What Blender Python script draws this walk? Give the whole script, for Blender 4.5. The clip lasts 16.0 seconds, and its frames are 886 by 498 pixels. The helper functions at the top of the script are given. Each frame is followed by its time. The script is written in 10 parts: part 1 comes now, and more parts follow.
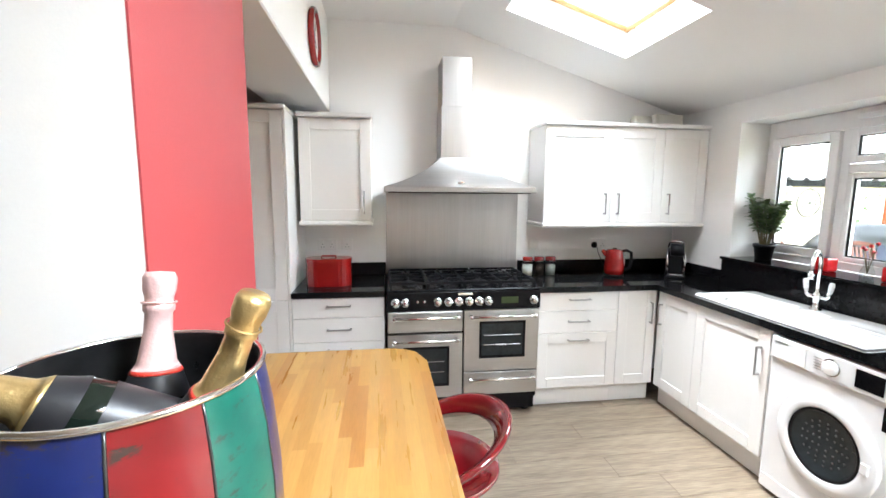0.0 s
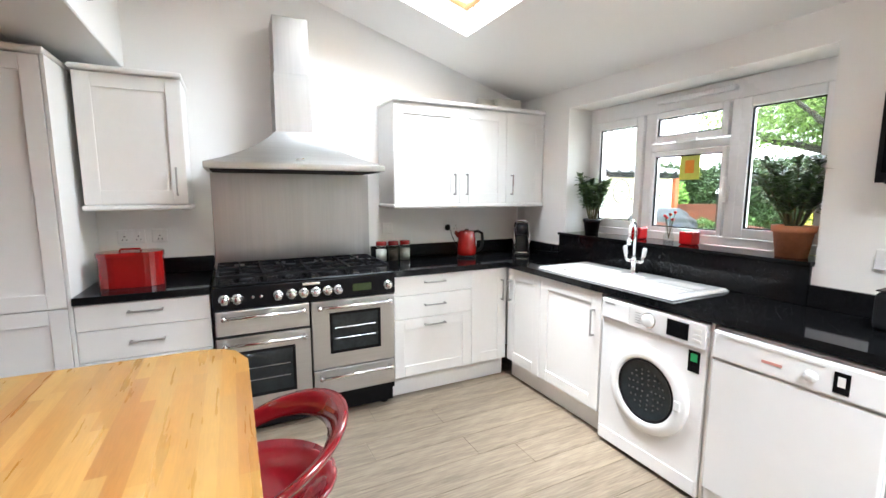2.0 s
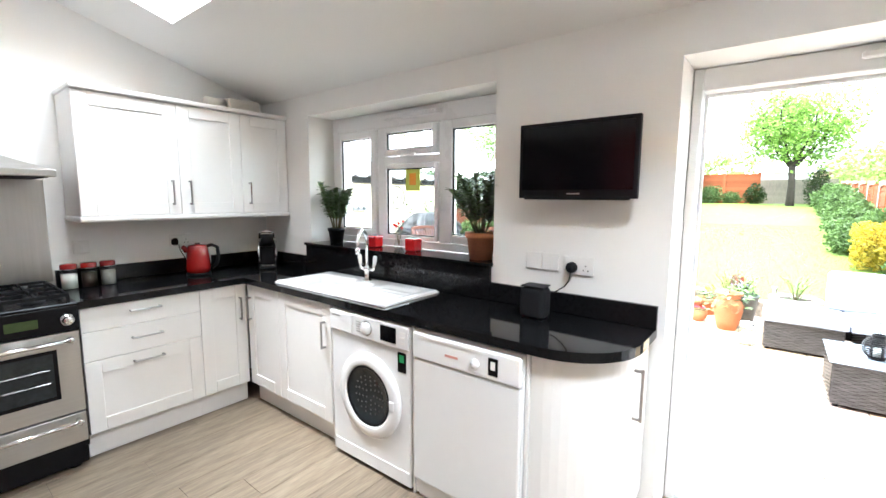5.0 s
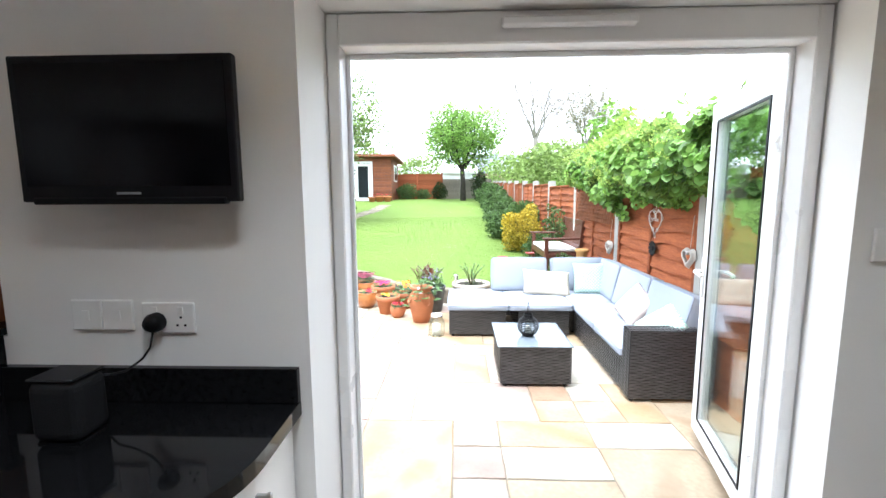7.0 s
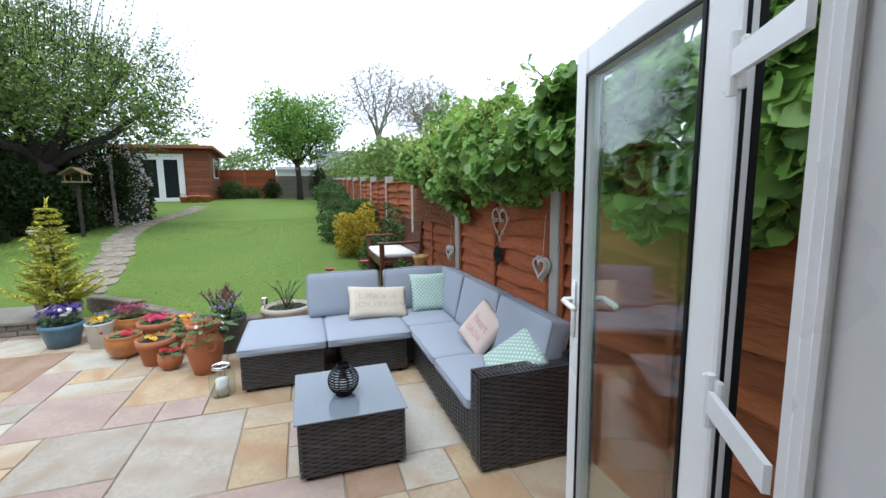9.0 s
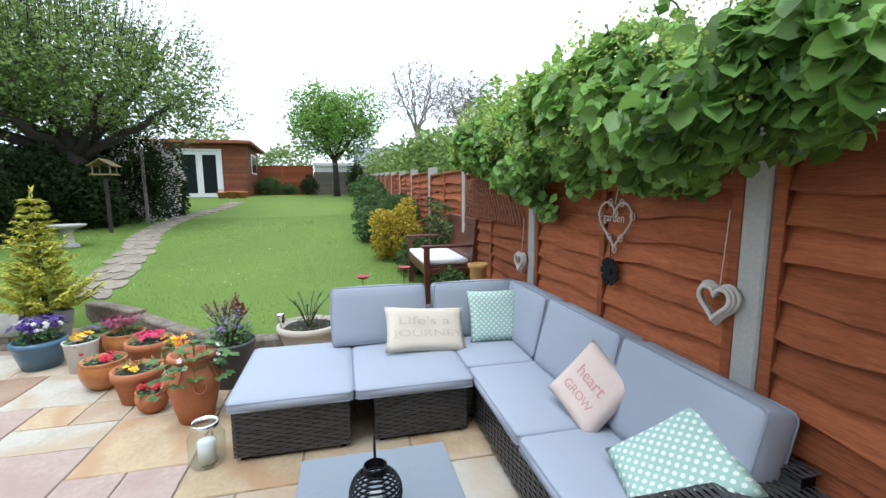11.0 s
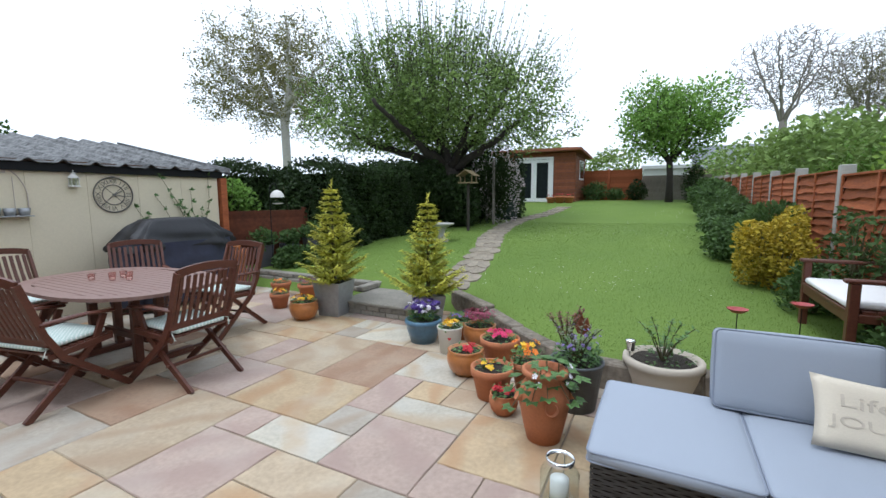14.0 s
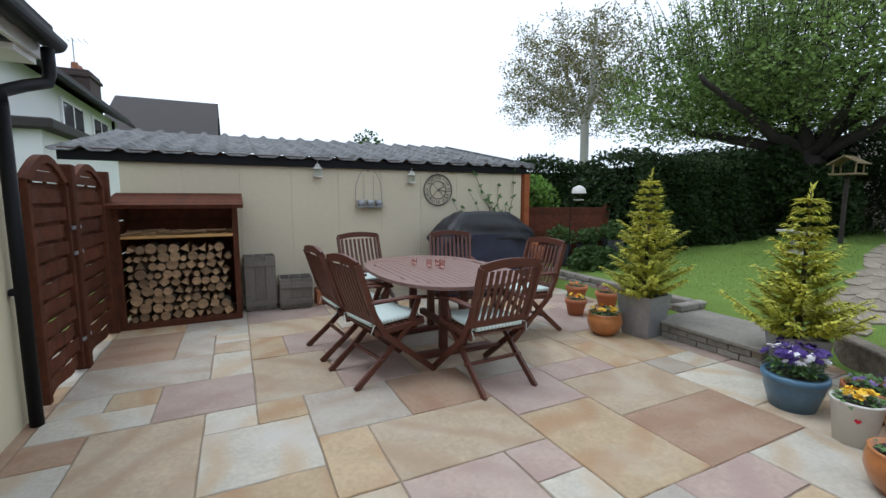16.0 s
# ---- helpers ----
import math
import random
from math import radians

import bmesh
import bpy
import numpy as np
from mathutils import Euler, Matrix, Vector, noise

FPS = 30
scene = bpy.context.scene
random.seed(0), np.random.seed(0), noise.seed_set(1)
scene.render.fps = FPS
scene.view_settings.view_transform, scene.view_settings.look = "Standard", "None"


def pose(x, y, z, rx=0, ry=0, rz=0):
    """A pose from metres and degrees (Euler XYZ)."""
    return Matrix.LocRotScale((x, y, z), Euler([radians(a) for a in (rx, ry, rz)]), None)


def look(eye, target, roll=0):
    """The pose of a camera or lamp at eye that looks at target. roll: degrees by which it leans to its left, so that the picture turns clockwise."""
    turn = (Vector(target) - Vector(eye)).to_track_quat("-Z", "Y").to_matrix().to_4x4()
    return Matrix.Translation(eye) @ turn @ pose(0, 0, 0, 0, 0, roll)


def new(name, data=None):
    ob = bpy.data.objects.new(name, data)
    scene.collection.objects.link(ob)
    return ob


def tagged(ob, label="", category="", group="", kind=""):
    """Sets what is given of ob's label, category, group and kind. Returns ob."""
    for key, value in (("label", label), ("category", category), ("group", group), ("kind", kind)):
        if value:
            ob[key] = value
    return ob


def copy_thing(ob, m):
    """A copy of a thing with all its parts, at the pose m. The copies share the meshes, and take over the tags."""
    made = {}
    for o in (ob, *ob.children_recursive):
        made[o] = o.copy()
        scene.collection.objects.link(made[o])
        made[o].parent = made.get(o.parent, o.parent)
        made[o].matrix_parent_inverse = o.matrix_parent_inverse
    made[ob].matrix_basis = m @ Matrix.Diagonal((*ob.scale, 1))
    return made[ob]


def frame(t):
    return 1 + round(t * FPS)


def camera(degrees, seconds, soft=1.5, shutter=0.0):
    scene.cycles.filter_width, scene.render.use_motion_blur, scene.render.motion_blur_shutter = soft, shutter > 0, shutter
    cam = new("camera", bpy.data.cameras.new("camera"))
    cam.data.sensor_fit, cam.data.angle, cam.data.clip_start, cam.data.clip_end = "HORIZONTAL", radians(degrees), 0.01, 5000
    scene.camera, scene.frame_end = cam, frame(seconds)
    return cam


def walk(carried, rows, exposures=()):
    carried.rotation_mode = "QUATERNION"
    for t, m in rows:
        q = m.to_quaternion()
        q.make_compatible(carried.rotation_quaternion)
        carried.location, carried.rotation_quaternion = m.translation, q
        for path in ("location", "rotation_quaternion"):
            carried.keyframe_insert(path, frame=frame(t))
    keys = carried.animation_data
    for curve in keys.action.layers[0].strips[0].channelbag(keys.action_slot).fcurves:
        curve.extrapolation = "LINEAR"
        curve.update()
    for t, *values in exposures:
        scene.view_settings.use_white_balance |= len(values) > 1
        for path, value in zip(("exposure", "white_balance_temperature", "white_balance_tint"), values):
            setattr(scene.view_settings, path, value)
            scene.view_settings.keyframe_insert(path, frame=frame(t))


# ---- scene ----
cam = camera(91.8, 16.0)
METRES, EYE, TILT, LEAN, TURN = 8.0, 1.5, 0.0, 0.0, -7.6
PATH = [
    (0, (0.866, 0.674, 1.554), (1.15, 2.638, 1.299), 0.5),
    (0.5, (0.86, 0.76, 1.511), (1.373, 2.676, 1.253), 0.3),
    (1, (0.887, 0.803, 1.474), (1.537, 2.677, 1.217), 0.3),
    (1.5, (0.922, 0.834, 1.45), (1.695, 2.66, 1.192), 0.2),
    (2, (1.019, 0.836, 1.427), (1.894, 2.616, 1.167), -0.0),
    (2.5, (1.118, 0.817, 1.426), (2.113, 2.533, 1.17), -0.0),
    (3, (1.212, 0.801, 1.441), (2.307, 2.454, 1.178), -0.0),
    (3.2, (1.226, 0.791, 1.449), (2.366, 2.413, 1.184), -0.0),
    (5.3, (1.478, 0.608, 1.475), (3.127, 1.714, 1.233), 0.3),
    (5.5, (1.543, 0.611, 1.478), (3.248, 1.626, 1.234), 0.3),
    (6, (1.74, 0.638, 1.47), (3.595, 1.347, 1.225), 0.2),
    (6.5, (1.986, 0.615, 1.478), (3.939, 0.959, 1.222), 0.1),
    (7, (2.263, 0.552, 1.48), (4.246, 0.621, 1.228), -0.3),
    (7.5, (2.556, 0.495, 1.472), (4.527, 0.269, 1.217), -0.2),
    (8, (2.851, 0.374, 1.468), (4.759, -0.164, 1.204), -0.6),
    (8.2, (2.959, 0.316, 1.465), (4.845, -0.294, 1.2), -0.7),
    (10.3, (4.068, -0.021, 1.44), (5.975, -0.556, 1.164), -0.8),
    (10.5, (4.19, -0.016, 1.421), (6.112, -0.499, 1.149), -0.6),
    (11, (4.496, 0.024, 1.381), (6.427, -0.423, 1.111), -0.4),
    (11.5, (4.658, 0.089, 1.388), (6.605, -0.286, 1.126), -0.4),
    (12, (4.758, 0.16, 1.388), (6.737, 0.025, 1.134), -0.5),
    (12.5, (4.82, 0.235, 1.394), (6.799, 0.376, 1.146), -0.4),
    (13, (4.857, 0.297, 1.398), (6.8, 0.704, 1.155), -0.4),
    (13.5, (4.888, 0.35, 1.395), (6.763, 1.005, 1.157), -0.4),
    (14, (4.927, 0.405, 1.398), (6.693, 1.314, 1.159), -0.3),
    (14.5, (4.953, 0.5, 1.399), (6.548, 1.684, 1.16), -0.2),
    (15, (5.028, 0.664, 1.377), (6.365, 2.133, 1.138), -0.1),
    (15.5, (5.161, 0.875, 1.352), (6.219, 2.555, 1.112), -0.1),
    (16, (5.309, 1.086, 1.323), (6.172, 2.875, 1.09), 0.1),
]
walk(cam, [(t, look(eye, target, roll)) for t, eye, target, roll in PATH],
     exposures=[(t, stops, 5850 if t < 6.5 else 5700 if t < 7.4 else 5620, 9) for t, stops in ((0, 4.18), (1.5, 4.12), (3.2, 4.18), (5.5, 3.66), (6.0, 3.30), (6.6, 2.95), (7.0, 2.52), (7.5, 1.80), (8.0, 0.90), (8.6, 0.88), (10.5, 1.0), (11, 1.1), (12.5, 1.05), (13.5, 0.75), (14.5, 0.6), (15, 0.55), (16, 0.35))])


# ---------- light ----------
world = bpy.data.worlds.new("overcast_sky")
scene.world = world
world.use_nodes = True
wn, wl = world.node_tree.nodes, world.node_tree.links
sky = wn.new("ShaderNodeTexSky")
sky.sky_type = "NISHITA"
sky.sun_disc = False
sky.sun_elevation, sky.sun_rotation = radians(72), radians(309)
sky.dust_density, sky.air_density = 3.0, 1.0
grey = wn.new("ShaderNodeHueSaturation")
grey.inputs["Saturation"].default_value = 0.06
wl.new(sky.outputs[0], grey.inputs["Color"])
even = wn.new("ShaderNodeMix")
even.data_type = "RGBA"
even.inputs["Factor"].default_value = 0.82
wl.new(grey.outputs[0], even.inputs["A"])
even.inputs["B"].default_value = (11.4, 11.7, 12.0, 1)
wl.new(even.outputs["Result"], wn["Background"].inputs["Color"])
wn["Background"].inputs["Strength"].default_value = 0.09
sun = new("sun", bpy.data.lights.new("sun", "SUN"))
sun.data.energy, sun.data.angle, sun.data.color = 0.9, radians(25), (1.0, 0.96, 0.9)
sun.matrix_world = look((0, 0, 20), (2.5, -2.0, 10))

# roof lights: sky's light at y 3.15, an added unseen brightener at y 0.35
for y in (3.15, 0.35):
    shaft = new("roof_light_sky", bpy.data.lights.new("roof_light_sky", "AREA"))
    shaft.data.shape, shaft.data.size, shaft.data.size_y = "RECTANGLE", 0.70, 0.62
    shaft.data.energy, shaft.data.color = 3.1 if y > 2 else 13.0, (0.96, 0.985, 1.0)
    shaft.matrix_world = look((2.21, y, 2.97), (1.91, y, 1.97))


# ---------- builders ----------
def thing(name, at=(0, 0, 0), turn=0.0, label="", category="", group="", kind=""):
    ob = new(name)
    ob.empty_display_size = 0.05
    ob.matrix_basis = pose(*at, 0, 0, turn)
    return tagged(ob, label, category, group, kind)


def part(name, bm, material, parent=None, label="", smooth=False, at=None):
    me = bpy.data.meshes.new(name)
    bm.normal_update()
    bm.to_mesh(me)
    bm.free()
    if smooth:
        for p in me.polygons:
            p.use_smooth = True
    for m in material if isinstance(material, (list, tuple)) else [material]:
        me.materials.append(m)
    ob = new(name, me)
    if at is not None:
        ob.matrix_basis = at
    if parent:
        ob.parent = parent
    return tagged(ob, label)


def solid(name, bm, material, label, category="", group="", kind="", smooth=False, at=None):
    return tagged(part(name, bm, material, None, "", smooth, at), label, category, group, kind)


def box(bm, a, b, bevel=0.0, seg=1, m=None, index=0):
    lo, hi = [min(p) for p in zip(a, b)], [max(p) for p in zip(a, b)]
    size = [h - l for l, h in zip(lo, hi)]
    mid = [(h + l) / 2 for l, h in zip(lo, hi)]
    made = bmesh.ops.create_cube(bm, size=1, matrix=(m or Matrix()) @ Matrix.LocRotScale(mid, None, size))["verts"]
    faces = list({f for v in made for f in v.link_faces})
    for f in faces:
        f.material_index = index
    if bevel:
        edges = list({e for v in made for e in v.link_edges})
        r = bmesh.ops.bevel(bm, geom=edges, offset=min(bevel, 0.45 * min(size)), segments=seg, profile=0.5, affect="EDGES")
        for f in r["faces"]:
            f.material_index = index
    return bm


def boxes(*ab, bevel=0.0, seg=1):
    bm = bmesh.new()
    for a, b in ab:
        box(bm, a, b, bevel, seg)
    return bm


def bar(bm, a, b, r, r2=None, n=10, caps=True):
    a, b = Vector(a), Vector(b)
    d = b - a
    q = d.to_track_quat("Z", "Y").to_matrix().to_4x4()
    bmesh.ops.create_cone(bm, cap_ends=caps, segments=n, radius1=r, radius2=r if r2 is None else r2, depth=d.length, matrix=Matrix.Translation((a + b) / 2) @ q)
    return bm


def beam(bm, a, b, w, h, up=(0, 0, 1), bevel=0.0):
    """A squared bar from a to b, w across and h deep."""
    a, b = Vector(a), Vector(b)
    z = (b - a).normalized()
    x = Vector(up).cross(z)
    x = x.normalized() if x.length > 1e-4 else Vector((1, 0, 0))
    y = z.cross(x)
    m = Matrix((x, y, z)).transposed().to_4x4()
    m.translation = (a + b) / 2
    box(bm, (-w / 2, -h / 2, -(b - a).length / 2), (w / 2, h / 2, (b - a).length / 2), bevel, 1, m)
    return bm


def lathe(profile, n=24, bm=None, m=None):
    """Turns (radius, height) pairs round z."""
    bm = bm or bmesh.new()
    rings = []
    for r, z in profile:
        if r < 1e-5:
            rings.append([bm.verts.new((0, 0, z))])
        else:
            rings.append([bm.verts.new((r * math.cos(2 * math.pi * k / n), r * math.sin(2 * math.pi * k / n), z)) for k in range(n)])
    for p, q in zip(rings, rings[1:]):
        for k in range(n):
            j = (k + 1) % n
            loop = [p[k % len(p)], p[j % len(p)], q[j % len(q)], q[k % len(q)]]
            loop = [v for i, v in enumerate(loop) if v not in loop[:i]]
            if len(loop) > 2:
                bm.faces.new(loop)
    if m is not None:
        bmesh.ops.transform(bm, matrix=m, verts=[v for r in rings for v in r])
    return bm


def tube(bm, points, r, n=8, ends=None, closed=False):
    """A round bar along points; ends: a radius for each point."""
    pts = [Vector(p) for p in points]
    rings = []
    side = None
    for k, p in enumerate(pts):
        if closed:
            d = (pts[(k + 1) % len(pts)] - pts[k - 1]).normalized()
        else:
            d = (pts[min(k + 1, len(pts) - 1)] - pts[max(k - 1, 0)]).normalized()
        if side is None:
            side = d.orthogonal().normalized()
        side = (side - d * side.dot(d)).normalized()
        up = d.cross(side)
        rr = ends[k] if ends else r
        rings.append([bm.verts.new(p + rr * (math.cos(2 * math.pi * i / n) * side + math.sin(2 * math.pi * i / n) * up)) for i in range(n)])
    pairs = list(zip(rings, rings[1:])) + ([(rings[-1], rings[0])] if closed else [])
    for p, q in pairs:
        for i in range(n):
            bm.faces.new((p[i], p[(i + 1) % n], q[(i + 1) % n], q[i]))
    if not closed:
        bm.faces.new(rings[0][::-1])
        bm.faces.new(rings[-1])
    return bm


def band(bm, points, across, w, h):
    """A bent squared timber through points: w along across, h at right angles to it."""
    pts = [Vector(p) for p in points]
    across = Vector(across).normalized()
    rings = []
    for k, p in enumerate(pts):
        d = (pts[min(k + 1, len(pts) - 1)] - pts[max(k - 1, 0)]).normalized()
        up = d.cross(across).normalized()
        rings.append([bm.verts.new(p + across * a * w / 2 + up * b * h / 2) for a, b in ((-1, -1), (1, -1), (1, 1), (-1, 1))])
    for p, q in zip(rings, rings[1:]):
        for i in range(4):
            bm.faces.new((p[i], p[(i + 1) % 4], q[(i + 1) % 4], q[i]))
    bm.faces.new(rings[0][::-1])
    bm.faces.new(rings[-1])
    edges = [e for e in bm.edges if len(e.link_faces) == 2 and e.calc_face_angle(0) > 0.9]
    bmesh.ops.bevel(bm, geom=edges, offset=min(w, h) * 0.12, segments=1, affect="EDGES")
    return bm


def prism(bm, outline, z0, z1, index=0):
    """An upright slab over a flat outline of (x, y)."""
    lo = [bm.verts.new((x, y, z0)) for x, y in outline]
    hi = [bm.verts.new((x, y, z1)) for x, y in outline]
    fs = [bm.faces.new(lo[::-1]), bm.faces.new(hi)]
    for k in range(len(lo)):
        j = (k + 1) % len(lo)
        fs.append(bm.faces.new((lo[k], lo[j], hi[j], hi[k])))
    for f in fs:
        f.material_index = index
    return bm


def cushion(bm, a, b, puff=0.02, soft=0.03, m=None, n=6):
    """A filled cushion: a rounded block with bulging faces."""
    lo, hi = Vector([min(p) for p in zip(a, b)]), Vector([max(p) for p in zip(a, b)])
    mid, half = (lo + hi) / 2, (hi - lo) / 2
    steps = [-1.0, -0.985] + [-0.9 + 1.8 * k / n for k in range(n + 1)] + [0.985, 1.0]
    seen = {}

    def spot(u):
        key = tuple(round(c, 4) for c in u)
        if key not in seen:
            p = Vector([c * h for c, h in zip(u, half)])
            core = Vector([max(-h + soft, min(h - soft, c)) for c, h in zip(p, half)])
            off = p - core
            if off.length > 1e-6:
                p = core + off.normalized() * min(soft, off.length)
            for k in range(3):
                o = [i for i in range(3) if i != k]
                if abs(u[k]) > 0.999:
                    p[k] += math.copysign(puff, u[k]) * (1 - u[o[0]] ** 2) * (1 - u[o[1]] ** 2)
            p += mid
            seen[key] = bm.verts.new(m @ p if m is not None else p)
        return seen[key]

    for k in range(3):
        o = [(k + 1) % 3, (k + 2) % 3]
        for s in (-1, 1):
            for i in range(len(steps) - 1):
                for j in range(len(steps) - 1):
                    loop = []
                    for di, dj in ((0, 0), (1, 0), (1, 1), (0, 1)):
                        u = [0, 0, 0]
                        u[k], u[o[0]], u[o[1]] = s, steps[i + di], steps[j + dj]
                        loop.append(spot(u))
                    bm.faces.new(loop if s > 0 else loop[::-1])
    return bm


# ---------- materials ----------
def stuff_of(name, colour, rough=0.6, metal=0.0, vary=0.12, grain=40.0, patch=3.0, bump=0.15, coat=0.0, second=None, mix=0.5, stretch=(1, 1, 1), spec=0.5, per_piece=0.0, depth=0.004):
    """A surface with two scales of uneven colour, fine relief and uneven gloss."""
    m = bpy.data.materials.new(name)
    m.use_nodes = True
    n, l = m.node_tree.nodes, m.node_tree.links
    b = n["Principled BSDF"]
    co = n.new("ShaderNodeTexCoord")
    mp = n.new("ShaderNodeMapping")
    mp.inputs["Scale"].default_value = stretch
    l.new(co.outputs["Object"], mp.inputs["Vector"])
    fine, broad = n.new("ShaderNodeTexNoise"), n.new("ShaderNodeTexNoise")
    for t, s in ((fine, grain), (broad, patch)):
        t.inputs["Scale"].default_value, t.inputs["Detail"].default_value = s, 5.0
        l.new(mp.outputs[0], t.inputs["Vector"])
    both = n.new("ShaderNodeMath")
    both.operation = "MULTIPLY_ADD"
    l.new(fine.outputs["Fac"], both.inputs[0])
    both.inputs[1].default_value = 0.5
    half = n.new("ShaderNodeMath")
    half.operation = "MULTIPLY"
    half.inputs[1].default_value = 0.5
    l.new(broad.outputs["Fac"], half.inputs[0])
    l.new(half.outputs[0], both.inputs[2])
    ramp = n.new("ShaderNodeMapRange")
    ramp.inputs["From Min"].default_value, ramp.inputs["From Max"].default_value = 0.3, 0.7
    l.new(both.outputs[0], ramp.inputs["Value"])
    blend = n.new("ShaderNodeMix")
    blend.data_type = "RGBA"
    dark = second or tuple(c * (1 - vary) for c in colour)
    light = colour if second else tuple(min(1, c * (1 + vary)) for c in colour)
    blend.inputs["A"].default_value, blend.inputs["B"].default_value = (*dark, 1), (*light, 1)
    l.new(ramp.outputs[0], blend.inputs["Factor"])
    out = blend.outputs["Result"]
    if per_piece:
        info = n.new("ShaderNodeObjectInfo")
        hs = n.new("ShaderNodeHueSaturation")
        rng = n.new("ShaderNodeMapRange")
        rng.inputs["To Min"].default_value, rng.inputs["To Max"].default_value = 1 - per_piece, 1 + per_piece
        l.new(info.outputs["Random"], rng.inputs["Value"])
        l.new(rng.outputs[0], hs.inputs["Value"])
        l.new(out, hs.inputs["Color"])
        out = hs.outputs[0]
    l.new(out, b.inputs["Base Color"])
    rr = n.new("ShaderNodeMapRange")
    rr.inputs["To Min"].default_value, rr.inputs["To Max"].default_value = max(0, rough - 0.12 * rough), min(1, rough + 0.15 * rough)
    l.new(broad.outputs["Fac"], rr.inputs["Value"])
    l.new(rr.outputs[0], b.inputs["Roughness"])
    b.inputs["Metallic"].default_value = metal
    b.inputs["Coat Weight"].default_value = coat
    b.inputs["Specular IOR Level"].default_value = spec
    if bump:
        bp = n.new("ShaderNodeBump")
        bp.inputs["Strength"].default_value, bp.inputs["Distance"].default_value = bump, depth
        l.new(fine.outputs["Fac"], bp.inputs["Height"])
        l.new(bp.outputs[0], b.inputs["Normal"])
    return m


def leaf_material(name, colour, dark, back=0.35, spread=(0.65, 1.4), rough=0.55, spec=0.2):
    m = stuff_of(name, colour, rough, vary=0.4, grain=3, patch=0.7, bump=0.0, second=dark)
    n, l = m.node_tree.nodes, m.node_tree.links
    b = n["Principled BSDF"]
    geo, hs, rng = n.new("ShaderNodeNewGeometry"), n.new("ShaderNodeHueSaturation"), n.new("ShaderNodeMapRange")
    rng.inputs["To Min"].default_value, rng.inputs["To Max"].default_value = spread
    l.new(geo.outputs["Random Per Island"], rng.inputs["Value"])
    l.new(rng.outputs[0], hs.inputs["Value"])
    l.new(b.inputs["Base Color"].links[0].from_socket, hs.inputs["Color"])
    l.new(hs.outputs[0], b.inputs["Base Color"])
    b.inputs["Specular IOR Level"].default_value = spec
    tr, ad = n.new("ShaderNodeBsdfTranslucent"), n.new("ShaderNodeMixShader")
    l.new(hs.outputs[0], tr.inputs["Color"])
    ad.inputs[0].default_value = back
    l.new(b.outputs[0], ad.inputs[1])
    l.new(tr.outputs[0], ad.inputs[2])
    l.new(ad.outputs[0], n["Material Output"].inputs["Surface"])
    return m


def glass_of(name, tint=(0.95, 0.98, 0.97), rough=0.0):
    m = bpy.data.materials.new(name)
    m.use_nodes = True
    n, l = m.node_tree.nodes, m.node_tree.links
    n.remove(n["Principled BSDF"])
    tr, gl, mx, fr = n.new("ShaderNodeBsdfTransparent"), n.new("ShaderNodeBsdfGlossy"), n.new("ShaderNodeMixShader"), n.new("ShaderNodeLayerWeight")
    power, scale = n.new("ShaderNodeMath"), n.new("ShaderNodeMath")
    power.operation, scale.operation = "POWER", "MULTIPLY_ADD"
    power.inputs[1].default_value = 5.0
    scale.inputs[1].default_value, scale.inputs[2].default_value = 0.85, 0.035
    tr.inputs["Color"].default_value = (*tint, 1)
    gl.inputs["Roughness"].default_value = rough
    fr.inputs["Blend"].default_value = 0.5
    l.new(fr.outputs["Facing"], power.inputs[0])
    l.new(power.outputs[0], scale.inputs[0])
    l.new(scale.outputs[0], mx.inputs[0])
    l.new(tr.outputs[0], mx.inputs[1])
    l.new(gl.outputs[0], mx.inputs[2])
    l.new(mx.outputs[0], n["Material Output"].inputs["Surface"])
    return m


WALL = stuff_of("white_wall_paint", (0.80, 0.79, 0.77), 0.75, vary=0.02, grain=220, patch=1.2, bump=0.12, depth=0.002)
CEIL = stuff_of("white_ceiling_paint", (0.80, 0.795, 0.78), 0.85, vary=0.02, grain=180, patch=0.8, bump=0.15, depth=0.002)
RED_WALL = stuff_of("red_wall_paint", (0.42, 0.062, 0.066), 0.55, vary=0.05, grain=240, patch=1.5, bump=0.15, depth=0.002)
WHITE_GLOSS = stuff_of("white_satin_cabinet", (0.80, 0.79, 0.77), 0.32, vary=0.015, grain=30, patch=2, bump=0.02)
UPVC = stuff_of("white_upvc", (0.82, 0.82, 0.82), 0.28, vary=0.02, grain=30, patch=2, bump=0.02)
ENAMEL = stuff_of("white_enamel", (0.82, 0.82, 0.82), 0.18, vary=0.015, grain=20, patch=3, bump=0.0, coat=0.3)
PLASTIC_W = stuff_of("white_plastic", (0.78, 0.77, 0.75), 0.35, vary=0.02, bump=0.02)
GRANITE = stuff_of("polished_black_granite", (0.010, 0.010, 0.011), 0.06, vary=0.5, grain=420, patch=60, bump=0.0, second=(0.004, 0.004, 0.004), spec=0.2)
STEEL = stuff_of("brushed_steel", (0.47, 0.468, 0.465), 0.33, metal=1.0, vary=0.08, grain=5, patch=1.2, bump=0.04, stretch=(16, 16, 0.5), depth=0.001)
STEEL_H = stuff_of("brushed_steel_front", (0.50, 0.495, 0.485), 0.34, metal=1.0, vary=0.08, grain=30, patch=3, bump=0.05, stretch=(1, 1, 40), depth=0.001)
CHROME = stuff_of("chrome", (0.82, 0.82, 0.82), 0.08, metal=1.0, vary=0.03, bump=0.0)
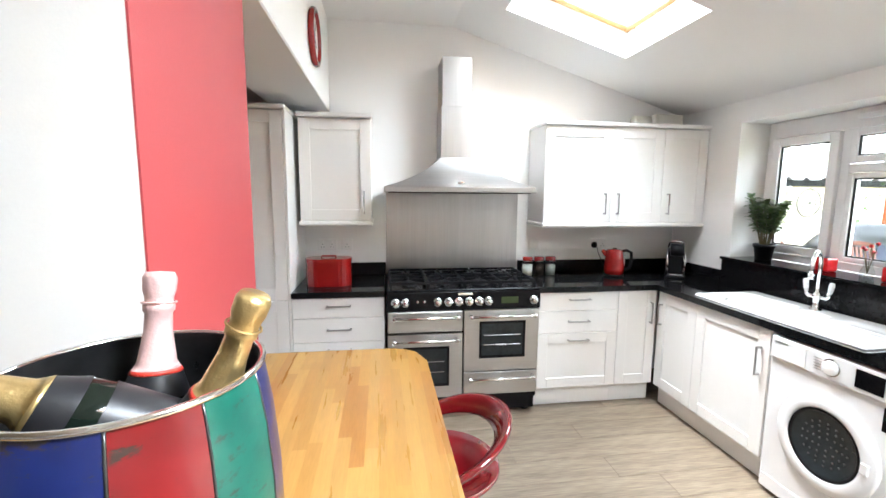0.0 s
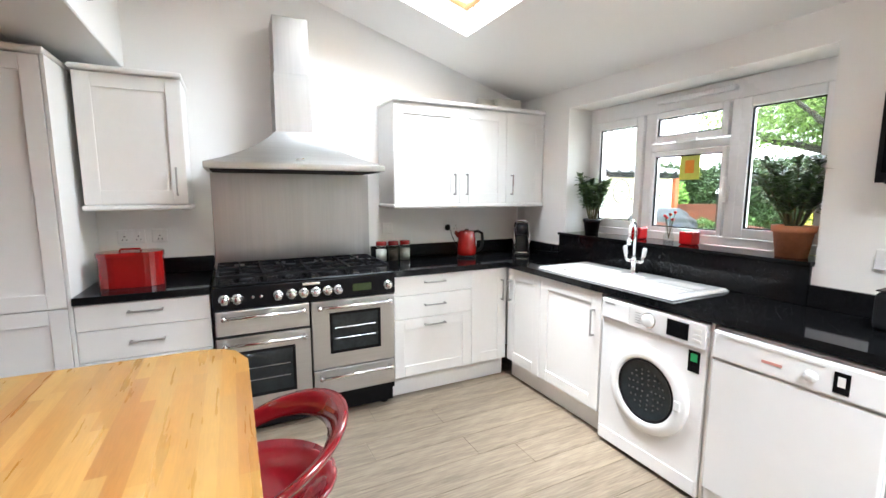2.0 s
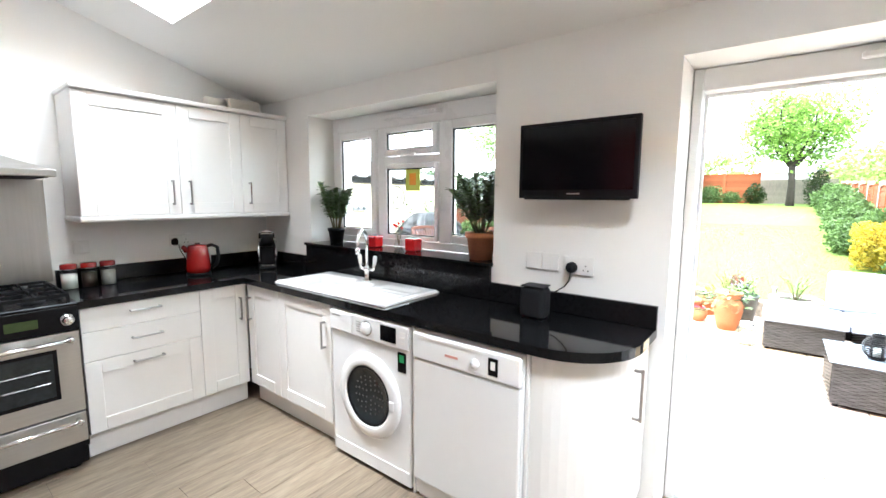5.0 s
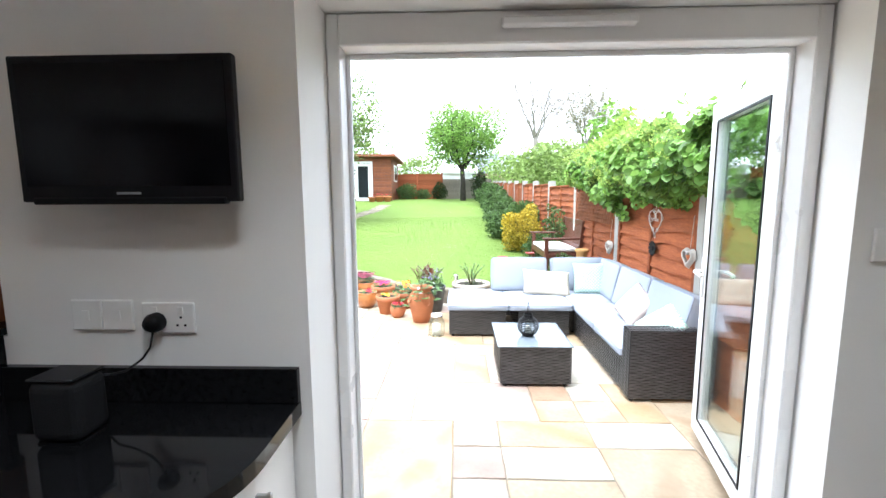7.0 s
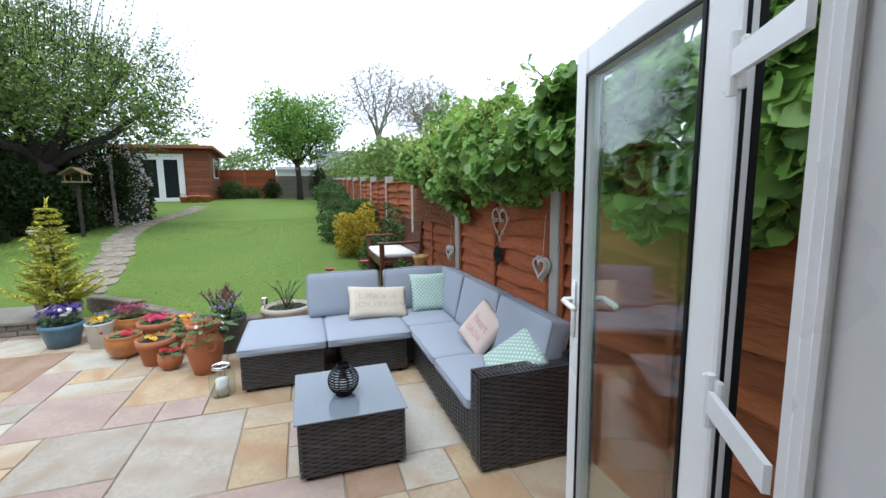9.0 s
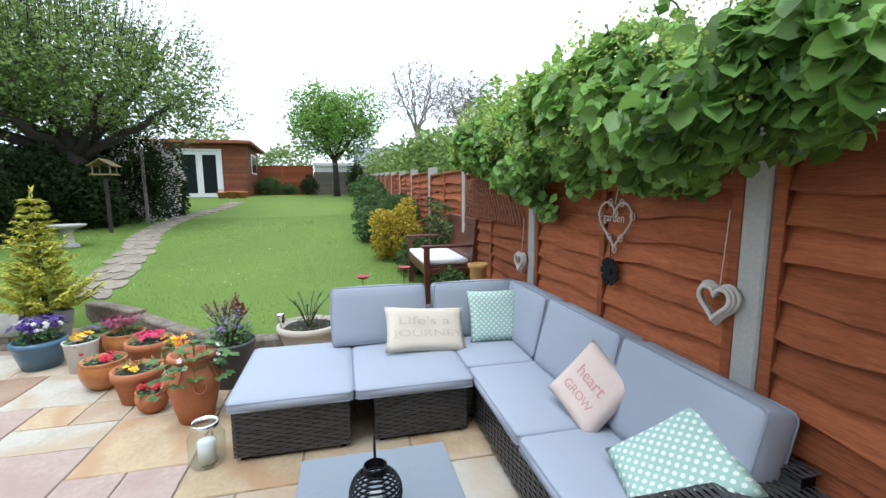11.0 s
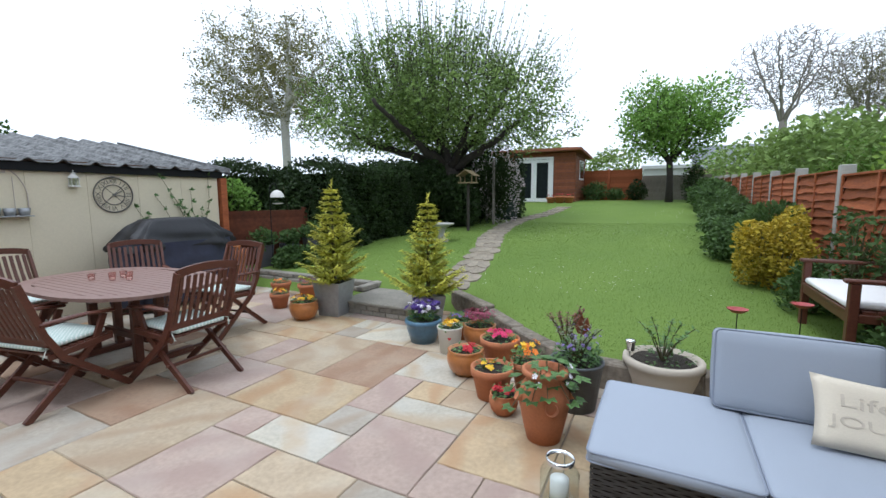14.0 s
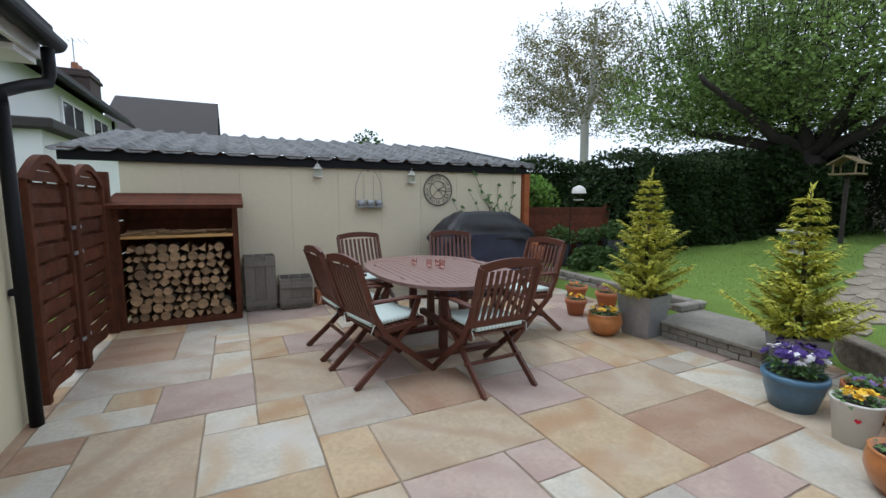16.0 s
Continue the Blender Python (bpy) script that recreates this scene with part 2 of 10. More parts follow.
HANDLE = stuff_of("brushed_nickel", (0.42, 0.415, 0.41), 0.28, metal=1.0, vary=0.06, bump=0.0)
BLACK_EN = stuff_of("black_enamel", (0.006, 0.006, 0.007), 0.25, vary=0.2, bump=0.0, spec=0.12)
CAST = stuff_of("cast_iron", (0.010, 0.010, 0.011), 0.6, vary=0.25, grain=150, bump=0.3, spec=0.12)
DARK_GLASS = stuff_of("dark_oven_glass", (0.020, 0.024, 0.026), 0.06, vary=0.3, patch=8, bump=0.0, spec=0.3)
SCREEN = stuff_of("black_screen", (0.003, 0.003, 0.004), 0.12, vary=0.2, bump=0.0, spec=0.2)
BLACK_PL = stuff_of("black_plastic", (0.007, 0.007, 0.008), 0.4, vary=0.15, bump=0.05, spec=0.15)
RED_TIN = stuff_of("red_enamelled_tin", (0.24, 0.008, 0.007), 0.2, vary=0.06, bump=0.0, coat=0.4)
RED_PLASTIC = stuff_of("red_glossy_plastic", (0.135, 0.003, 0.006), 0.12, vary=0.12, patch=5, bump=0.0, coat=0.6)
GLASS = glass_of("window_glass")

FLOORBOARD = stuff_of("limed_oak_laminate", (0.335, 0.270, 0.195), 0.42, grain=14, patch=2.2, bump=0.12, second=(0.125, 0.092, 0.062), stretch=(0.7, 9, 9), per_piece=0.12, depth=0.001)
JOINT = stuff_of("sandy_mortar", (0.27, 0.22, 0.16), 0.9, vary=0.25, grain=60, bump=0.5)
RENDER = stuff_of("cream_masonry_paint", (0.66, 0.60, 0.42), 0.8, vary=0.05, grain=90, patch=1.0, bump=0.35)
# browner and darker than CEIL
DULL = stuff_of("dull_beige_plaster", (0.55, 0.50, 0.42), 0.8, vary=0.04, grain=120, patch=1.2, bump=0.1)
VENT = stuff_of("off_white_plastic", (0.66, 0.64, 0.58), 0.45, vary=0.03, bump=0.05)
PINE = stuff_of("varnished_pine", (0.50, 0.29, 0.10), 0.35, vary=0.2, grain=20, patch=4, bump=0.05, stretch=(1, 1, 6))

# ---------- kitchen shell ----------
WX, WO = 3.39, 3.80          # inner and outer face of the garden wall
NY = 4.10                    # range wall
SY = -2.60                   # wall behind the walk
TOPZ = 3.05


def ceil_z(x):
    return 2.82 if x < 1.42 else 2.22 + (3.39 - x) * 0.6 / 1.97


# floor: one underlay with planks on it
solid("floor", boxes(((-3.2, SY, -0.10), (3.70, NY, -0.006))), JOINT, "pale limed oak laminate plank floor", "floor", kind="structure")
FLOOR = bpy.data.objects["floor"]


def garden_wall():
    bm = bmesh.new()
    for a, b in (((WX, 3.46, -0.1), (WO, 4.62, 2.9)), ((WX, 0.96, -0.1), (WO, 3.46, 1.09)), ((WX, 1.82, 2.068), (WO, 3.46, 2.9)), ((WX, 0.96, 1.09), (WO, 1.82, 2.9)), ((WX, -0.56, 2.032), (WO, 0.96, 2.9))):
        box(bm, a, b)
    prism(bm, [(WX, -0.455), (WX, SY), (WO, SY), (WO, -0.56), (3.64, -0.56)], -0.1, 2.9)
    return bm


solid("wall_east", garden_wall(), WALL, "white painted wall with window and garden door openings", "wall", kind="structure")
solid("wall_north", boxes(((-3.2, NY, -0.1), (WX, NY + 0.3, 3.1))), WALL, "white painted wall behind the range cooker", "wall", kind="structure")
solid("wall_south", boxes(((-3.2, SY - 0.2, -0.1), (WX, SY, 3.1))), WALL, "plain white painted wall", "wall", kind="structure")
solid("wall_west", boxes(((-3.4, SY - 0.2, -0.1), (-3.2, NY + 0.3, 3.1))), WALL, "plain white painted wall", "wall", kind="structure")


def ceiling_mesh():
    """Flat strip, then a slope down to the garden wall, with shafts cut through it for the roof light and an added one.
    """
    bm = bmesh.new()
    box(bm, (0.10, SY, 2.82), (1.42, NY, 2.92))
    for (x0, y0, x1, y1) in ((1.42, SY, 1.68, NY), (2.53, SY, 3.39, NY), (1.68, SY, 2.53, -0.04), (1.68, 0.74, 2.53, 2.76), (1.68, 3.54, 2.53, NY)):
        vs = [bm.verts.new((x, y, ceil_z(x) + d)) for d in (0, 0.3) for x, y in ((x0, y0), (x1, y0), (x1, y1), (x0, y1))]
        for f in ((3, 2, 1, 0), (4, 5, 6, 7), (0, 1, 5, 4), (1, 2, 6, 5), (2, 3, 7, 6), (3, 0, 4, 7)):
            bm.faces.new([vs[i] for i in f])
    return bm


solid("ceiling", ceiling_mesh(), CEIL, "white sloping plaster ceiling with a roof light", "ceiling", kind="structure")
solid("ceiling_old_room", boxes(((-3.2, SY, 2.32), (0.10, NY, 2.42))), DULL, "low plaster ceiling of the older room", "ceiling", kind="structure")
solid("wall_beam", boxes(((0.10, SY, 2.16), (0.49, NY, 2.819)), bevel=0.006), WALL, "white boxed beam across the wide opening", "beam", kind="structure")
# the stub of the old rear wall: white, with a red painted face
solid("wall_pier", boxes(((-3.2, 1.475, -0.004), (0.460, 2.096, 2.30))), WALL, "white wall that ends beside the breakfast bar", "wall", kind="structure")
solid("wall_red", boxes(((0.461, 1.4755, 0.0), (0.465, 2.100, 2.157)), ((-0.60, 2.0965, 0.0), (0.461, 2.100, 2.157))), RED_WALL, "bright red painted end of the wall", "wall", kind="structure")


# roof light: pine frame and white glowing sky above it
def roof_light(y):
    t = thing("window_roof", (2.10, y, ceil_z(2.1)), 0, "pine framed roof light in the sloping ceiling, the southern one added", "roof window", kind="structure")
    slope = pose(0, 0, 0, 0, math.degrees(math.atan(0.6 / 1.97)), 0)
    bm = bmesh.new()
    for a, b in (((-0.45, -0.41, 0.16), (-0.37, 0.41, 0.31)), ((0.37, -0.41, 0.16), (0.45, 0.41, 0.31)), ((-0.37, -0.41, 0.16), (0.37, -0.34, 0.31)), ((-0.37, 0.34, 0.16), (0.37, 0.41, 0.31))):
        box(bm, a, b, 0.006)
    part("frame", bm, PINE, t, at=slope)
    g = part("pane", boxes(((-0.38, -0.34, 0.295), (0.38, 0.34, 0.301))), GLASS, t, at=slope)
    g.visible_shadow = False
    part("knob", lathe([(0, 0), (0.012, 0), (0.014, 0.01), (0.008, 0.02), (0, 0.022)], 10), CHROME, t, at=slope @ pose(0.41, 0.30, 0.158, 180))


roof_light(3.15)
# unseen second roof light, added to give the room more light
roof_light(0.35)

# outside face of the house
solid("wall_house_outer", boxes(((3.60, 3.95, -0.35), (4.08, 4.60, 2.45))), RENDER, "cream rendered corner of the house", "wall", kind="structure")

# ---------- kitchen window ----------
SILL = 1.115


def casement(parent, y0, y1, z0, z1, x=3.60, w=0.055, sash=True):
    bm = bmesh.new()
    for a, b in (((x, y0, z0), (x + 0.06, y0 + w, z1)), ((x, y1 - w, z0), (x + 0.06, y1, z1)), ((x, y0 + w, z0), (x + 0.06, y1 - w, z0 + w)), ((x, y0 + w, z1 - w), (x + 0.06, y1 - w, z1))):
        box(bm, a, b, 0.006, 2)
    s = part("sash", bm, UPVC, parent)
    bm = bmesh.new()
    i = w - 0.004
    for a, b in (((x + 0.014, y0 + i, z0 + i), (x + 0.024, y0 + i + 0.012, z1 - i)), ((x + 0.014, y1 - i - 0.012, z0 + i), (x + 0.024, y1 - i, z1 - i)), ((x + 0.014, y0 + i + 0.012, z0 + i), (x + 0.024, y1 - i - 0.012, z0 + i + 0.012)), ((x + 0.014, y0 + i + 0.012, z1 - i - 0.012), (x + 0.024, y1 - i - 0.012, z1 - i))):
        box(bm, a, b)
    part("gasket", bm, BLACK_PL, s, "black rubber glazing gasket")
    g = part("pane", boxes(((x + 0.03, y0 + i, z0 + i), (x + 0.036, y1 - i, z1 - i))), GLASS, s)
    g.visible_shadow = False
    return s


def kitchen_window():
    t = thing("window_1", (0, 0, 0), 0, "white plastic three part kitchen window", "window", kind="structure")
    y0, y1, z0, z1 = 1.82, 3.46, SILL, 2.066
    bm = bmesh.new()
    for a, b in (((3.62, y0, z0), (3.69, y0 + 0.055, z1)), ((3.62, y1 - 0.055, z0), (3.69, y1, z1)), ((3.62, y0 + 0.055, z0), (3.69, y1 - 0.055, z0 + 0.05)), ((3.62, y0 + 0.055, z1 - 0.111), (3.69, y1 - 0.055, z1)),
                 ((3.62, 2.895, z0 + 0.05), (3.69, 2.95, z1 - 0.111)), ((3.62, 2.325, z0 + 0.05), (3.69, 2.38, z1 - 0.111)), ((3.62, 2.38, 1.70), (3.69, 2.895, 1.75))):
        box(bm, a, b, 0.004)
    part("window_frame", bm, UPVC, t)
    casement(t, 2.955, 3.40, SILL + 0.055, 1.95)
    casement(t, 1.88, 2.32, SILL + 0.055, 1.95)
    casement(t, 2.385, 2.89, 1.755, 1.95, w=0.04)
    casement(t, 2.385, 2.89, SILL + 0.055, 1.695, x=3.61, w=0.03)
    for y, z, turn in ((2.36, 1.42, 0), (2.64, 1.752, 90)):
        bm = bmesh.new()
        box(bm, (3.575, -0.012, -0.05), (3.60, 0.012, 0.05), 0.004)
        box(bm, (3.555, -0.010, -0.02), (3.575, 0.010, 0.10), 0.005)
        part("window_handle", bm, UPVC, t, at=pose(0, y, z, turn))
    bm = bmesh.new()
    box(bm, (3.575, 2.35, 2.000), (3.62, 2.85, 2.030), 0.006)
    for k in range(16):
        box(bm, (3.571, 2.38 + k * 0.028, 2.008), (3.576, 2.40 + k * 0.028, 2.023))
    part("trickle_vent", bm, UPVC, t)


kitchen_window()

# ---------- garden door ----------
def garden_door():
    t = thing("door_1", (0, 0, 0), 0, "white plastic glazed garden door standing open", "door", kind="structure")
    y0, y1 = -0.558, 0.958
    bm = bmesh.new()
    for a, b in (((3.64, y1 - 0.040, -0.02), (3.76, y1, 2.030)), ((3.64, y0, -0.02), (3.76, y0 + 0.045, 2.030)), ((3.64, y0 + 0.045, 1.935), (3.76, y1 - 0.040, 2.030)), ((3.64, y0 + 0.045, -0.03), (3.78, y1 - 0.040, 0.03))):
        box(bm, a, b, 0.005)
    for a, b in (((3.72, y1 - 0.055, 0.03), (3.735, y1 - 0.040, 1.935)), ((3.72, y0 + 0.045, 0.03), (3.735, y0 + 0.060, 1.935)), ((3.72, y0 + 0.060, 1.918), (3.735, y1 - 0.055, 1.935))):
        box(bm, a, b, 0.003)
    part("door_frame", bm, UPVC, t)
    bm = bmesh.new()
    box(bm, (3.61, 0.02, 1.975), (3.64, 0.42, 2.003), 0.006)
    part("trickle_vent", bm, UPVC, t)
    # the open leaf, hung on the far jamb
    hx, hy = 4.03, -0.745
    turn = math.degrees(math.atan2(-0.955 - hy, 4.88 - hx))
    L, B, T = 0.87, 0.01, 1.985
    m = pose(hx, hy, 0, 0, 0, turn)
    bm = bmesh.new()
    for a, b in (((0, -0.030, B), (0.11, 0.030, T)), ((L - 0.11, -0.030, B), (L, 0.030, T)), ((0.11, -0.030, B), (L - 0.11, 0.030, B + 0.11)), ((0.11, -0.030, T - 0.11), (L - 0.11, 0.030, T))):
        box(bm, a, b, 0.012, 2)
    leaf = part("door_leaf", bm, UPVC, t, at=m)
    bm = bmesh.new()
    for s in (-0.0335, 0.0275):
        for a, b in (((0.105, s, B + 0.105), (0.117, s + 0.006, T - 0.105)), ((L - 0.117, s, B + 0.105), (L - 0.105, s + 0.006, T - 0.105)), ((0.117, s, B + 0.105), (L - 0.117, s + 0.006, B + 0.117)), ((0.117, s, T - 0.117), (L - 0.117, s + 0.006, T - 0.105))):
            box(bm, a, b)
    box(bm, (-0.004, 0.012, B + 0.01), (-0.0005, 0.020, T - 0.01))
    box(bm, (-0.004, -0.022, B + 0.01), (-0.0005, -0.006, T - 0.01))
    part("gasket", bm, BLACK_PL, leaf, "black rubber glazing gasket")
    g = part("pane", boxes(((0.106, -0.012, B + 0.106), (L - 0.106, -0.006, T - 0.106)), ((0.106, 0.010, B + 0.106), (L - 0.106, 0.016, T - 0.106))), GLASS, leaf)
    g.visible_shadow = False
    for s in (1, -1):
        bm = bmesh.new()
        box(bm, (L - 0.075, s * 0.034, 0.86), (L - 0.045, s * 0.044, 1.10), 0.004)
        tube(bm, [(L - 0.06, s * 0.04, 1.02), (L - 0.06, s * 0.075, 1.02), (L - 0.075, s * 0.085, 1.02), (L - 0.17, s * 0.085, 1.015), (L - 0.185, s * 0.078, 1.012)], 0.011, 8)
        part("door_handle", bm, UPVC, leaf, smooth=True)
    for z in (0.3, 1.0, 1.7):
        arm = bar(box(bmesh.new(), (-0.03, 0.028, z - 0.05), (0.03, 0.042, z + 0.05), 0.004), (-0.005, 0.045, z - 0.06), (-0.005, 0.045, z + 0.06), 0.011)
        beam(arm, (-0.26, 0.13, z), (-0.005, 0.045, z), 0.012, 0.05)
        part("hinge", arm, UPVC, leaf)
    return t


garden_door()
solid("baseboard", boxes(((WX - 0.018, 0.965, 0), (WX - 0.002, 1.0, 0.12)), bevel=0.004), WHITE_GLOSS, "white gloss skirting board end", "skirting", kind="structure")
solid("baseboard_south", boxes(((WX - 0.018, SY, 0), (WX - 0.002, -0.465, 0.12)), bevel=0.004), WHITE_GLOSS, "white gloss skirting board", "skirting", kind="structure")


# ---------- garden ground ----------
PATIO = -0.075
# the kerb between paving and lawn, from the step round to the fence
EDGE = [(9.95, 2.80), (9.40, 2.12), (8.92, 1.64), (8.62, 1.30), (8.38, 0.95), (8.36, 0.55), (8.40, 0.10), (8.42, -0.50), (8.42, -1.42)]


def lawn_z(x, y):
    rise = 0.12 + 0.0625 * (min(x, 26.5) - 9.0) + 0.006 * max(0, min(x, 40) - 26.5)
    return rise + 0.05 * math.sin(x * 0.55 + 0.7) * math.sin(y * 0.4)


def edge_x(y):
    """Where the lawn begins, by y."""
    if y > 6.9:
        return 10.2
    if y > 4.2:
        return 10.08
    if y > 2.8:
        return 10.0
    for (xa, ya), (xb, yb) in zip(EDGE, EDGE[1:]):
        if yb <= y <= ya:
            return xa + (xb - xa) * (ya - y) / (ya - yb)
    return 8.42


GRASS = stuff_of("lawn_grass", (0.158, 0.226, 0.050), 0.85, grain=45, patch=0.6, bump=0.8, second=(0.100, 0.158, 0.033), depth=0.012, spec=0.1)


def ground_mesh():
    bm = bmesh.new()
    xs = [-150, -60, -20, -4, 3.0] + [8 + 0.25 * k for k in range(16)] + [12 + 0.75 * k for k in range(24)] + [30, 34, 40, 50, 70, 110, 180, 320]
    ys = [-300, -120, -50, -25, -14, -8, -4, -2.2] + [-1.5 + 0.25 * k for k in range(37)] + [8.5, 9.5, 11, 14, 20, 40, 90, 200, 350]
    grid = {}
    for i, x in enumerate(xs):
        for j, y in enumerate(ys):
            e = edge_x(y) + 0.04
            inside = x > e and y > -1.7
            px = x
            if y > -1.7 and abs(x - e) < 0.126 and 7.9 < x < 12:
                px, inside = e, True
            z = lawn_z(max(px, 8.6), y) if (inside or x > 9.9) else -0.14
            grid[i, j] = bm.verts.new((px, y, z))
    for i in range(len(xs) - 1):
        for j in range(len(ys) - 1):
            bm.faces.new((grid[i, j], grid[i + 1, j], grid[i + 1, j + 1], grid[i, j + 1]))
    return bm


solid("ground", ground_mesh(), GRASS, "mown green lawn rising gently away from the patio", "lawn", kind="structure", smooth=True)

# ---------- kitchen units ----------
def shaker(parent, x0, x1, z0, z1, name="door", rail=0.075, slab=False, handle=None, flat=False):
    """A framed door in the plane y = 0, its face towards -y. handle: (x, z, upright)."""
    g = 0.0015
    x0, x1, z0, z1 = x0 + g, x1 - g, z0 + g, z1 - g
    bm = bmesh.new()
    if slab:
        box(bm, (x0, -0.02, z0), (x1, 0, z1), 0.003, 2)
    else:
        box(bm, (x0 + rail - 0.01, -0.012, z0 + rail - 0.01), (x1 - rail + 0.01, -0.001, z1 - rail + 0.01))
    d = part(name, bm, WHITE_GLOSS, parent)
    if not slab:
        for piece, a, b in (("stile", (x0, -0.02, z0), (x0 + rail, 0, z1)), ("stile", (x1 - rail, -0.02, z0), (x1, 0, z1)), ("rail", (x0 + rail, -0.02, z0), (x1 - rail, 0, z0 + rail)), ("rail", (x0 + rail, -0.02, z1 - rail), (x1 - rail, 0, z1))):
            part(piece, box(bmesh.new(), a, b, 0.0025, 2), WHITE_GLOSS, d)
    if handle:
        hx, hz, upright = handle
        h = 0.08
        bm = bmesh.new()
        ax = Vector((0, 0, 1)) if upright else Vector((1, 0, 0))
        c = Vector((hx, -0.05, hz))
        beam(bm, c - ax * h, c + ax * h, 0.009, 0.012, (0, 1, 0.01), 0.003)
        for s in (-1, 1):
            beam(bm, c + ax * (h - 0.006) * s, c + ax * (h - 0.006) * s + Vector((0, 0.03, 0)), 0.011, 0.011, (0.1, 0, 1), 0.002)
        part("handle", bm, HANDLE, d, "brushed metal bar handle")
    return d


def unit(name, at, turn, w, z0, z1, depth, label, fronts, kick=0.0, category="cabinet", group="kitchen units"):
    t = thing(name, at, turn, label, category, group)
    part("body", boxes(((0.001, 0.0, z0), (w - 0.001, depth, z1))), WHITE_GLOSS, t)
    if kick:
        part("plinth", boxes(((0, 0.045, 0.0), (w, 0.06, z0 - 0.001)), bevel=0.001), WHITE_GLOSS, t)
    for f in fronts:
        shaker(t, *f[:4], **f[4])
    return t


FY = 3.53                       # carcass front of the range wall units
FX = 2.895                      # and of the garden wall units
dr = dict(name="drawer")
# three drawers beside the range, at its left and at its right
for x0, w in ((0.285, 0.60), (1.965, 0.605)):
    unit("drawer_unit", (x0, FY, 0), 0, w, 0.15, 0.868, 0.56, "white satin kitchen drawer unit with bar handles",
         [(0, w, 0.73, 0.866, dict(name="drawer", slab=True, handle=(w / 2, 0.815, False))), (0, w, 0.565, 0.73, dict(name="drawer", slab=True, handle=(w / 2, 0.655, False))),
          (0, w, 0.152, 0.565, dict(name="drawer", handle=(w / 2, 0.515, False)))], kick=1)
unit("corner_unit", (2.57, FY, 0), 0, 0.315, 0.15, 0.868, 0.56, "white satin shaker corner cupboard", [(0, 0.305, 0.152, 0.866, dict(handle=(0.255, 0.70, True)))], kick=1)
unit("corner_unit", (FX, 3.51, 0), -90, 0.40, 0.15, 0.868, 0.48, "white satin shaker corner cupboard", [(0.02, 0.40, 0.152, 0.866, dict(handle=(0.065, 0.70, True)))], kick=1)
unit("sink_unit", (FX, 3.11, 0), -90, 0.54, 0.15, 0.868, 0.48, "white satin shaker cupboard under the sink", [(0, 0.54, 0.152, 0.866, dict(handle=(0.49, 0.68, True)))], kick=1)
solid("end_panel", boxes(((2.88, 1.935, 0.0), (3.38, 1.951, 0.868)), bevel=0.002), WHITE_GLOSS, "white panel between washing machine and dishwasher", "panel", "kitchen units")
solid("end_panel", boxes(((2.88, 1.335, 0.0), (3.38, 1.351, 0.868)), bevel=0.002), WHITE_GLOSS, "white panel beside the curved end cupboard", "panel", "kitchen units")


def curved_unit():
    t = thing("curved_end_unit", (0, 0, 0), 0, "white curved end cupboard with bar handle", "cabinet", "kitchen units")
    R, y1 = 0.30, 1.333
    cx, cy = FX + R - 0.005, 1.015 + R

    def bow(r, z0, z1):
        pts = [(FX - 0.005 + (0.30 - r), y1)] + [(cx - r * math.cos(a), cy - r * math.sin(a)) for a in [math.pi / 2 * k / 14 for k in range(15)]] + [(3.375, cy - r), (3.375, y1)]
        return prism(bmesh.new(), pts[::-1], z0, z1)

    part("body", bow(R - 0.022, 0.15, 0.868), WHITE_GLOSS, t, smooth=False)
    part("plinth", bow(R - 0.06, 0.0, 0.149), WHITE_GLOSS, t)
    d = part("door", bow(R, 0.155, 0.864), WHITE_GLOSS, t)
    ang = math.pi / 2 * 0.94
    hx, hy = cx - (R + 0.03) * math.cos(ang), cy - (R + 0.03) * math.sin(ang)
    bm = boxes(((hx - 0.006, hy - 0.006, 0.58), (hx + 0.006, hy + 0.006, 0.80)), bevel=0.003)
    for z in (0.59, 0.79):
        box(bm, (hx - 0.006, hy, z - 0.006), (hx + 0.006, hy + 0.034, z + 0.006), 0.002)
    part("handle", bm, HANDLE, d, "brushed metal bar handle")


curved_unit()
# wall cupboards
WY = 3.77
unit("wall_cupboard", (2.065, WY, 0), 0, 1.32, 1.345, 2.06, 0.325, "white shaker wall cupboard with three doors and cornice",
     [(0, 0.53, 1.347, 2.058, dict(handle=(0.48, 1.49, True))), (0.53, 0.95, 1.347, 2.058, dict(handle=(0.585, 1.49, True))), (0.95, 1.32, 1.347, 2.058, dict(handle=(1.00, 1.49, True)))], group="wall cupboards")
unit("wall_cupboard", (0.315, WY, 0), 0, 0.485, 1.36, 2.06, 0.325, "white shaker wall cupboard with one door and cornice", [(0, 0.485, 1.362, 2.058, dict(handle=(0.435, 1.49, True)))], group="wall cupboards")
for x0, x1, zb in ((2.055, 3.388, 1.345), (0.305, 0.81, 1.36)):
    top = max((o for o in bpy.data.objects if o.name.startswith("wall_cupboard")), key=lambda o: -abs(o.location.x - x0 - 0.01))
    lx = top.location.x
    part("cornice", boxes(((x0 - lx, -0.045, 2.062), (x1 - lx, 0.325, 2.09)), bevel=0.010, seg=3), WHITE_GLOSS, top)
    part("pelmet", boxes(((x0 - lx, -0.04, zb - 0.032), (x1 - lx, 0.325, zb - 0.001)), bevel=0.012, seg=3), WHITE_GLOSS, top)
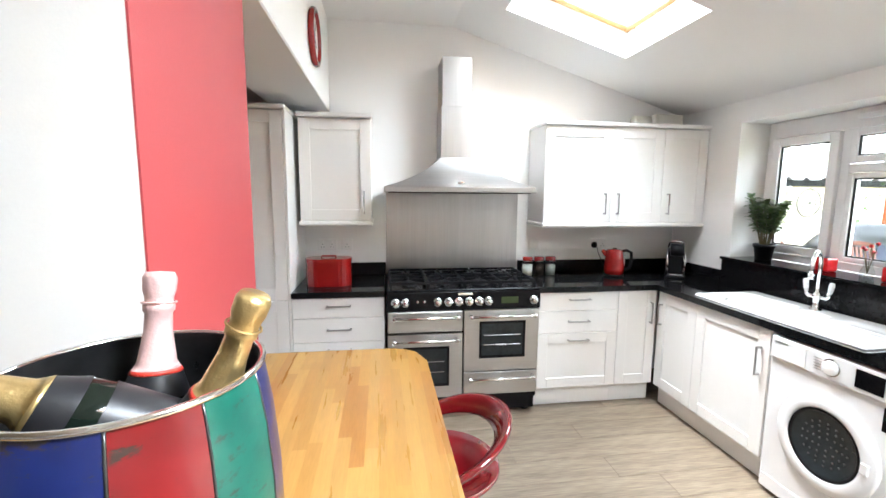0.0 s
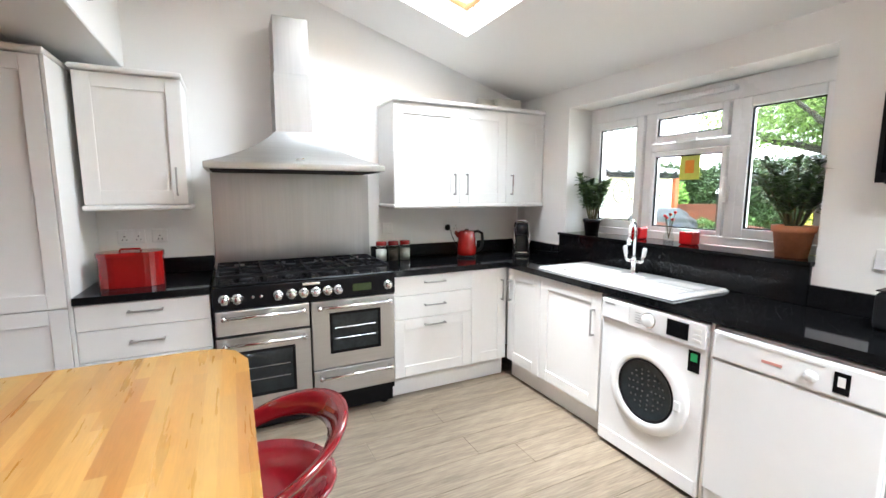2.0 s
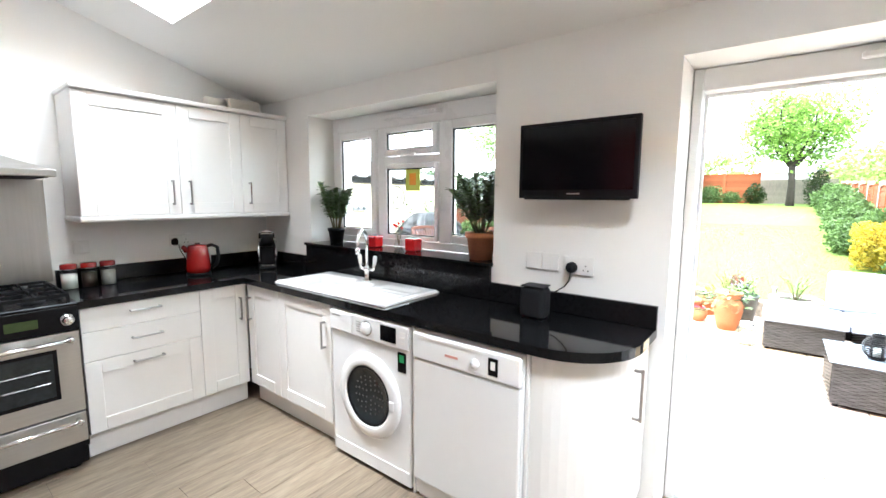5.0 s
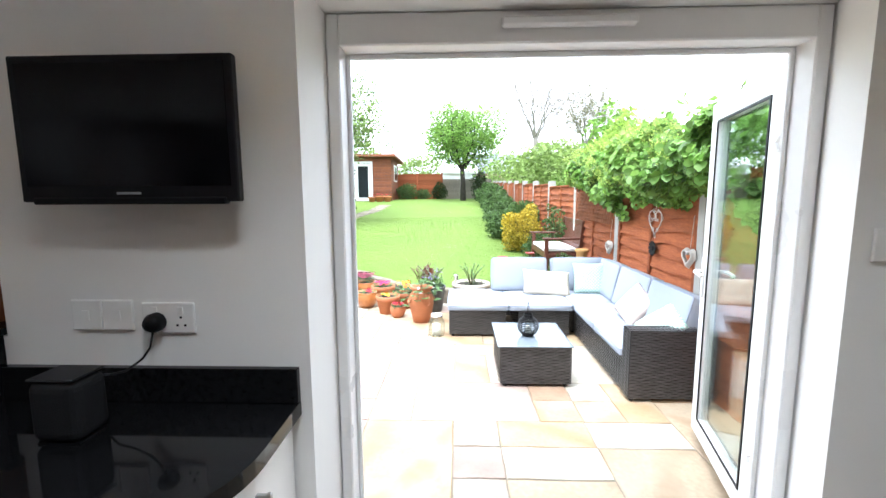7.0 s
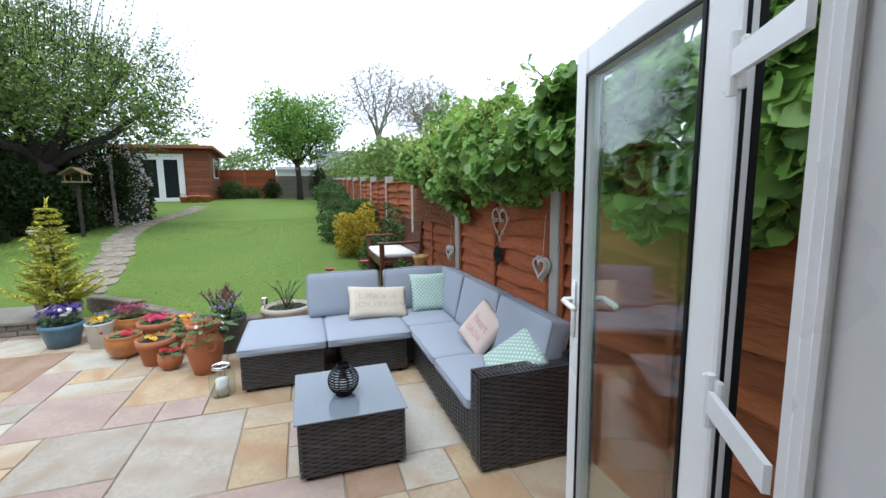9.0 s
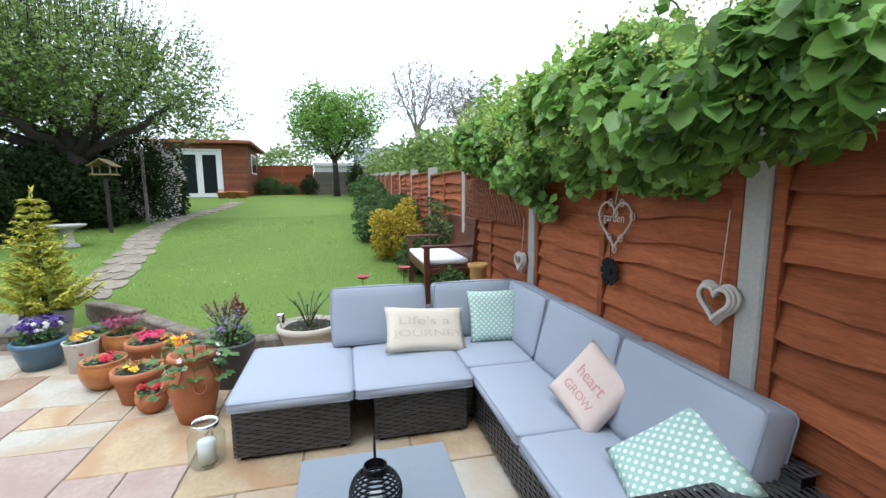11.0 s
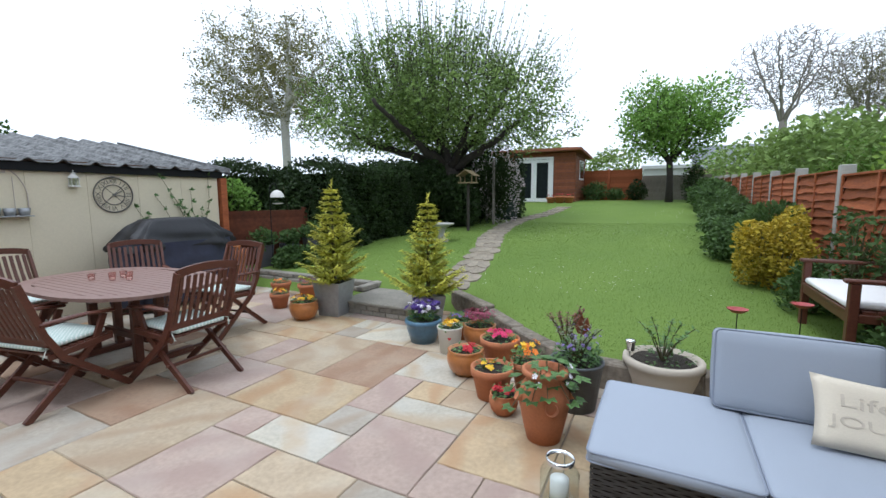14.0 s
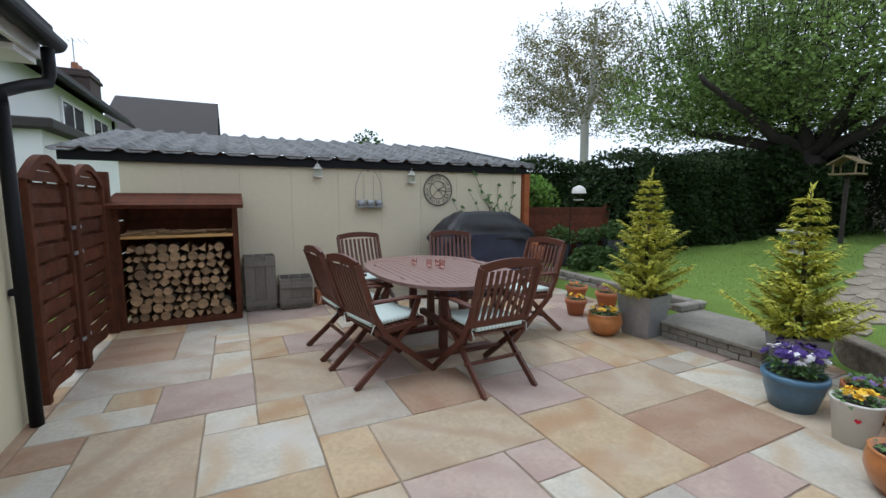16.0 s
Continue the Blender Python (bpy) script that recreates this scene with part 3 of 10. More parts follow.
unit("tall_unit", (-0.27, FY, 0), 0, 0.535, 0.15, 2.06, 0.56, "tall white shaker fridge cupboard", [(0, 0.535, 0.86, 2.058, dict(handle=(0.06, 1.05, True))), (0, 0.535, 0.152, 0.857, dict(handle=(0.06, 0.66, True)))], kick=1)
tall = bpy.data.objects["tall_unit"]
part("side_panel", boxes(((0.537, -0.02, 0), (0.553, 0.565, 2.06)), bevel=0.001), WHITE_GLOSS, tall)
part("cornice", boxes(((-0.9, -0.045, 2.062), (0.56, 0.56, 2.09)), bevel=0.010, seg=3), WHITE_GLOSS, tall)
unit("appliance_tower", (-0.88, FY, 0), 0, 0.60, 0.15, 2.06, 0.56, "tall white housing round a built in oven", [(0, 0.60, 1.72, 2.058, dict()), (0, 0.60, 0.152, 0.50, dict())], kick=1)
tower = bpy.data.objects["appliance_tower"]
part("oven", boxes(((0.02, -0.022, 1.18), (0.58, -0.001, 1.71)), bevel=0.004), SCREEN, tower, "black built in oven front")
part("shelf_front", boxes(((0.0, -0.02, 0.503), (0.60, -0.001, 1.175)), bevel=0.002), PINE, tower, "pine fronted wine shelf")


# worktops
def worktop_main():
    bm = bmesh.new()
    z0, z1, xf = 0.87, 0.91, 2.855
    arc = [(xf + 0.30 - 0.30 * math.cos(a), 1.29 - 0.30 * math.sin(a)) for a in [math.pi / 2 * k / 12 for k in range(13)]]
    prism(bm, [(1.96, 3.49), (xf, 3.49), (3.386, 3.49), (3.386, 4.098), (1.96, 4.098)], z0, z1)
    prism(bm, [(xf, 3.145), (3.386, 3.145), (3.386, 3.49), (xf, 3.49)], z0, z1)
    prism(bm, [(xf, 2.18), (2.925, 2.18), (2.925, 3.145), (xf, 3.145)], z0, z1)
    prism(bm, [(3.315, 2.18), (3.386, 2.18), (3.386, 3.145), (3.315, 3.145)], z0, z1)
    prism(bm, arc + [(3.386, 0.99), (3.386, 2.18), (xf, 2.18)], z0, z1)
    bmesh.ops.remove_doubles(bm, verts=bm.verts, dist=0.0005)
    return bm


solid("worktop", worktop_main(), GRANITE, "polished black granite worktop with a curved end", "worktop", "worktops")
solid("worktop", boxes(((0.285, 3.49, 0.87), (0.888, 4.098, 0.91)), bevel=0.003), GRANITE, "short polished black granite worktop beside the range", "worktop", "worktops")
up = dict(bevel=0.002)
solid("upstand", boxes(((0.285, 4.076, 0.9115), (0.90, 4.098, 1.01)), **up), GRANITE, "black granite upstand behind the worktop", "upstand", "upstands")
solid("upstand", boxes(((1.985, 4.076, 0.9115), (3.386, 4.098, 1.01)), **up), GRANITE, "black granite upstand behind the worktop", "upstand", "upstands")
solid("upstand", boxes(((3.364, 3.50, 0.9115), (3.386, 4.075, 1.01)), **up), GRANITE, "black granite upstand below the window wall", "upstand", "upstands")
solid("upstand", boxes(((3.364, 0.99, 0.9115), (3.386, 1.825, 1.01)), **up), GRANITE, "black granite upstand beside the window", "upstand", "upstands")
solid("upstand", boxes(((3.364, 1.826, 0.9115), (3.386, 3.499, 1.094)), **up), GRANITE, "tall black granite upstand below the window", "upstand", "upstands")
solid("window_sill", boxes(((3.350, 1.822, 1.0945), (3.618, 3.505, 1.1145)), bevel=0.003), GRANITE, "polished black granite window sill", "sill", kind="structure")


# ---------- range cooker ----------
def rail_handle(x0, x1, y, z, parent):
    bm = bar(bmesh.new(), (x0, y, z), (x1, y, z), 0.011, n=12)
    for x in (x0, x1):
        bmesh.ops.create_uvsphere(bm, u_segments=12, v_segments=8, radius=0.017, matrix=Matrix.Translation((x, y, z)))
        bar(bm, (x, y, z), (x, y + 0.045, z), 0.012)
    return part("handle", bm, CHROME, parent, "round chrome rail handle", smooth=True)


def range_cooker():
    t = thing("range_cooker", (0.895, 3.47, 0), 0, "steel and black gas range cooker with two ovens", "cooker")
    W = 1.06
    part("body", boxes(((0, 0.02, 0.115), (W, 0.61, 0.90))), BLACK_EN, t)
    part("base", boxes(((0.01, 0.03, 0.025), (W - 0.01, 0.60, 0.114))), BLACK_EN, t)
    for x in (0.06, W - 0.06):
        part("foot", bar(bmesh.new(), (x, 0.08, 0), (x, 0.08, 0.03), 0.03), BLACK_PL, t)
    c = part("control_panel", boxes(((0, -0.015, 0.775), (W, 0.02, 0.905)), bevel=0.006, seg=2), BLACK_EN, t)
    for x in (0.06, 0.125, 0.34, 0.415, 0.485, 0.555, 0.625, 0.69, 1.01):
        bm = lathe([(0.030, 0), (0.030, 0.008), (0.022, 0.010), (0.020, 0.035), (0.017, 0.04), (0, 0.04)], 20)
        box(bm, (-0.004, -0.021, 0.03), (0.004, 0.021, 0.047), 0.002)
        part("knob", bm, CHROME, c, "chrome control knob", smooth=True, at=pose(x, -0.015, 0.835, 90))
    for x in (0.205, 0.25):
        part("button", lathe([(0.008, 0), (0.008, 0.01), (0, 0.012)], 10), CHROME, c, at=pose(x, -0.015, 0.84, 90))
    part("clock_display", boxes(((0.78, -0.0175, 0.815), (0.90, -0.0155, 0.86))), stuff_of("green_lit_display", (0.03, 0.05, 0.015), 0.15, bump=0), c)
    part("badge", boxes(((0.48, -0.0175, 0.878), (0.58, -0.0155, 0.893)), bevel=0.001), CHROME, c, "oval chrome badge")
    xm = 0.52
    g = part("grill_door", boxes(((0.008, -0.01, 0.625), (xm - 0.006, 0.02, 0.768)), bevel=0.005, seg=2), STEEL_H, t)
    rail_handle(0.05, xm - 0.045, -0.06, 0.735, g)

    def oven_door(x0, x1, z0, z1, wx0, wx1, wz0, wz1):
        bm = bmesh.new()
        for a, b in (((x0, -0.01, z0), (wx0, 0.02, z1)), ((wx1, -0.01, z0), (x1, 0.02, z1)), ((wx0, -0.01, z0), (wx1, 0.02, wz0)), ((wx0, -0.01, wz1), (wx1, 0.02, z1))):
            box(bm, a, b)
        d = part("oven_door", bm, STEEL_H, t)
        bm = bmesh.new()
        s = 0.012
        for a, b in (((wx0 - 0.004, -0.013, wz0 - 0.004), (wx0 + s, -0.002, wz1 + 0.004)), ((wx1 - s, -0.013, wz0 - 0.004), (wx1 + 0.004, -0.002, wz1 + 0.004)), ((wx0 + s, -0.013, wz0 - 0.004), (wx1 - s, -0.002, wz0 + s)), ((wx0 + s, -0.013, wz1 - s), (wx1 - s, -0.002, wz1 + 0.004))):
            box(bm, a, b)
        part("window_trim", bm, BLACK_EN, d)
        part("oven_glass", boxes(((wx0 + s, -0.006, wz0 + s), (wx1 - s, -0.001, wz1 - s))), DARK_GLASS, d, "dark oven window glass")
        for k in (0.35, 0.62):
            z = wz0 + (wz1 - wz0) * k
            part("shelf_bar", bar(bmesh.new(), (wx0 + 0.03, -0.0075, z), (wx1 - 0.03, -0.0075, z), 0.0025, n=6), HANDLE, d)
        rail_handle(x0 + 0.04, x1 - 0.04, -0.06, z1 - 0.035, d)

    oven_door(0.008, xm - 0.006, 0.16, 0.612, 0.115, 0.42, 0.245, 0.52)
    oven_door(xm + 0.006, W - 0.008, 0.335, 0.768, xm + 0.115, 0.955, 0.43, 0.685)
    d = part("drawer", boxes(((xm + 0.006, -0.01, 0.16), (W - 0.008, 0.02, 0.325)), bevel=0.005, seg=2), STEEL_H, t)
    rail_handle(xm + 0.045, W - 0.045, -0.06, 0.29, d)
    h = part("hob", boxes(((0.0, -0.012, 0.906), (W, 0.60, 0.918)), bevel=0.004), BLACK_EN, t)
    for x, y, r in ((0.16, 0.15, 0.045), (0.16, 0.43, 0.045), (0.40, 0.15, 0.035), (0.40, 0.43, 0.05), (0.66, 0.15, 0.05), (0.66, 0.43, 0.035), (0.91, 0.15, 0.04), (0.91, 0.43, 0.05)):
        part("burner", lathe([(r + 0.015, 0), (r + 0.012, 0.008), (r, 0.010), (r, 0.022), (r - 0.008, 0.027), (0, 0.028)], 18), CAST, h, smooth=True, at=pose(x, y, 0.918))
    for k in range(4):
        x0, x1 = 0.03 + k * 0.252, 0.03 + k * 0.252 + 0.244
        bm = bmesh.new()
        z = 0.955
        for y in (0.03, 0.29, 0.56):
            beam(bm, (x0, y, z), (x1, y, z), 0.012, 0.016)
        for x in (x0, x1):
            beam(bm, (x, 0.03, z), (x, 0.56, z), 0.012, 0.016)
        xc = (x0 + x1) / 2
        for y in (0.15, 0.43):
            for a in range(4):
                dx, dy = math.cos(a * math.pi / 2), math.sin(a * math.pi / 2)
                beam(bm, (xc + dx * 0.03, y + dy * 0.03, z + 0.004), (xc + dx * 0.12, y + dy * 0.13, z), 0.010, 0.016)
        for x in (x0, x1):
            for y in (0.03, 0.56):
                beam(bm, (x, y, 0.918), (x, y, z), 0.014, 0.014)
        part("pan_support", bm, CAST, h)
    part("back_vent", boxes(((0.0, 0.575, 0.919), (W, 0.60, 0.945)), bevel=0.004), STEEL_H, t)


range_cooker()
solid("splashback", boxes(((0.905, 4.088, 0.945), (1.975, 4.099, 1.56)), bevel=0.002), STEEL, "brushed stainless steel splashback behind the range", "splashback")


def cooker_hood():
    t = thing("cooker_hood", (1.42, 4.098, 1.565), 0, "stainless steel chimney cooker hood", "cooker hood")
    hw, d = 0.53, 0.50
    part("rim", boxes(((-hw, -d, 0), (hw, 0, 0.038)), bevel=0.004, seg=2), STEEL_H, t)
    bm = bmesh.new()
    steps = 9
    rows = []
    for k in range(steps + 1):
        u = k / steps
        e = u ** 0.8
        w = hw * (1 - e) + 0.118 * e - 0.035 * math.sin(math.pi * u)
        y = -d * (1 - e) - 0.255 * e + 0.02 * math.sin(math.pi * u)
        z = 0.038 + 0.215 * u
        rows.append([bm.verts.new(p) for p in ((-w, 0, z), (-w, y, z), (w, y, z), (w, 0, z))])
    for p, q in zip(rows, rows[1:]):
        for i in range(4):
            bm.faces.new((p[i], p[(i + 1) % 4], q[(i + 1) % 4], q[i]))
    part("canopy", bm, STEEL_H, t)
    part("chimney", boxes(((-0.115, -0.25, 0.245), (0.115, 0, 0.62)), bevel=0.002), STEEL, t)
    part("chimney_top", boxes(((-0.108, -0.243, 0.621), (0.108, 0, 0.965)), bevel=0.002), STEEL, t)
    part("badge", lathe([(0.03, 0), (0.026, 0.005), (0, 0.006)], 16), CHROME, t, "round chrome badge", at=pose(0.0, -0.455, 0.063, 66) @ Matrix.Diagonal((1, 0.45, 1, 1)))
    part("filter", boxes(((-hw + 0.03, -d + 0.03, -0.006), (hw - 0.03, -0.03, -0.001))), CAST, t)


cooker_hood()


# ---------- sink and tap ----------
def sink():
    t = thing("sink", (0, 0, 0), 0, "white ceramic one and a half bowl sink with drainer", "sink")
    x0, x1, y0, y1, zt = 2.895, 3.340, 2.155, 3.165, 0.928

    def dip(x, y, cx, cy, hx, hy, r, deep):
        qx, qy = max(abs(x - cx) - hx + r, 0), max(abs(y - cy) - hy + r, 0)
        dist = r - math.hypot(qx, qy) if qx + qy > 0 else min(hx - abs(x - cx), hy - abs(y - cy))
        u = max(0, min(1, dist / 0.045))
        return deep * u * u * (3 - 2 * u)

    bm = bmesh.new()
    nx, ny = 46, 100
    g = {}
    for i in range(nx + 1):
        for j in range(ny + 1):
            x, y = x0 + (x1 - x0) * i / nx, y0 + (y1 - y0) * j / ny
            z = zt - dip(x, y, 3.085, 2.925, 0.165, 0.20, 0.07, 0.17) - dip(x, y, 3.085, 2.62, 0.13, 0.085, 0.05, 0.10)
            if 2.19 < y < 2.50:
                z -= dip(x, y, 3.09, 2.345, 0.17, 0.155, 0.04, 0.010) - (0.004 * max(0, math.sin((x - 2.92) * 105)) if 2.24 < y < 2.46 and 2.96 < x < 3.22 else 0)
            edge = min(x - x0, x1 - x, y - y0, y1 - y)
            z -= 0.010 * max(0, 1 - edge / 0.012) ** 2
            g[i, j] = bm.verts.new((x, y, z))
    for i in range(nx):
        for j in range(ny):
            bm.faces.new((g[i, j], g[i + 1, j], g[i + 1, j + 1], g[i, j + 1]))
    rim = [g[i, 0] for i in range(nx + 1)] + [g[nx, j] for j in range(1, ny + 1)] + [g[i, ny] for i in range(nx - 1, -1, -1)] + [g[0, j] for j in range(ny - 1, 0, -1)]
    low = [bm.verts.new((v.co.x, v.co.y, 0.911)) for v in rim]
    for k in range(len(rim)):
        j = (k + 1) % len(rim)
        bm.faces.new((rim[j], rim[k], low[k], low[j]))
    part("basin", bm, ENAMEL, t, smooth=True)
    part("plug_hole", lathe([(0.04, 0), (0.036, 0.004), (0.02, 0.0), (0, 0.0)], 18), CHROME, t, at=pose(3.085, 2.925, 0.760))
    part("overflow", lathe([(0.014, 0), (0.012, 0.004), (0, 0.002)], 12), CHROME, t, at=pose(3.085, 3.112, 0.885, 100))
    f = thing("mixer_tap", (3.275, 2.70, 0.926), 0, "chrome bridge mixer tap with white lever handles", "tap")
    bm = lathe([(0.028, 0), (0.028, 0.006), (0.019, 0.012), (0.017, 0.06), (0.022, 0.07), (0.022, 0.085), (0.013, 0.10), (0, 0.10)], 16)
    part("column", bm, CHROME, f, smooth=True)
    arc = [(0, 0, 0.09), (0, 0, 0.25)] + [(-0.085 + 0.085 * math.cos(a), 0.0, 0.25 + 0.085 * math.sin(a)) for a in [math.pi * k / 10 for k in range(1, 11)]] + [(-0.17, 0, 0.22)]
    part("spout", tube(bmesh.new(), [Matrix.Rotation(0.5, 3, "Z") @ Vector(p) for p in arc], 0.0105, 10), CHROME, f, smooth=True)
    part("nozzle", bar(bmesh.new(), Matrix.Rotation(0.5, 3, "Z") @ Vector((-0.17, 0, 0.195)), Matrix.Rotation(0.5, 3, "Z") @ Vector((-0.17, 0, 0.225)), 0.014, n=12), CHROME, f, smooth=True)
    for s in (-1, 1):
        bm = tube(bmesh.new(), [(0, 0.01 * s, 0.075), (0, 0.05 * s, 0.075), (0, 0.062 * s, 0.085), (0, 0.064 * s, 0.11)], 0.011, 10)
        a = part("arm", bm, CHROME, f, smooth=True)
        part("lever", lathe([(0.009, 0), (0.012, 0.01), (0.014, 0.05), (0.010, 0.062), (0, 0.064)], 12), ENAMEL, a, "white ceramic lever handle", smooth=True, at=pose(0, 0.066 * s, 0.105, -8 * s))


sink()


# ---------- machines ----------
INNER_DRUM = stuff_of("dim_drum_steel", (0.10, 0.10, 0.10), 0.35, metal=0.8, vary=0.3, bump=0)


def washing_machine():
    t = thing("washing_machine", (2.868, 2.552, 0), -90, "white front loading washing machine", "washing machine")
    W = 0.598
    part("body", boxes(((0, 0.0, 0.02), (W, 0.50, 0.855)), bevel=0.008, seg=2), ENAMEL, t)
    part("kick_panel", boxes(((0.012, -0.004, 0.03), (W - 0.012, -0.0005, 0.10)), bevel=0.001), ENAMEL, t)
    for x in (0.05, W - 0.05):
        part("foot", bar(bmesh.new(), (x, 0.06, 0), (x, 0.06, 0.024), 0.02), BLACK_PL, t)
    p = part("control_panel", boxes(((0.004, -0.012, 0.735), (W - 0.004, -0.0005, 0.850)), bevel=0.006, seg=2), ENAMEL, t)
    part("drawer_front", boxes(((0.015, -0.017, 0.745), (0.19, -0.0125, 0.842)), bevel=0.004), ENAMEL, p)
    part("dial", lathe([(0.034, 0), (0.032, 0.016), (0.026, 0.022), (0, 0.023)], 24), ENAMEL, p, smooth=True, at=pose(0.305, -0.012, 0.795, 90))
    part("dial_ring", lathe([(0.040, 0), (0.040, 0.003), (0.034, 0.004), (0.034, 0)], 24), CHROME, p, at=pose(0.305, -0.012, 0.795, 90))
    part("display", boxes(((0.405, -0.0145, 0.755), (0.515, -0.0125, 0.835)), bevel=0.001), SCREEN, p, "dark display window")
    for k in range(3):
        part("button", boxes(((0.535, -0.0145, 0.762 + k * 0.024), (0.575, -0.0125, 0.774 + k * 0.024))), PLASTIC_W, p)
    part("maker_mark", boxes(((0.03, -0.0188, 0.822), (0.10, -0.0175, 0.830))), HANDLE, p, "grey maker's mark bar")
    for k in range(5):
        part("printed_line", boxes(((0.225, -0.0138, 0.765 + k * 0.013), (0.26, -0.0125, 0.768 + k * 0.013))), HANDLE, p)
    cx, cz = 0.310, 0.432
    m = pose(cx, 0, cz, 90)
    d = part("porthole", lathe([(0.228, 0.0), (0.228, 0.010), (0.220, 0.022), (0.172, 0.027), (0.163, 0.022), (0.161, 0.002)], 48), ENAMEL, t, smooth=True, at=m)
    part("gasket_ring", lathe([(0.161, 0.020), (0.158, 0.023), (0.148, 0.020), (0.140, 0.004)], 40), BLACK_PL, d, smooth=True, at=Matrix())
    part("drum_glass", lathe([(0.157, 0.021), (0.135, 0.012), (0.10, 0.006), (0.06, 0.003), (0, 0.002)], 40), DARK_GLASS, d, "dark bowl shaped door glass", smooth=True)
    bm = bmesh.new()
    for ring, r in ((5, 0.03), (9, 0.055), (13, 0.08), (17, 0.102)):
        for k in range(ring):
            a = 2 * math.pi * k / ring
            lathe([(0.006, 0), (0.004, 0.002), (0, 0.003)], 8, bm, Matrix.Translation((r * math.cos(a), r * math.sin(a), 0.002 + r * r * 0.5)))
    tagged(part("drum_pattern", bm, INNER_DRUM, d, "perforated steel drum seen through the glass"), kind="stuff")
    part("latch", boxes(((0.165, -0.025, 0.022), (0.200, 0.025, 0.031)), bevel=0.004), ENAMEL, d)
    s = part("energy_sticker", boxes(((0.515, -0.0022, 0.615), (0.57, -0.0006, 0.715))), SCREEN, t, "black sticker with a green mark")
    part("sticker_mark", boxes(((0.527, -0.0036, 0.665), (0.558, -0.0024, 0.703))), stuff_of("green_print", (0.02, 0.30, 0.09), 0.5, bump=0), s)


washing_machine()


def dishwasher():
    t = thing("dishwasher", (2.872, 1.930, 0), -90, "white freestanding dishwasher below the worktop", "dishwasher")
    W = 0.575
    part("body", boxes(((0, 0.005, 0.02), (W, 0.50, 0.855)), bevel=0.004), ENAMEL, t)
    part("plinth", boxes(((0.01, 0.02, 0.0), (W - 0.01, 0.05, 0.10))), ENAMEL, t)
    part("door", boxes(((0.004, -0.018, 0.11), (W - 0.004, 0.004, 0.715)), bevel=0.008, seg=2), ENAMEL, t)
    p = part("control_panel", boxes(((0.004, -0.024, 0.722), (W - 0.004, 0.004, 0.845)), bevel=0.010, seg=3), ENAMEL, t)
    part("handle_recess", boxes(((0.05, -0.027, 0.825), (0.40, -0.0245, 0.838)), bevel=0.001), PLASTIC_W, p)
    part("maker_mark", boxes(((0.20, -0.0256, 0.770), (0.27, -0.0243, 0.781))), stuff_of("pale_red_print", (0.55, 0.25, 0.22), 0.5, bump=0), p, "pale red maker's mark bar")
    part("dial", lathe([(0.022, 0), (0.020, 0.012), (0, 0.013)], 20), ENAMEL, p, smooth=True, at=pose(0.36, -0.024, 0.775, 90))
    part("sticker", boxes(((0.425, -0.0262, 0.745), (0.47, -0.0243, 0.82))), SCREEN, p, "black programme sticker")
    part("sticker_mark", boxes(((0.437, -0.0275, 0.77), (0.458, -0.0263, 0.805))), PLASTIC_W, p)


dishwasher()


def television():
    t = thing("television", (3.295, 1.350, 1.638), -90, "flat black television on the wall", "television")
    w, h = 0.271, 0.172
    part("bezel", boxes(((-w, -0.006, -h), (w, 0.020, h)), bevel=0.004, seg=2), BLACK_PL, t)
    part("screen", boxes(((-w + 0.018, -0.0085, -h + 0.038), (w - 0.018, -0.0065, h - 0.018))), SCREEN, t)
    part("chin", boxes(((-w + 0.03, -0.012, -h - 0.006), (w - 0.03, 0.012, -h + 0.012)), bevel=0.004), BLACK_PL, t)
    part("maker_mark", boxes(((-0.03, -0.0082, -h + 0.018), (0.03, -0.0066, -h + 0.024))), HANDLE, t)
    part("back", boxes(((-w + 0.06, 0.020, -h + 0.05), (w - 0.06, 0.055, h - 0.05)), bevel=0.01), BLACK_PL, t)
    part("bracket", boxes(((-0.08, 0.055, -0.08), (0.08, 0.09, 0.08))), BLACK_PL, t)


television()


# ---------- sockets ----------
def socket(at, turn, wide=0.146, holes=2, switches=True):
    t = thing("wall_socket", at, turn, "white plastic double socket on the wall" if wide > 0.1 else "white plastic single switch plate on the wall", "socket", "sockets")
    part("plate", boxes(((-wide / 2, -0.009, -0.043), (wide / 2, 0, 0.043)), bevel=0.004, seg=2), PLASTIC_W, t)
    for k in range(holes):
        x = (k - (holes - 1) / 2) * 0.072
        if switches:
            part("rocker", boxes(((x - 0.008, -0.0125, 0.012), (x + 0.008, -0.0095, 0.032)), bevel=0.001), PLASTIC_W, t)
        else:
            part("rocker", boxes(((x - 0.010, -0.0125, -0.014), (x + 0.010, -0.0095, 0.014)), bevel=0.001), PLASTIC_W, t)
        if switches:
            for dx, dz in ((0, 0.002), (-0.011, -0.020), (0.011, -0.020)):
                part("slot", boxes(((x + dx - 0.003, -0.0102, dz - 0.003), (x + dx + 0.003, -0.0092, dz + 0.003))), SCREEN, t)
    return t


socket((3.388, 1.575, 1.155), -90, 0.086, 1, False)
socket((3.388, 1.487, 1.155), -90, 0.086, 1, False)
plugged = socket((3.388, 1.345, 1.148), -90)
socket((0.45, 4.098, 1.155), 0)
socket((0.60, 4.098, 1.155), 0, 0.086, 1)
socket((2.125, 4.098, 1.145), 0, 0.086, 1, False)
socket((2.70, 4.098, 1.145), 0)
socket((3.388, -0.545, 1.346), -90, 0.086, 1, False)


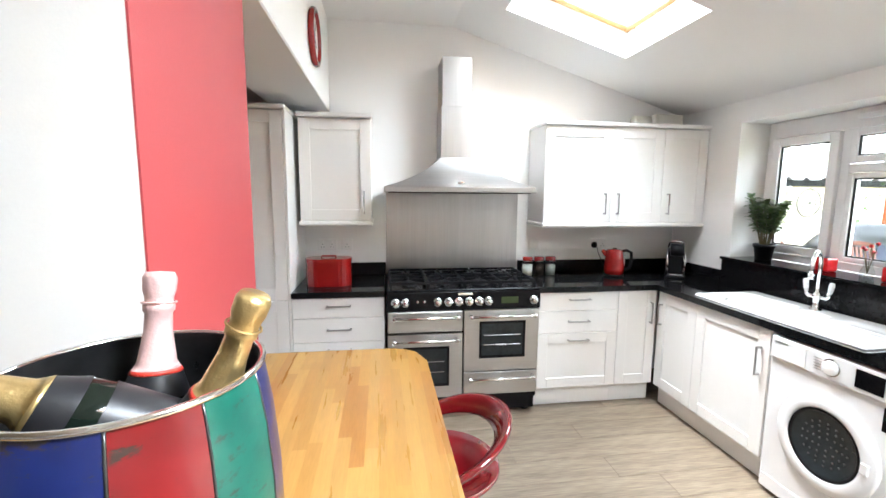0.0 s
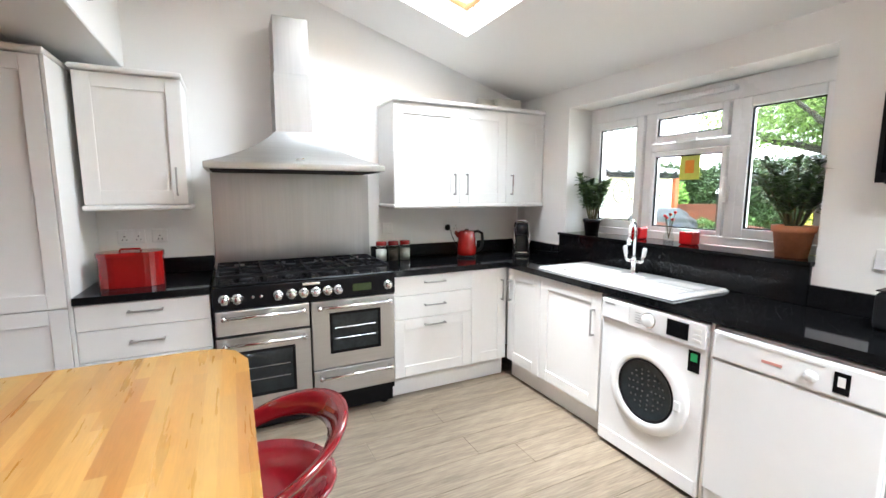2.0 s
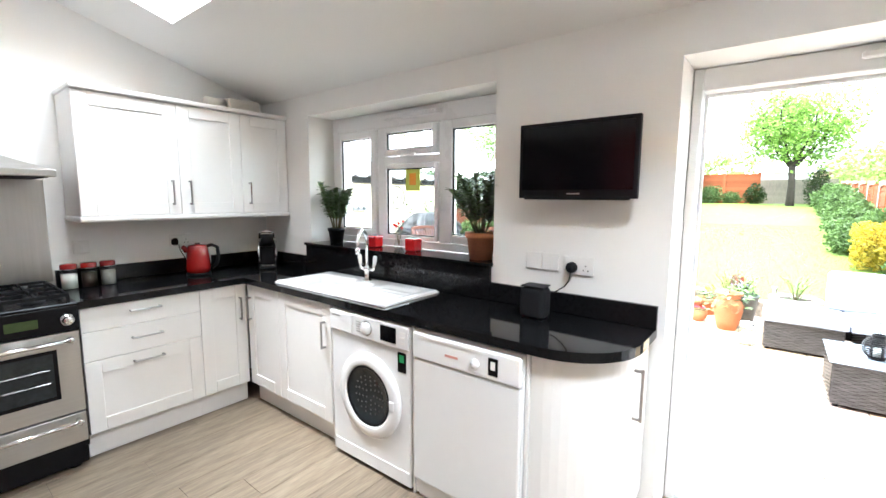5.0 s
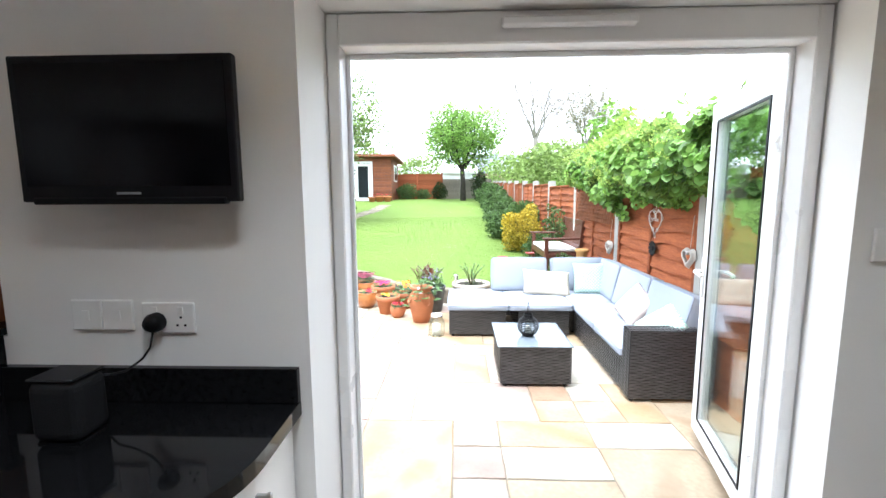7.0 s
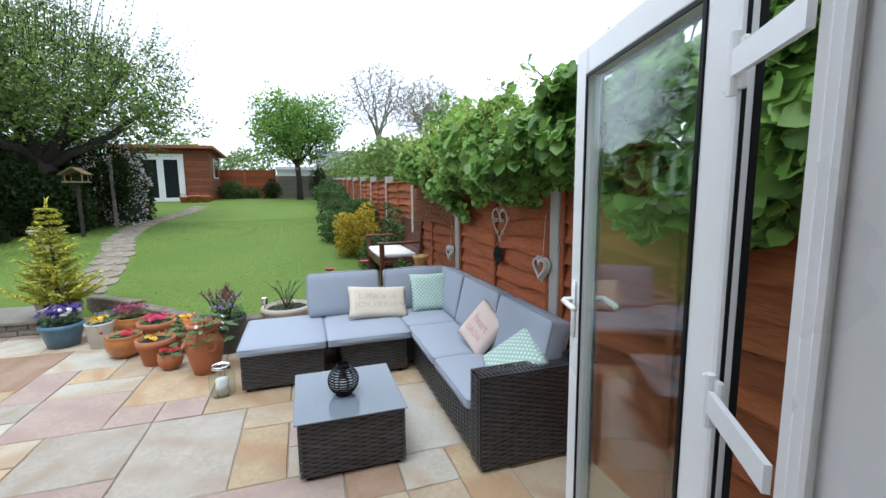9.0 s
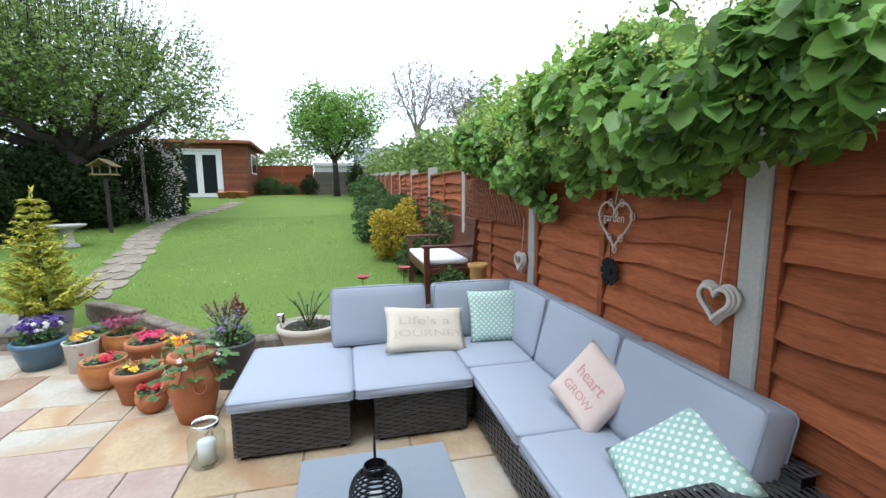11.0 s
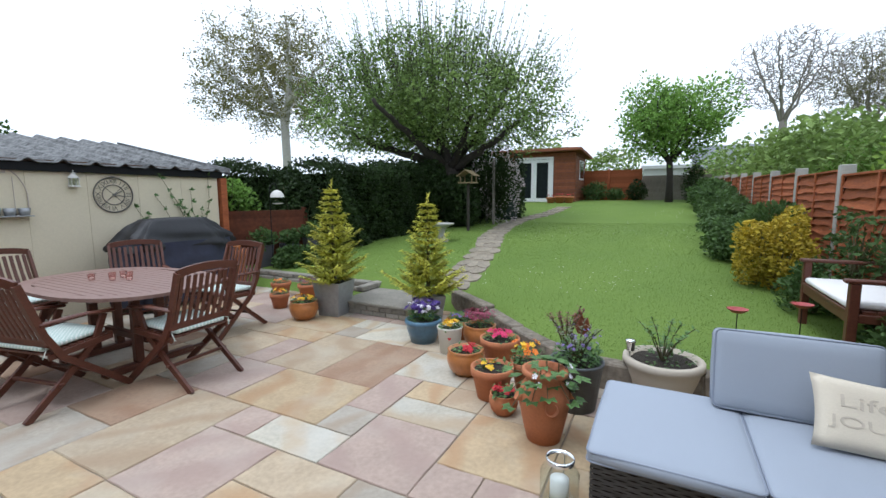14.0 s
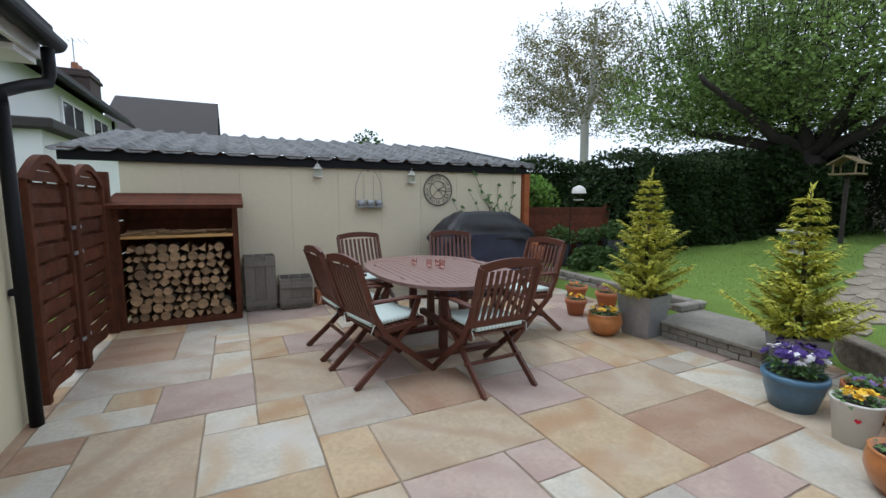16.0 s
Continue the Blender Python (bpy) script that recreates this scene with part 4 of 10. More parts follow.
def plug(at, path, label):
    t = thing("plug", at, 0, label, "plug")
    part("plug_body", lathe([(0.026, 0), (0.026, 0.02), (0.018, 0.035), (0, 0.037)], 16), BLACK_PL, t, smooth=True, at=pose(0, 0, 0, 0, -90, 0))
    part("cable", tube(bmesh.new(), path, 0.003, 6), BLACK_PL, t, smooth=True)


plug((3.374, 1.372, 1.140), [(-0.02, 0, -0.02), (-0.035, 0.0, -0.06), (-0.04, 0.02, -0.09), (-0.05, 0.06, -0.12), (-0.05, 0.10, -0.13), (-0.03, 0.14, -0.14)], "black plug with a lead to the speaker")
plug((2.672, 4.084, 1.135), [(0.0, -0.03, -0.02), (0.0, -0.05, -0.06), (0.03, -0.05, -0.12), (0.06, -0.06, -0.2)], "black plug for the kettle")


def speaker():
    t = thing("speaker", (3.20, 1.475, 0.911), -90, "small dark grey wireless speaker", "speaker")
    m = stuff_of("dark_speaker_mesh", (0.012, 0.012, 0.013), 0.7, vary=0.3, grain=300, bump=0.4, spec=0.15)
    bm = bmesh.new()
    box(bm, (-0.06, -0.05, 0.004), (0.06, 0.05, 0.152), 0.025, 4)
    part("body", bm, m, t)
    part("top", boxes(((-0.056, -0.046, 0.1525), (0.056, 0.046, 0.158)), bevel=0.003), BLACK_PL, t)
    part("foot", boxes(((-0.05, -0.04, 0), (0.05, 0.04, 0.004))), BLACK_PL, t)


speaker()


# ---------- things on the worktops ----------
def bread_bin():
    t = thing("bread_bin", (0.50, 3.74, 0.911), 0, "red enamelled bread bin with rounded ends", "bread bin")

    def oval(hx, hy, z0, z1):
        r = hy
        pts = [(hx - r + r * math.sin(a), -r * math.cos(a)) for a in [math.pi * k / 10 for k in range(11)]]
        pts += [(-x, -y) for x, y in pts]
        return prism(bmesh.new(), pts, z0, z1)

    part("body", oval(0.155, 0.085, 0.0, 0.165), RED_TIN, t)
    part("lid", oval(0.160, 0.090, 0.166, 0.192), RED_TIN, t)
    part("handle", tube(bmesh.new(), [(-0.05, 0, 0.19), (-0.045, 0, 0.205), (0.045, 0, 0.205), (0.05, 0, 0.19)], 0.006), RED_TIN, t, smooth=True)


bread_bin()
JAR_GLASS = glass_of("jar_glass", (0.90, 0.94, 0.93))
SUGAR = stuff_of("white_sugar", (0.75, 0.74, 0.70), 0.9, grain=300, bump=0.4)
COFFEE = stuff_of("dark_ground_coffee", (0.05, 0.03, 0.02), 0.9, vary=0.4, grain=200, bump=0.5)
TEA = stuff_of("grey_tea_bags", (0.35, 0.33, 0.30), 0.9, vary=0.3, grain=60, bump=0.5)
for x, fill, what in ((2.02, SUGAR, "white sugar"), (2.115, COFFEE, "dark coffee"), (2.21, TEA, "tea bags")):
    t = thing("storage_jar", (x, 3.93, 0.911), 0, f"glass jar of {what} with a red lid", "jar", "storage jars")
    part("glass", lathe([(0, 0.002), (0.040, 0.0), (0.043, 0.01), (0.043, 0.10), (0.036, 0.118), (0.036, 0.125)], 20), JAR_GLASS, t, smooth=True)
    part("contents", lathe([(0, 0.004), (0.038, 0.004), (0.039, 0.09), (0, 0.095)], 18), fill, t, smooth=True)
    part("lid", lathe([(0.040, 0.122), (0.041, 0.145), (0.036, 0.152), (0, 0.153)], 20), RED_TIN, t, smooth=True)
    part("clip", tube(bmesh.new(), [(0.041 * math.cos(a), 0.041 * math.sin(a), 0.120) for a in [2 * math.pi * k / 20 for k in range(20)]], 0.002, 5, closed=True), CHROME, t)


def kettle():
    t = thing("kettle", (2.72, 3.86, 0.911), -20, "glossy red electric kettle with black handle", "kettle")
    part("base", lathe([(0, 0), (0.078, 0), (0.08, 0.012), (0.07, 0.018), (0, 0.018)], 24), BLACK_PL, t, smooth=True)
    part("body", lathe([(0.072, 0.018), (0.080, 0.03), (0.080, 0.06), (0.072, 0.15), (0.064, 0.20), (0.058, 0.212), (0, 0.218)], 28), RED_TIN, t, smooth=True)
    part("lid_knob", lathe([(0.018, 0.214), (0.016, 0.226), (0, 0.228)], 12), BLACK_PL, t, smooth=True)
    part("handle", tube(bmesh.new(), [(0.055, 0, 0.20), (0.09, 0, 0.208), (0.125, 0, 0.19), (0.13, 0, 0.13), (0.118, 0, 0.07), (0.085, 0, 0.045)], 0.012, 10), BLACK_PL, t, smooth=True)
    part("spout", tube(bmesh.new(), [(-0.062, 0, 0.17), (-0.085, 0, 0.195), (-0.095, 0, 0.205)], 0.016, 10, [0.022, 0.016, 0.012]), RED_TIN, t, smooth=True)
    part("level_window", boxes(((0.066, -0.008, 0.06), (0.079, 0.008, 0.16)), bevel=0.002), PLASTIC_W, t)


kettle()


def coffee_machine():
    t = thing("coffee_machine", (3.215, 3.80, 0.911), -30, "black and chrome capsule coffee machine", "coffee machine")
    part("body", boxes(((-0.055, -0.04, 0.015), (0.055, 0.16, 0.21)), bevel=0.02, seg=3), BLACK_PL, t)
    part("base", boxes(((-0.06, -0.12, 0), (0.06, 0.16, 0.016)), bevel=0.006), BLACK_PL, t)
    part("head", bar(bmesh.new(), (-0.045, -0.05, 0.215), (0.045, -0.05, 0.215), 0.05, n=20), BLACK_PL, t, smooth=True)
    part("lever", tube(bmesh.new(), [(-0.055, 0.02, 0.23), (-0.05, -0.02, 0.275), (0, -0.06, 0.285), (0.05, -0.02, 0.275), (0.055, 0.02, 0.23)], 0.009, 8), CHROME, t, smooth=True)
    for s in (-1, 1):
        part("side_trim", tube(bmesh.new(), [(s * 0.062, -0.05, 0.012), (s * 0.062, -0.06, 0.10), (s * 0.062, -0.05, 0.17), (s * 0.062, 0.02, 0.20)], 0.008, 8), CHROME, t, smooth=True)
    part("drip_tray", boxes(((-0.045, -0.115, 0.017), (0.045, -0.05, 0.030)), bevel=0.003), CHROME, t)


coffee_machine()
t = thing("extractor_duct", (3.13, 3.97, 2.091), 0, "small off-white ventilation box above the wall cupboard", "duct")
part("box", boxes(((-0.12, -0.09, 0), (0.12, 0.12, 0.10)), bevel=0.008), VENT, t)
part("duct", bar(bmesh.new(), (-0.25, 0.0, 0.05), (-0.12, 0.0, 0.05), 0.05, n=16), VENT, t, smooth=True)
for k in range(4):
    part("slat", boxes(((-0.10, -0.096, 0.018 + k * 0.019), (0.10, -0.091, 0.028 + k * 0.019))), VENT, t)

# ---------- things on the window sill ----------
HOUSE_LEAF = leaf_material("glossy_house_leaf", (0.15, 0.22, 0.085), (0.06, 0.10, 0.035), 0.3, (0.55, 1.4), 0.35, 0.4)
STEM = stuff_of("green_brown_stem", (0.10, 0.09, 0.04), 0.7, vary=0.3, bump=0.3)
SOIL = stuff_of("dark_potting_soil", (0.030, 0.022, 0.015), 0.95, vary=0.5, grain=120, bump=1.0, depth=0.01)
TERRA = stuff_of("terracotta", (0.42, 0.150, 0.062), 0.75, vary=0.16, grain=60, patch=6, bump=0.25)


def leaf(bm, at, way, up, l, w, bend=0.15):
    """One pointed leaf folded along its rib."""
    at, way = Vector(at), Vector(way).normalized()
    side = way.cross(Vector(up))
    side = side.normalized() if side.length > 1e-3 else way.orthogonal().normalized()
    nrm = side.cross(way)
    a = bm.verts.new(at)
    m0 = bm.verts.new(at + way * l * 0.45 + nrm * l * 0.06)
    s0 = bm.verts.new(at + way * l * 0.42 + side * w / 2 + nrm * l * 0.12)
    s1 = bm.verts.new(at + way * l * 0.42 - side * w / 2 + nrm * l * 0.12)
    e = bm.verts.new(at + way * l - nrm * l * bend)
    for f in ((a, s0, m0), (a, m0, s1), (m0, s0, e), (m0, e, s1)):
        bm.faces.new(f)


def sill_plant(at, pot_mat, pot_r, pot_h, stems, height, spread, seed, label, leaf_len):
    rng = random.Random(seed)
    t = thing("potted_plant", at, 0, label, "plant", "sill plants")
    pot = part("pot", lathe([(0, 0.0), (pot_r * 0.76, 0.0), (pot_r * 0.95, pot_h * 0.78), (pot_r * 1.05, pot_h * 0.79), (pot_r * 1.08, pot_h), (pot_r * 0.96, pot_h), (pot_r * 0.93, pot_h * 0.86), (0, pot_h * 0.86)], 24), pot_mat, t, smooth=True)
    part("soil", lathe([(0, pot_h * 0.88), (pot_r * 0.93, pot_h * 0.87)], 20), SOIL, pot)
    bm, bl = bmesh.new(), bmesh.new()
    for k in range(stems):
        a = 2 * math.pi * (k + rng.random() * 0.6) / stems
        r = spread * (0.35 + 0.65 * rng.random())
        h = height * (0.65 + 0.35 * rng.random())
        tip = Vector((math.cos(a) * r, math.sin(a) * r, pot_h + h))
        root = Vector((math.cos(a) * 0.02, math.sin(a) * 0.02, pot_h * 0.85))
        pts = [root.lerp(tip, u) + Vector((0, 0, 0.06 * math.sin(u * math.pi) * h)) for u in (0, 0.25, 0.5, 0.75, 1)]
        tube(bm, pts, 0.004, 5, [0.006, 0.005, 0.004, 0.003, 0.002])
        for u in [0.28 + 0.72 * i / 20 for i in range(21)]:
            p = root.lerp(tip, u) + Vector((0, 0, 0.06 * math.sin(u * math.pi) * h))
            for _ in range(3):
                b = rng.random() * 2 * math.pi
                way = Vector((math.cos(b), math.sin(b), rng.uniform(0.0, 0.9)))
                leaf(bl, p, way, (0, 0, 1), leaf_len * rng.uniform(0.6, 1.1), leaf_len * 0.50)
    part("stem_mass", bm, STEM, t, smooth=True)
    part("foliage", bl, HOUSE_LEAF, t)


sill_plant((3.49, 3.28, 1.115), BLACK_PL, 0.062, 0.115, 10, 0.33, 0.14, 3, "tall leafy house plant in a black plastic pot", 0.075)
sill_plant((3.475, 1.955, 1.115), TERRA, 0.085, 0.155, 18, 0.33, 0.21, 5, "bushy jade green house plant in a terracotta pot", 0.062)
RED_GLASS = stuff_of("red_glazed_cup", (0.55, 0.010, 0.012), 0.15, vary=0.1, bump=0, coat=0.5)
for y in (2.865, 2.50):
    t = thing("candle_cup", (3.50, y, 1.115), 0, "bright red square tealight cup on the sill", "candle holder", "candle cups")
    bm = bmesh.new()
    box(bm, (-0.042, -0.042, 0), (0.042, 0.042, 0.082), 0.01, 2)
    part("cup", bm, RED_GLASS, t)
    # black sheet on the solid cup paints its dark hollow
    part("rim", boxes(((-0.034, -0.034, 0.0822), (0.034, 0.034, 0.0828))), SCREEN, t)
t = thing("flower_vase", (3.53, 2.66, 1.115), 0, "small clear glass bud vase with red flowers", "vase")
part("glass", lathe([(0, 0.003), (0.028, 0), (0.034, 0.03), (0.020, 0.06), (0.024, 0.09)], 16), JAR_GLASS, t, smooth=True)
bm, bf = bmesh.new(), bmesh.new()
for k in range(5):
    a = k * 1.3
    tip = (0.03 * math.cos(a), 0.03 * math.sin(a), 0.14 + 0.012 * k)
    tube(bm, [(0, 0, 0.02), tip], 0.002, 5)
    bmesh.ops.create_icosphere(bf, subdivisions=1, radius=0.011, matrix=Matrix.Translation(tip))
part("stem_mass", bm, STEM, t)
part("flowers", bf, RED_GLASS, t)
t = thing("window_sticker", (3.632, 2.62, 1.60), -90, "yellow and orange square hanging on the window pane", "sticker")
part("sheet", boxes(((-0.065, -0.002, -0.09), (0.065, 0.0, 0.09))), stuff_of("yellow_green_film", (0.62, 0.66, 0.10), 0.5, vary=0.1, bump=0), t)
part("mark", boxes(((-0.03, -0.004, -0.05), (0.03, -0.0025, 0.03)), bevel=0.0005), stuff_of("orange_print", (0.80, 0.30, 0.02), 0.5, vary=0.1, bump=0), t)


# ---------- breakfast bar ----------
BLOCK = [stuff_of(f"beech_block_{n}", c, 0.28, vary=0.14, grain=26, patch=5, bump=0.04, stretch=(9, 0.7, 9), per_piece=0.07, coat=0.3)
         for n, c in (("a", (0.385, 0.212, 0.052)), ("b", (0.365, 0.192, 0.044)), ("c", (0.41, 0.238, 0.064)), ("d", (0.32, 0.150, 0.034)))]


def breakfast_bar():
    t = thing("breakfast_bar", (0, 0, 0), 0, "butcher block beech breakfast bar with rounded corner", "table")
    x0, x1, y0, y1, z0, z1 = -0.10, 1.04, 0.96, 2.44, 0.862, 0.902
    rng = random.Random(8)
    R = 0.15

    def corner_y(x):
        return y1 if x < x1 - R else y1 - R + math.sqrt(max(0, R * R - (x - x1 + R) ** 2))

    n = 31
    w = (x1 - x0) / n
    for k in range(n):
        a, b = x0 + k * w, x0 + (k + 1) * w
        y = y0 + rng.uniform(0, 0.05)
        cuts = [y0]
        while cuts[-1] < y1:
            cuts.append(cuts[-1] + rng.uniform(0.22, 0.55))
        for c, d in zip(cuts, cuts[1:]):
            aa = a
            if a < 0.467 and d > 1.474 and c < 2.102:      # the wall stands here
                if b < 0.48:
                    if d > 2.12 and c < 2.102:
                        c = 2.102
                    elif c < 1.46:
                        d = 1.474
                    else:
                        continue
                else:
                    aa = 0.467
            bm = bmesh.new()
            da, db = min(d, corner_y(a)), min(d, corner_y(b))
            if min(da, db) - c < 0.004:
                da, db = max(da, c + 0.004), max(db, c + 0.004)
                if corner_y(a) < c:
                    bm.free()
                    continue
            prism(bm, [(aa, c), (b, c), (b, db), (aa, da)], z0, z1)
            part("block", bm, BLOCK[rng.choices(range(4), (5, 3, 4, 1))[0]], t)
    part("leg", bar(bmesh.new(), (0.93, 1.35, 0), (0.93, 1.35, z0), 0.03, n=16), CHROME, t, smooth=True)
    part("wall_batten", boxes(((0.467, 1.50, 0.80), (0.50, 2.05, z0)), bevel=0.003), WHITE_GLOSS, t)


breakfast_bar()


def bar_stool():
    t = thing("bar_stool", (1.045, 1.935, 0), 0, "glossy dark red plastic bar stool with a looped back", "stool")
    part("base", lathe([(0, 0), (0.20, 0), (0.20, 0.008), (0.06, 0.03), (0.03, 0.05), (0, 0.05)], 28), CHROME, t, smooth=True)
    part("column", bar(bmesh.new(), (0, 0, 0.04), (0, 0, 0.64), 0.025, n=14), CHROME, t, smooth=True)
    part("footrest", tube(bmesh.new(), [(0.12 + 0.11 * math.cos(a), 0.11 * math.sin(a), 0.28) for a in [2 * math.pi * k / 20 for k in range(20)]], 0.009, 8, closed=True), CHROME, t, smooth=True)
    # dished seat
    bm = lathe([(0, 0.645), (0.10, 0.648), (0.165, 0.668), (0.190, 0.70), (0.186, 0.708), (0.155, 0.682), (0.10, 0.668), (0, 0.664)], 32)
    part("seat", bm, RED_PLASTIC, t, smooth=True)
    # the looped back: a flattened band that rises from the front round the sitter's back
    bm = bmesh.new()
    n, s = 40, 10
    rings = []
    for k in range(n + 1):
        a = math.radians(-128 + 256 * k / n)
        lift = math.cos(math.radians(-128 + 256 * k / n) * 0.70)
        c = Vector((0.195 * math.cos(a), 0.205 * math.sin(a), 0.705 + 0.135 * max(0, lift) ** 0.9))
        out = Vector((math.cos(a), math.sin(a), 0))
        wid = 0.016 + 0.026 * max(0, lift)
        tilt = 0.5 + 0.4 * max(0, lift)
        d = (Vector((0, 0, 1)) * math.sin(tilt) + out * math.cos(tilt)).normalized()
        e = d.cross(Vector((-math.sin(a), math.cos(a), 0)))
        rings.append([bm.verts.new(c + d * wid * math.cos(2 * math.pi * i / s) + e * 0.013 * math.sin(2 * math.pi * i / s)) for i in range(s)])
    for p, q in zip(rings, rings[1:]):
        for i in range(s):
            bm.faces.new((p[i], p[(i + 1) % s], q[(i + 1) % s], q[i]))
    bm.faces.new(rings[0][::-1])
    bm.faces.new(rings[-1])
    part("backrest", bm, RED_PLASTIC, t, smooth=True)


bar_stool()
t = thing("wall_clock", (0.492, 3.30, 2.42), 90, "red rimmed oval wall clock on the beam", "clock")
part("rim", lathe([(0.15, 0), (0.158, 0.012), (0.152, 0.03), (0.138, 0.032), (0.130, 0.016), (0.130, 0.0)], 36), RED_TIN, t, smooth=True, at=pose(0, 0, 0, 90))
part("face", lathe([(0, 0.012), (0.132, 0.012)], 30), PLASTIC_W, t, at=pose(0, 0, 0, 90))
for r, l in ((20, 0.09), (130, 0.065)):
    part("pointer", boxes(((-0.004, -0.016, 0), (0.004, -0.0135, l))), SCREEN, t, at=pose(0, 0, 0, 0, r, 0))

# ---------- ice bucket with bottles ----------
def chipped(name, colour, dark):
    """Scrap sheet whose paint is scratched through to dark steel."""
    m = stuff_of(name, colour, 0.28, vary=0.35, grain=14, patch=9, bump=0.4, second=dark, depth=0.004, coat=0.3)
    n, l = m.node_tree.nodes, m.node_tree.links
    b = n["Principled BSDF"]
    old = b.inputs["Base Color"].links[0].from_socket
    co, mp, no, mr, mx = n.new("ShaderNodeTexCoord"), n.new("ShaderNodeMapping"), n.new("ShaderNodeTexNoise"), n.new("ShaderNodeMapRange"), n.new("ShaderNodeMix")
    mp.inputs["Scale"].default_value = (1, 1, 2.2)
    no.inputs["Scale"].default_value, no.inputs["Detail"].default_value, no.inputs["Roughness"].default_value = 16, 9, 0.75
    mr.inputs["From Min"].default_value, mr.inputs["From Max"].default_value = 0.57, 0.63
    mx.data_type = "RGBA"
    mx.inputs["B"].default_value = (0.035, 0.026, 0.020, 1)
    l.new(co.outputs["Object"], mp.inputs["Vector"])
    l.new(mp.outputs[0], no.inputs["Vector"])
    l.new(no.outputs["Fac"], mr.inputs["Value"])
    l.new(mr.outputs[0], mx.inputs["Factor"])
    l.new(old, mx.inputs["A"])
    l.new(mx.outputs["Result"], b.inputs["Base Color"])
    return m


BUCKET = [chipped(f"worn_{n}_enamel", c, d) for n, c, d in (
    ("blue", (0.006, 0.018, 0.13), (0.003, 0.006, 0.04)), ("red", (0.21, 0.010, 0.012), (0.10, 0.006, 0.006)), ("green", (0.008, 0.13, 0.085), (0.005, 0.06, 0.045)), ("navy", (0.010, 0.016, 0.12), (0.005, 0.006, 0.03)), ("rust", (0.16, 0.05, 0.02), (0.04, 0.016, 0.01)))]
INNER = stuff_of("dark_scuffed_steel", (0.11, 0.11, 0.11), 0.28, metal=0.9, vary=0.6, grain=10, patch=5, bump=0.3)
BOTTLE = stuff_of("dark_green_bottle_glass", (0.006, 0.010, 0.007), 0.06, vary=0.2, bump=0)
GOLD = stuff_of("gold_foil", (0.55, 0.40, 0.17), 0.34, metal=0.85, vary=0.15, grain=70, patch=14, bump=0.5)
PINK = stuff_of("pale_pink_foil", (0.75, 0.50, 0.47), 0.35, metal=0.35, vary=0.08, grain=70, bump=0.4)
LABEL_BLACK = stuff_of("black_label_paper", (0.012, 0.012, 0.014), 0.4, vary=0.2, bump=0.05)
LABEL_RED = stuff_of("red_label_band", (0.62, 0.05, 0.03), 0.4, bump=0)


def bucket():
    t = thing("ice_bucket", (0.575, 1.205, 0.903), 0, "round ice bucket patched from blue, red and green scrap metal", "ice bucket")
    prof = [(0.098, 0.0), (0.132, 0.055), (0.152, 0.13), (0.160, 0.22), (0.158, 0.305), (0.152, 0.376), (0.145, 0.42), (0.140, 0.442)]
    n = 11
    order = [2, 0, 1, 2, 3, 4, 1, 0, 2, 1, 3]
    for k in range(n):
        a0, a1 = math.radians(-137) + 2 * math.pi * k / n + 0.012, math.radians(-137) + 2 * math.pi * (k + 1) / n - 0.012
        bm = bmesh.new()
        g = [[bm.verts.new((r * math.cos(a0 + (a1 - a0) * i / 5), r * math.sin(a0 + (a1 - a0) * i / 5), z)) for i in range(6)] for r, z in prof]
        for p, q in zip(g, g[1:]):
            for i in range(5):
                bm.faces.new((p[i], p[i + 1], q[i + 1], q[i]))
        part("metal_patch", bm, BUCKET[order[k]], t, smooth=True)
        a = a0 - 0.012
        part("seam", tube(bmesh.new(), [(r * math.cos(a), r * math.sin(a), z) for r, z in prof], 0.0016, 6), INNER, t, smooth=True)
    part("lining", lathe([(0, 0.06)] + [(r - 0.004, z) for r, z in prof[1:]], 48), INNER, t, smooth=True)
    for z, r in ((0.442, 0.141),):
        part("rim", tube(bmesh.new(), [(r * math.cos(a), r * math.sin(a), z) for a in [2 * math.pi * k / 56 for k in range(56)]], 0.004 if z > 0.4 else 0.003, 8, closed=True), CHROME, t, smooth=True)


bucket()


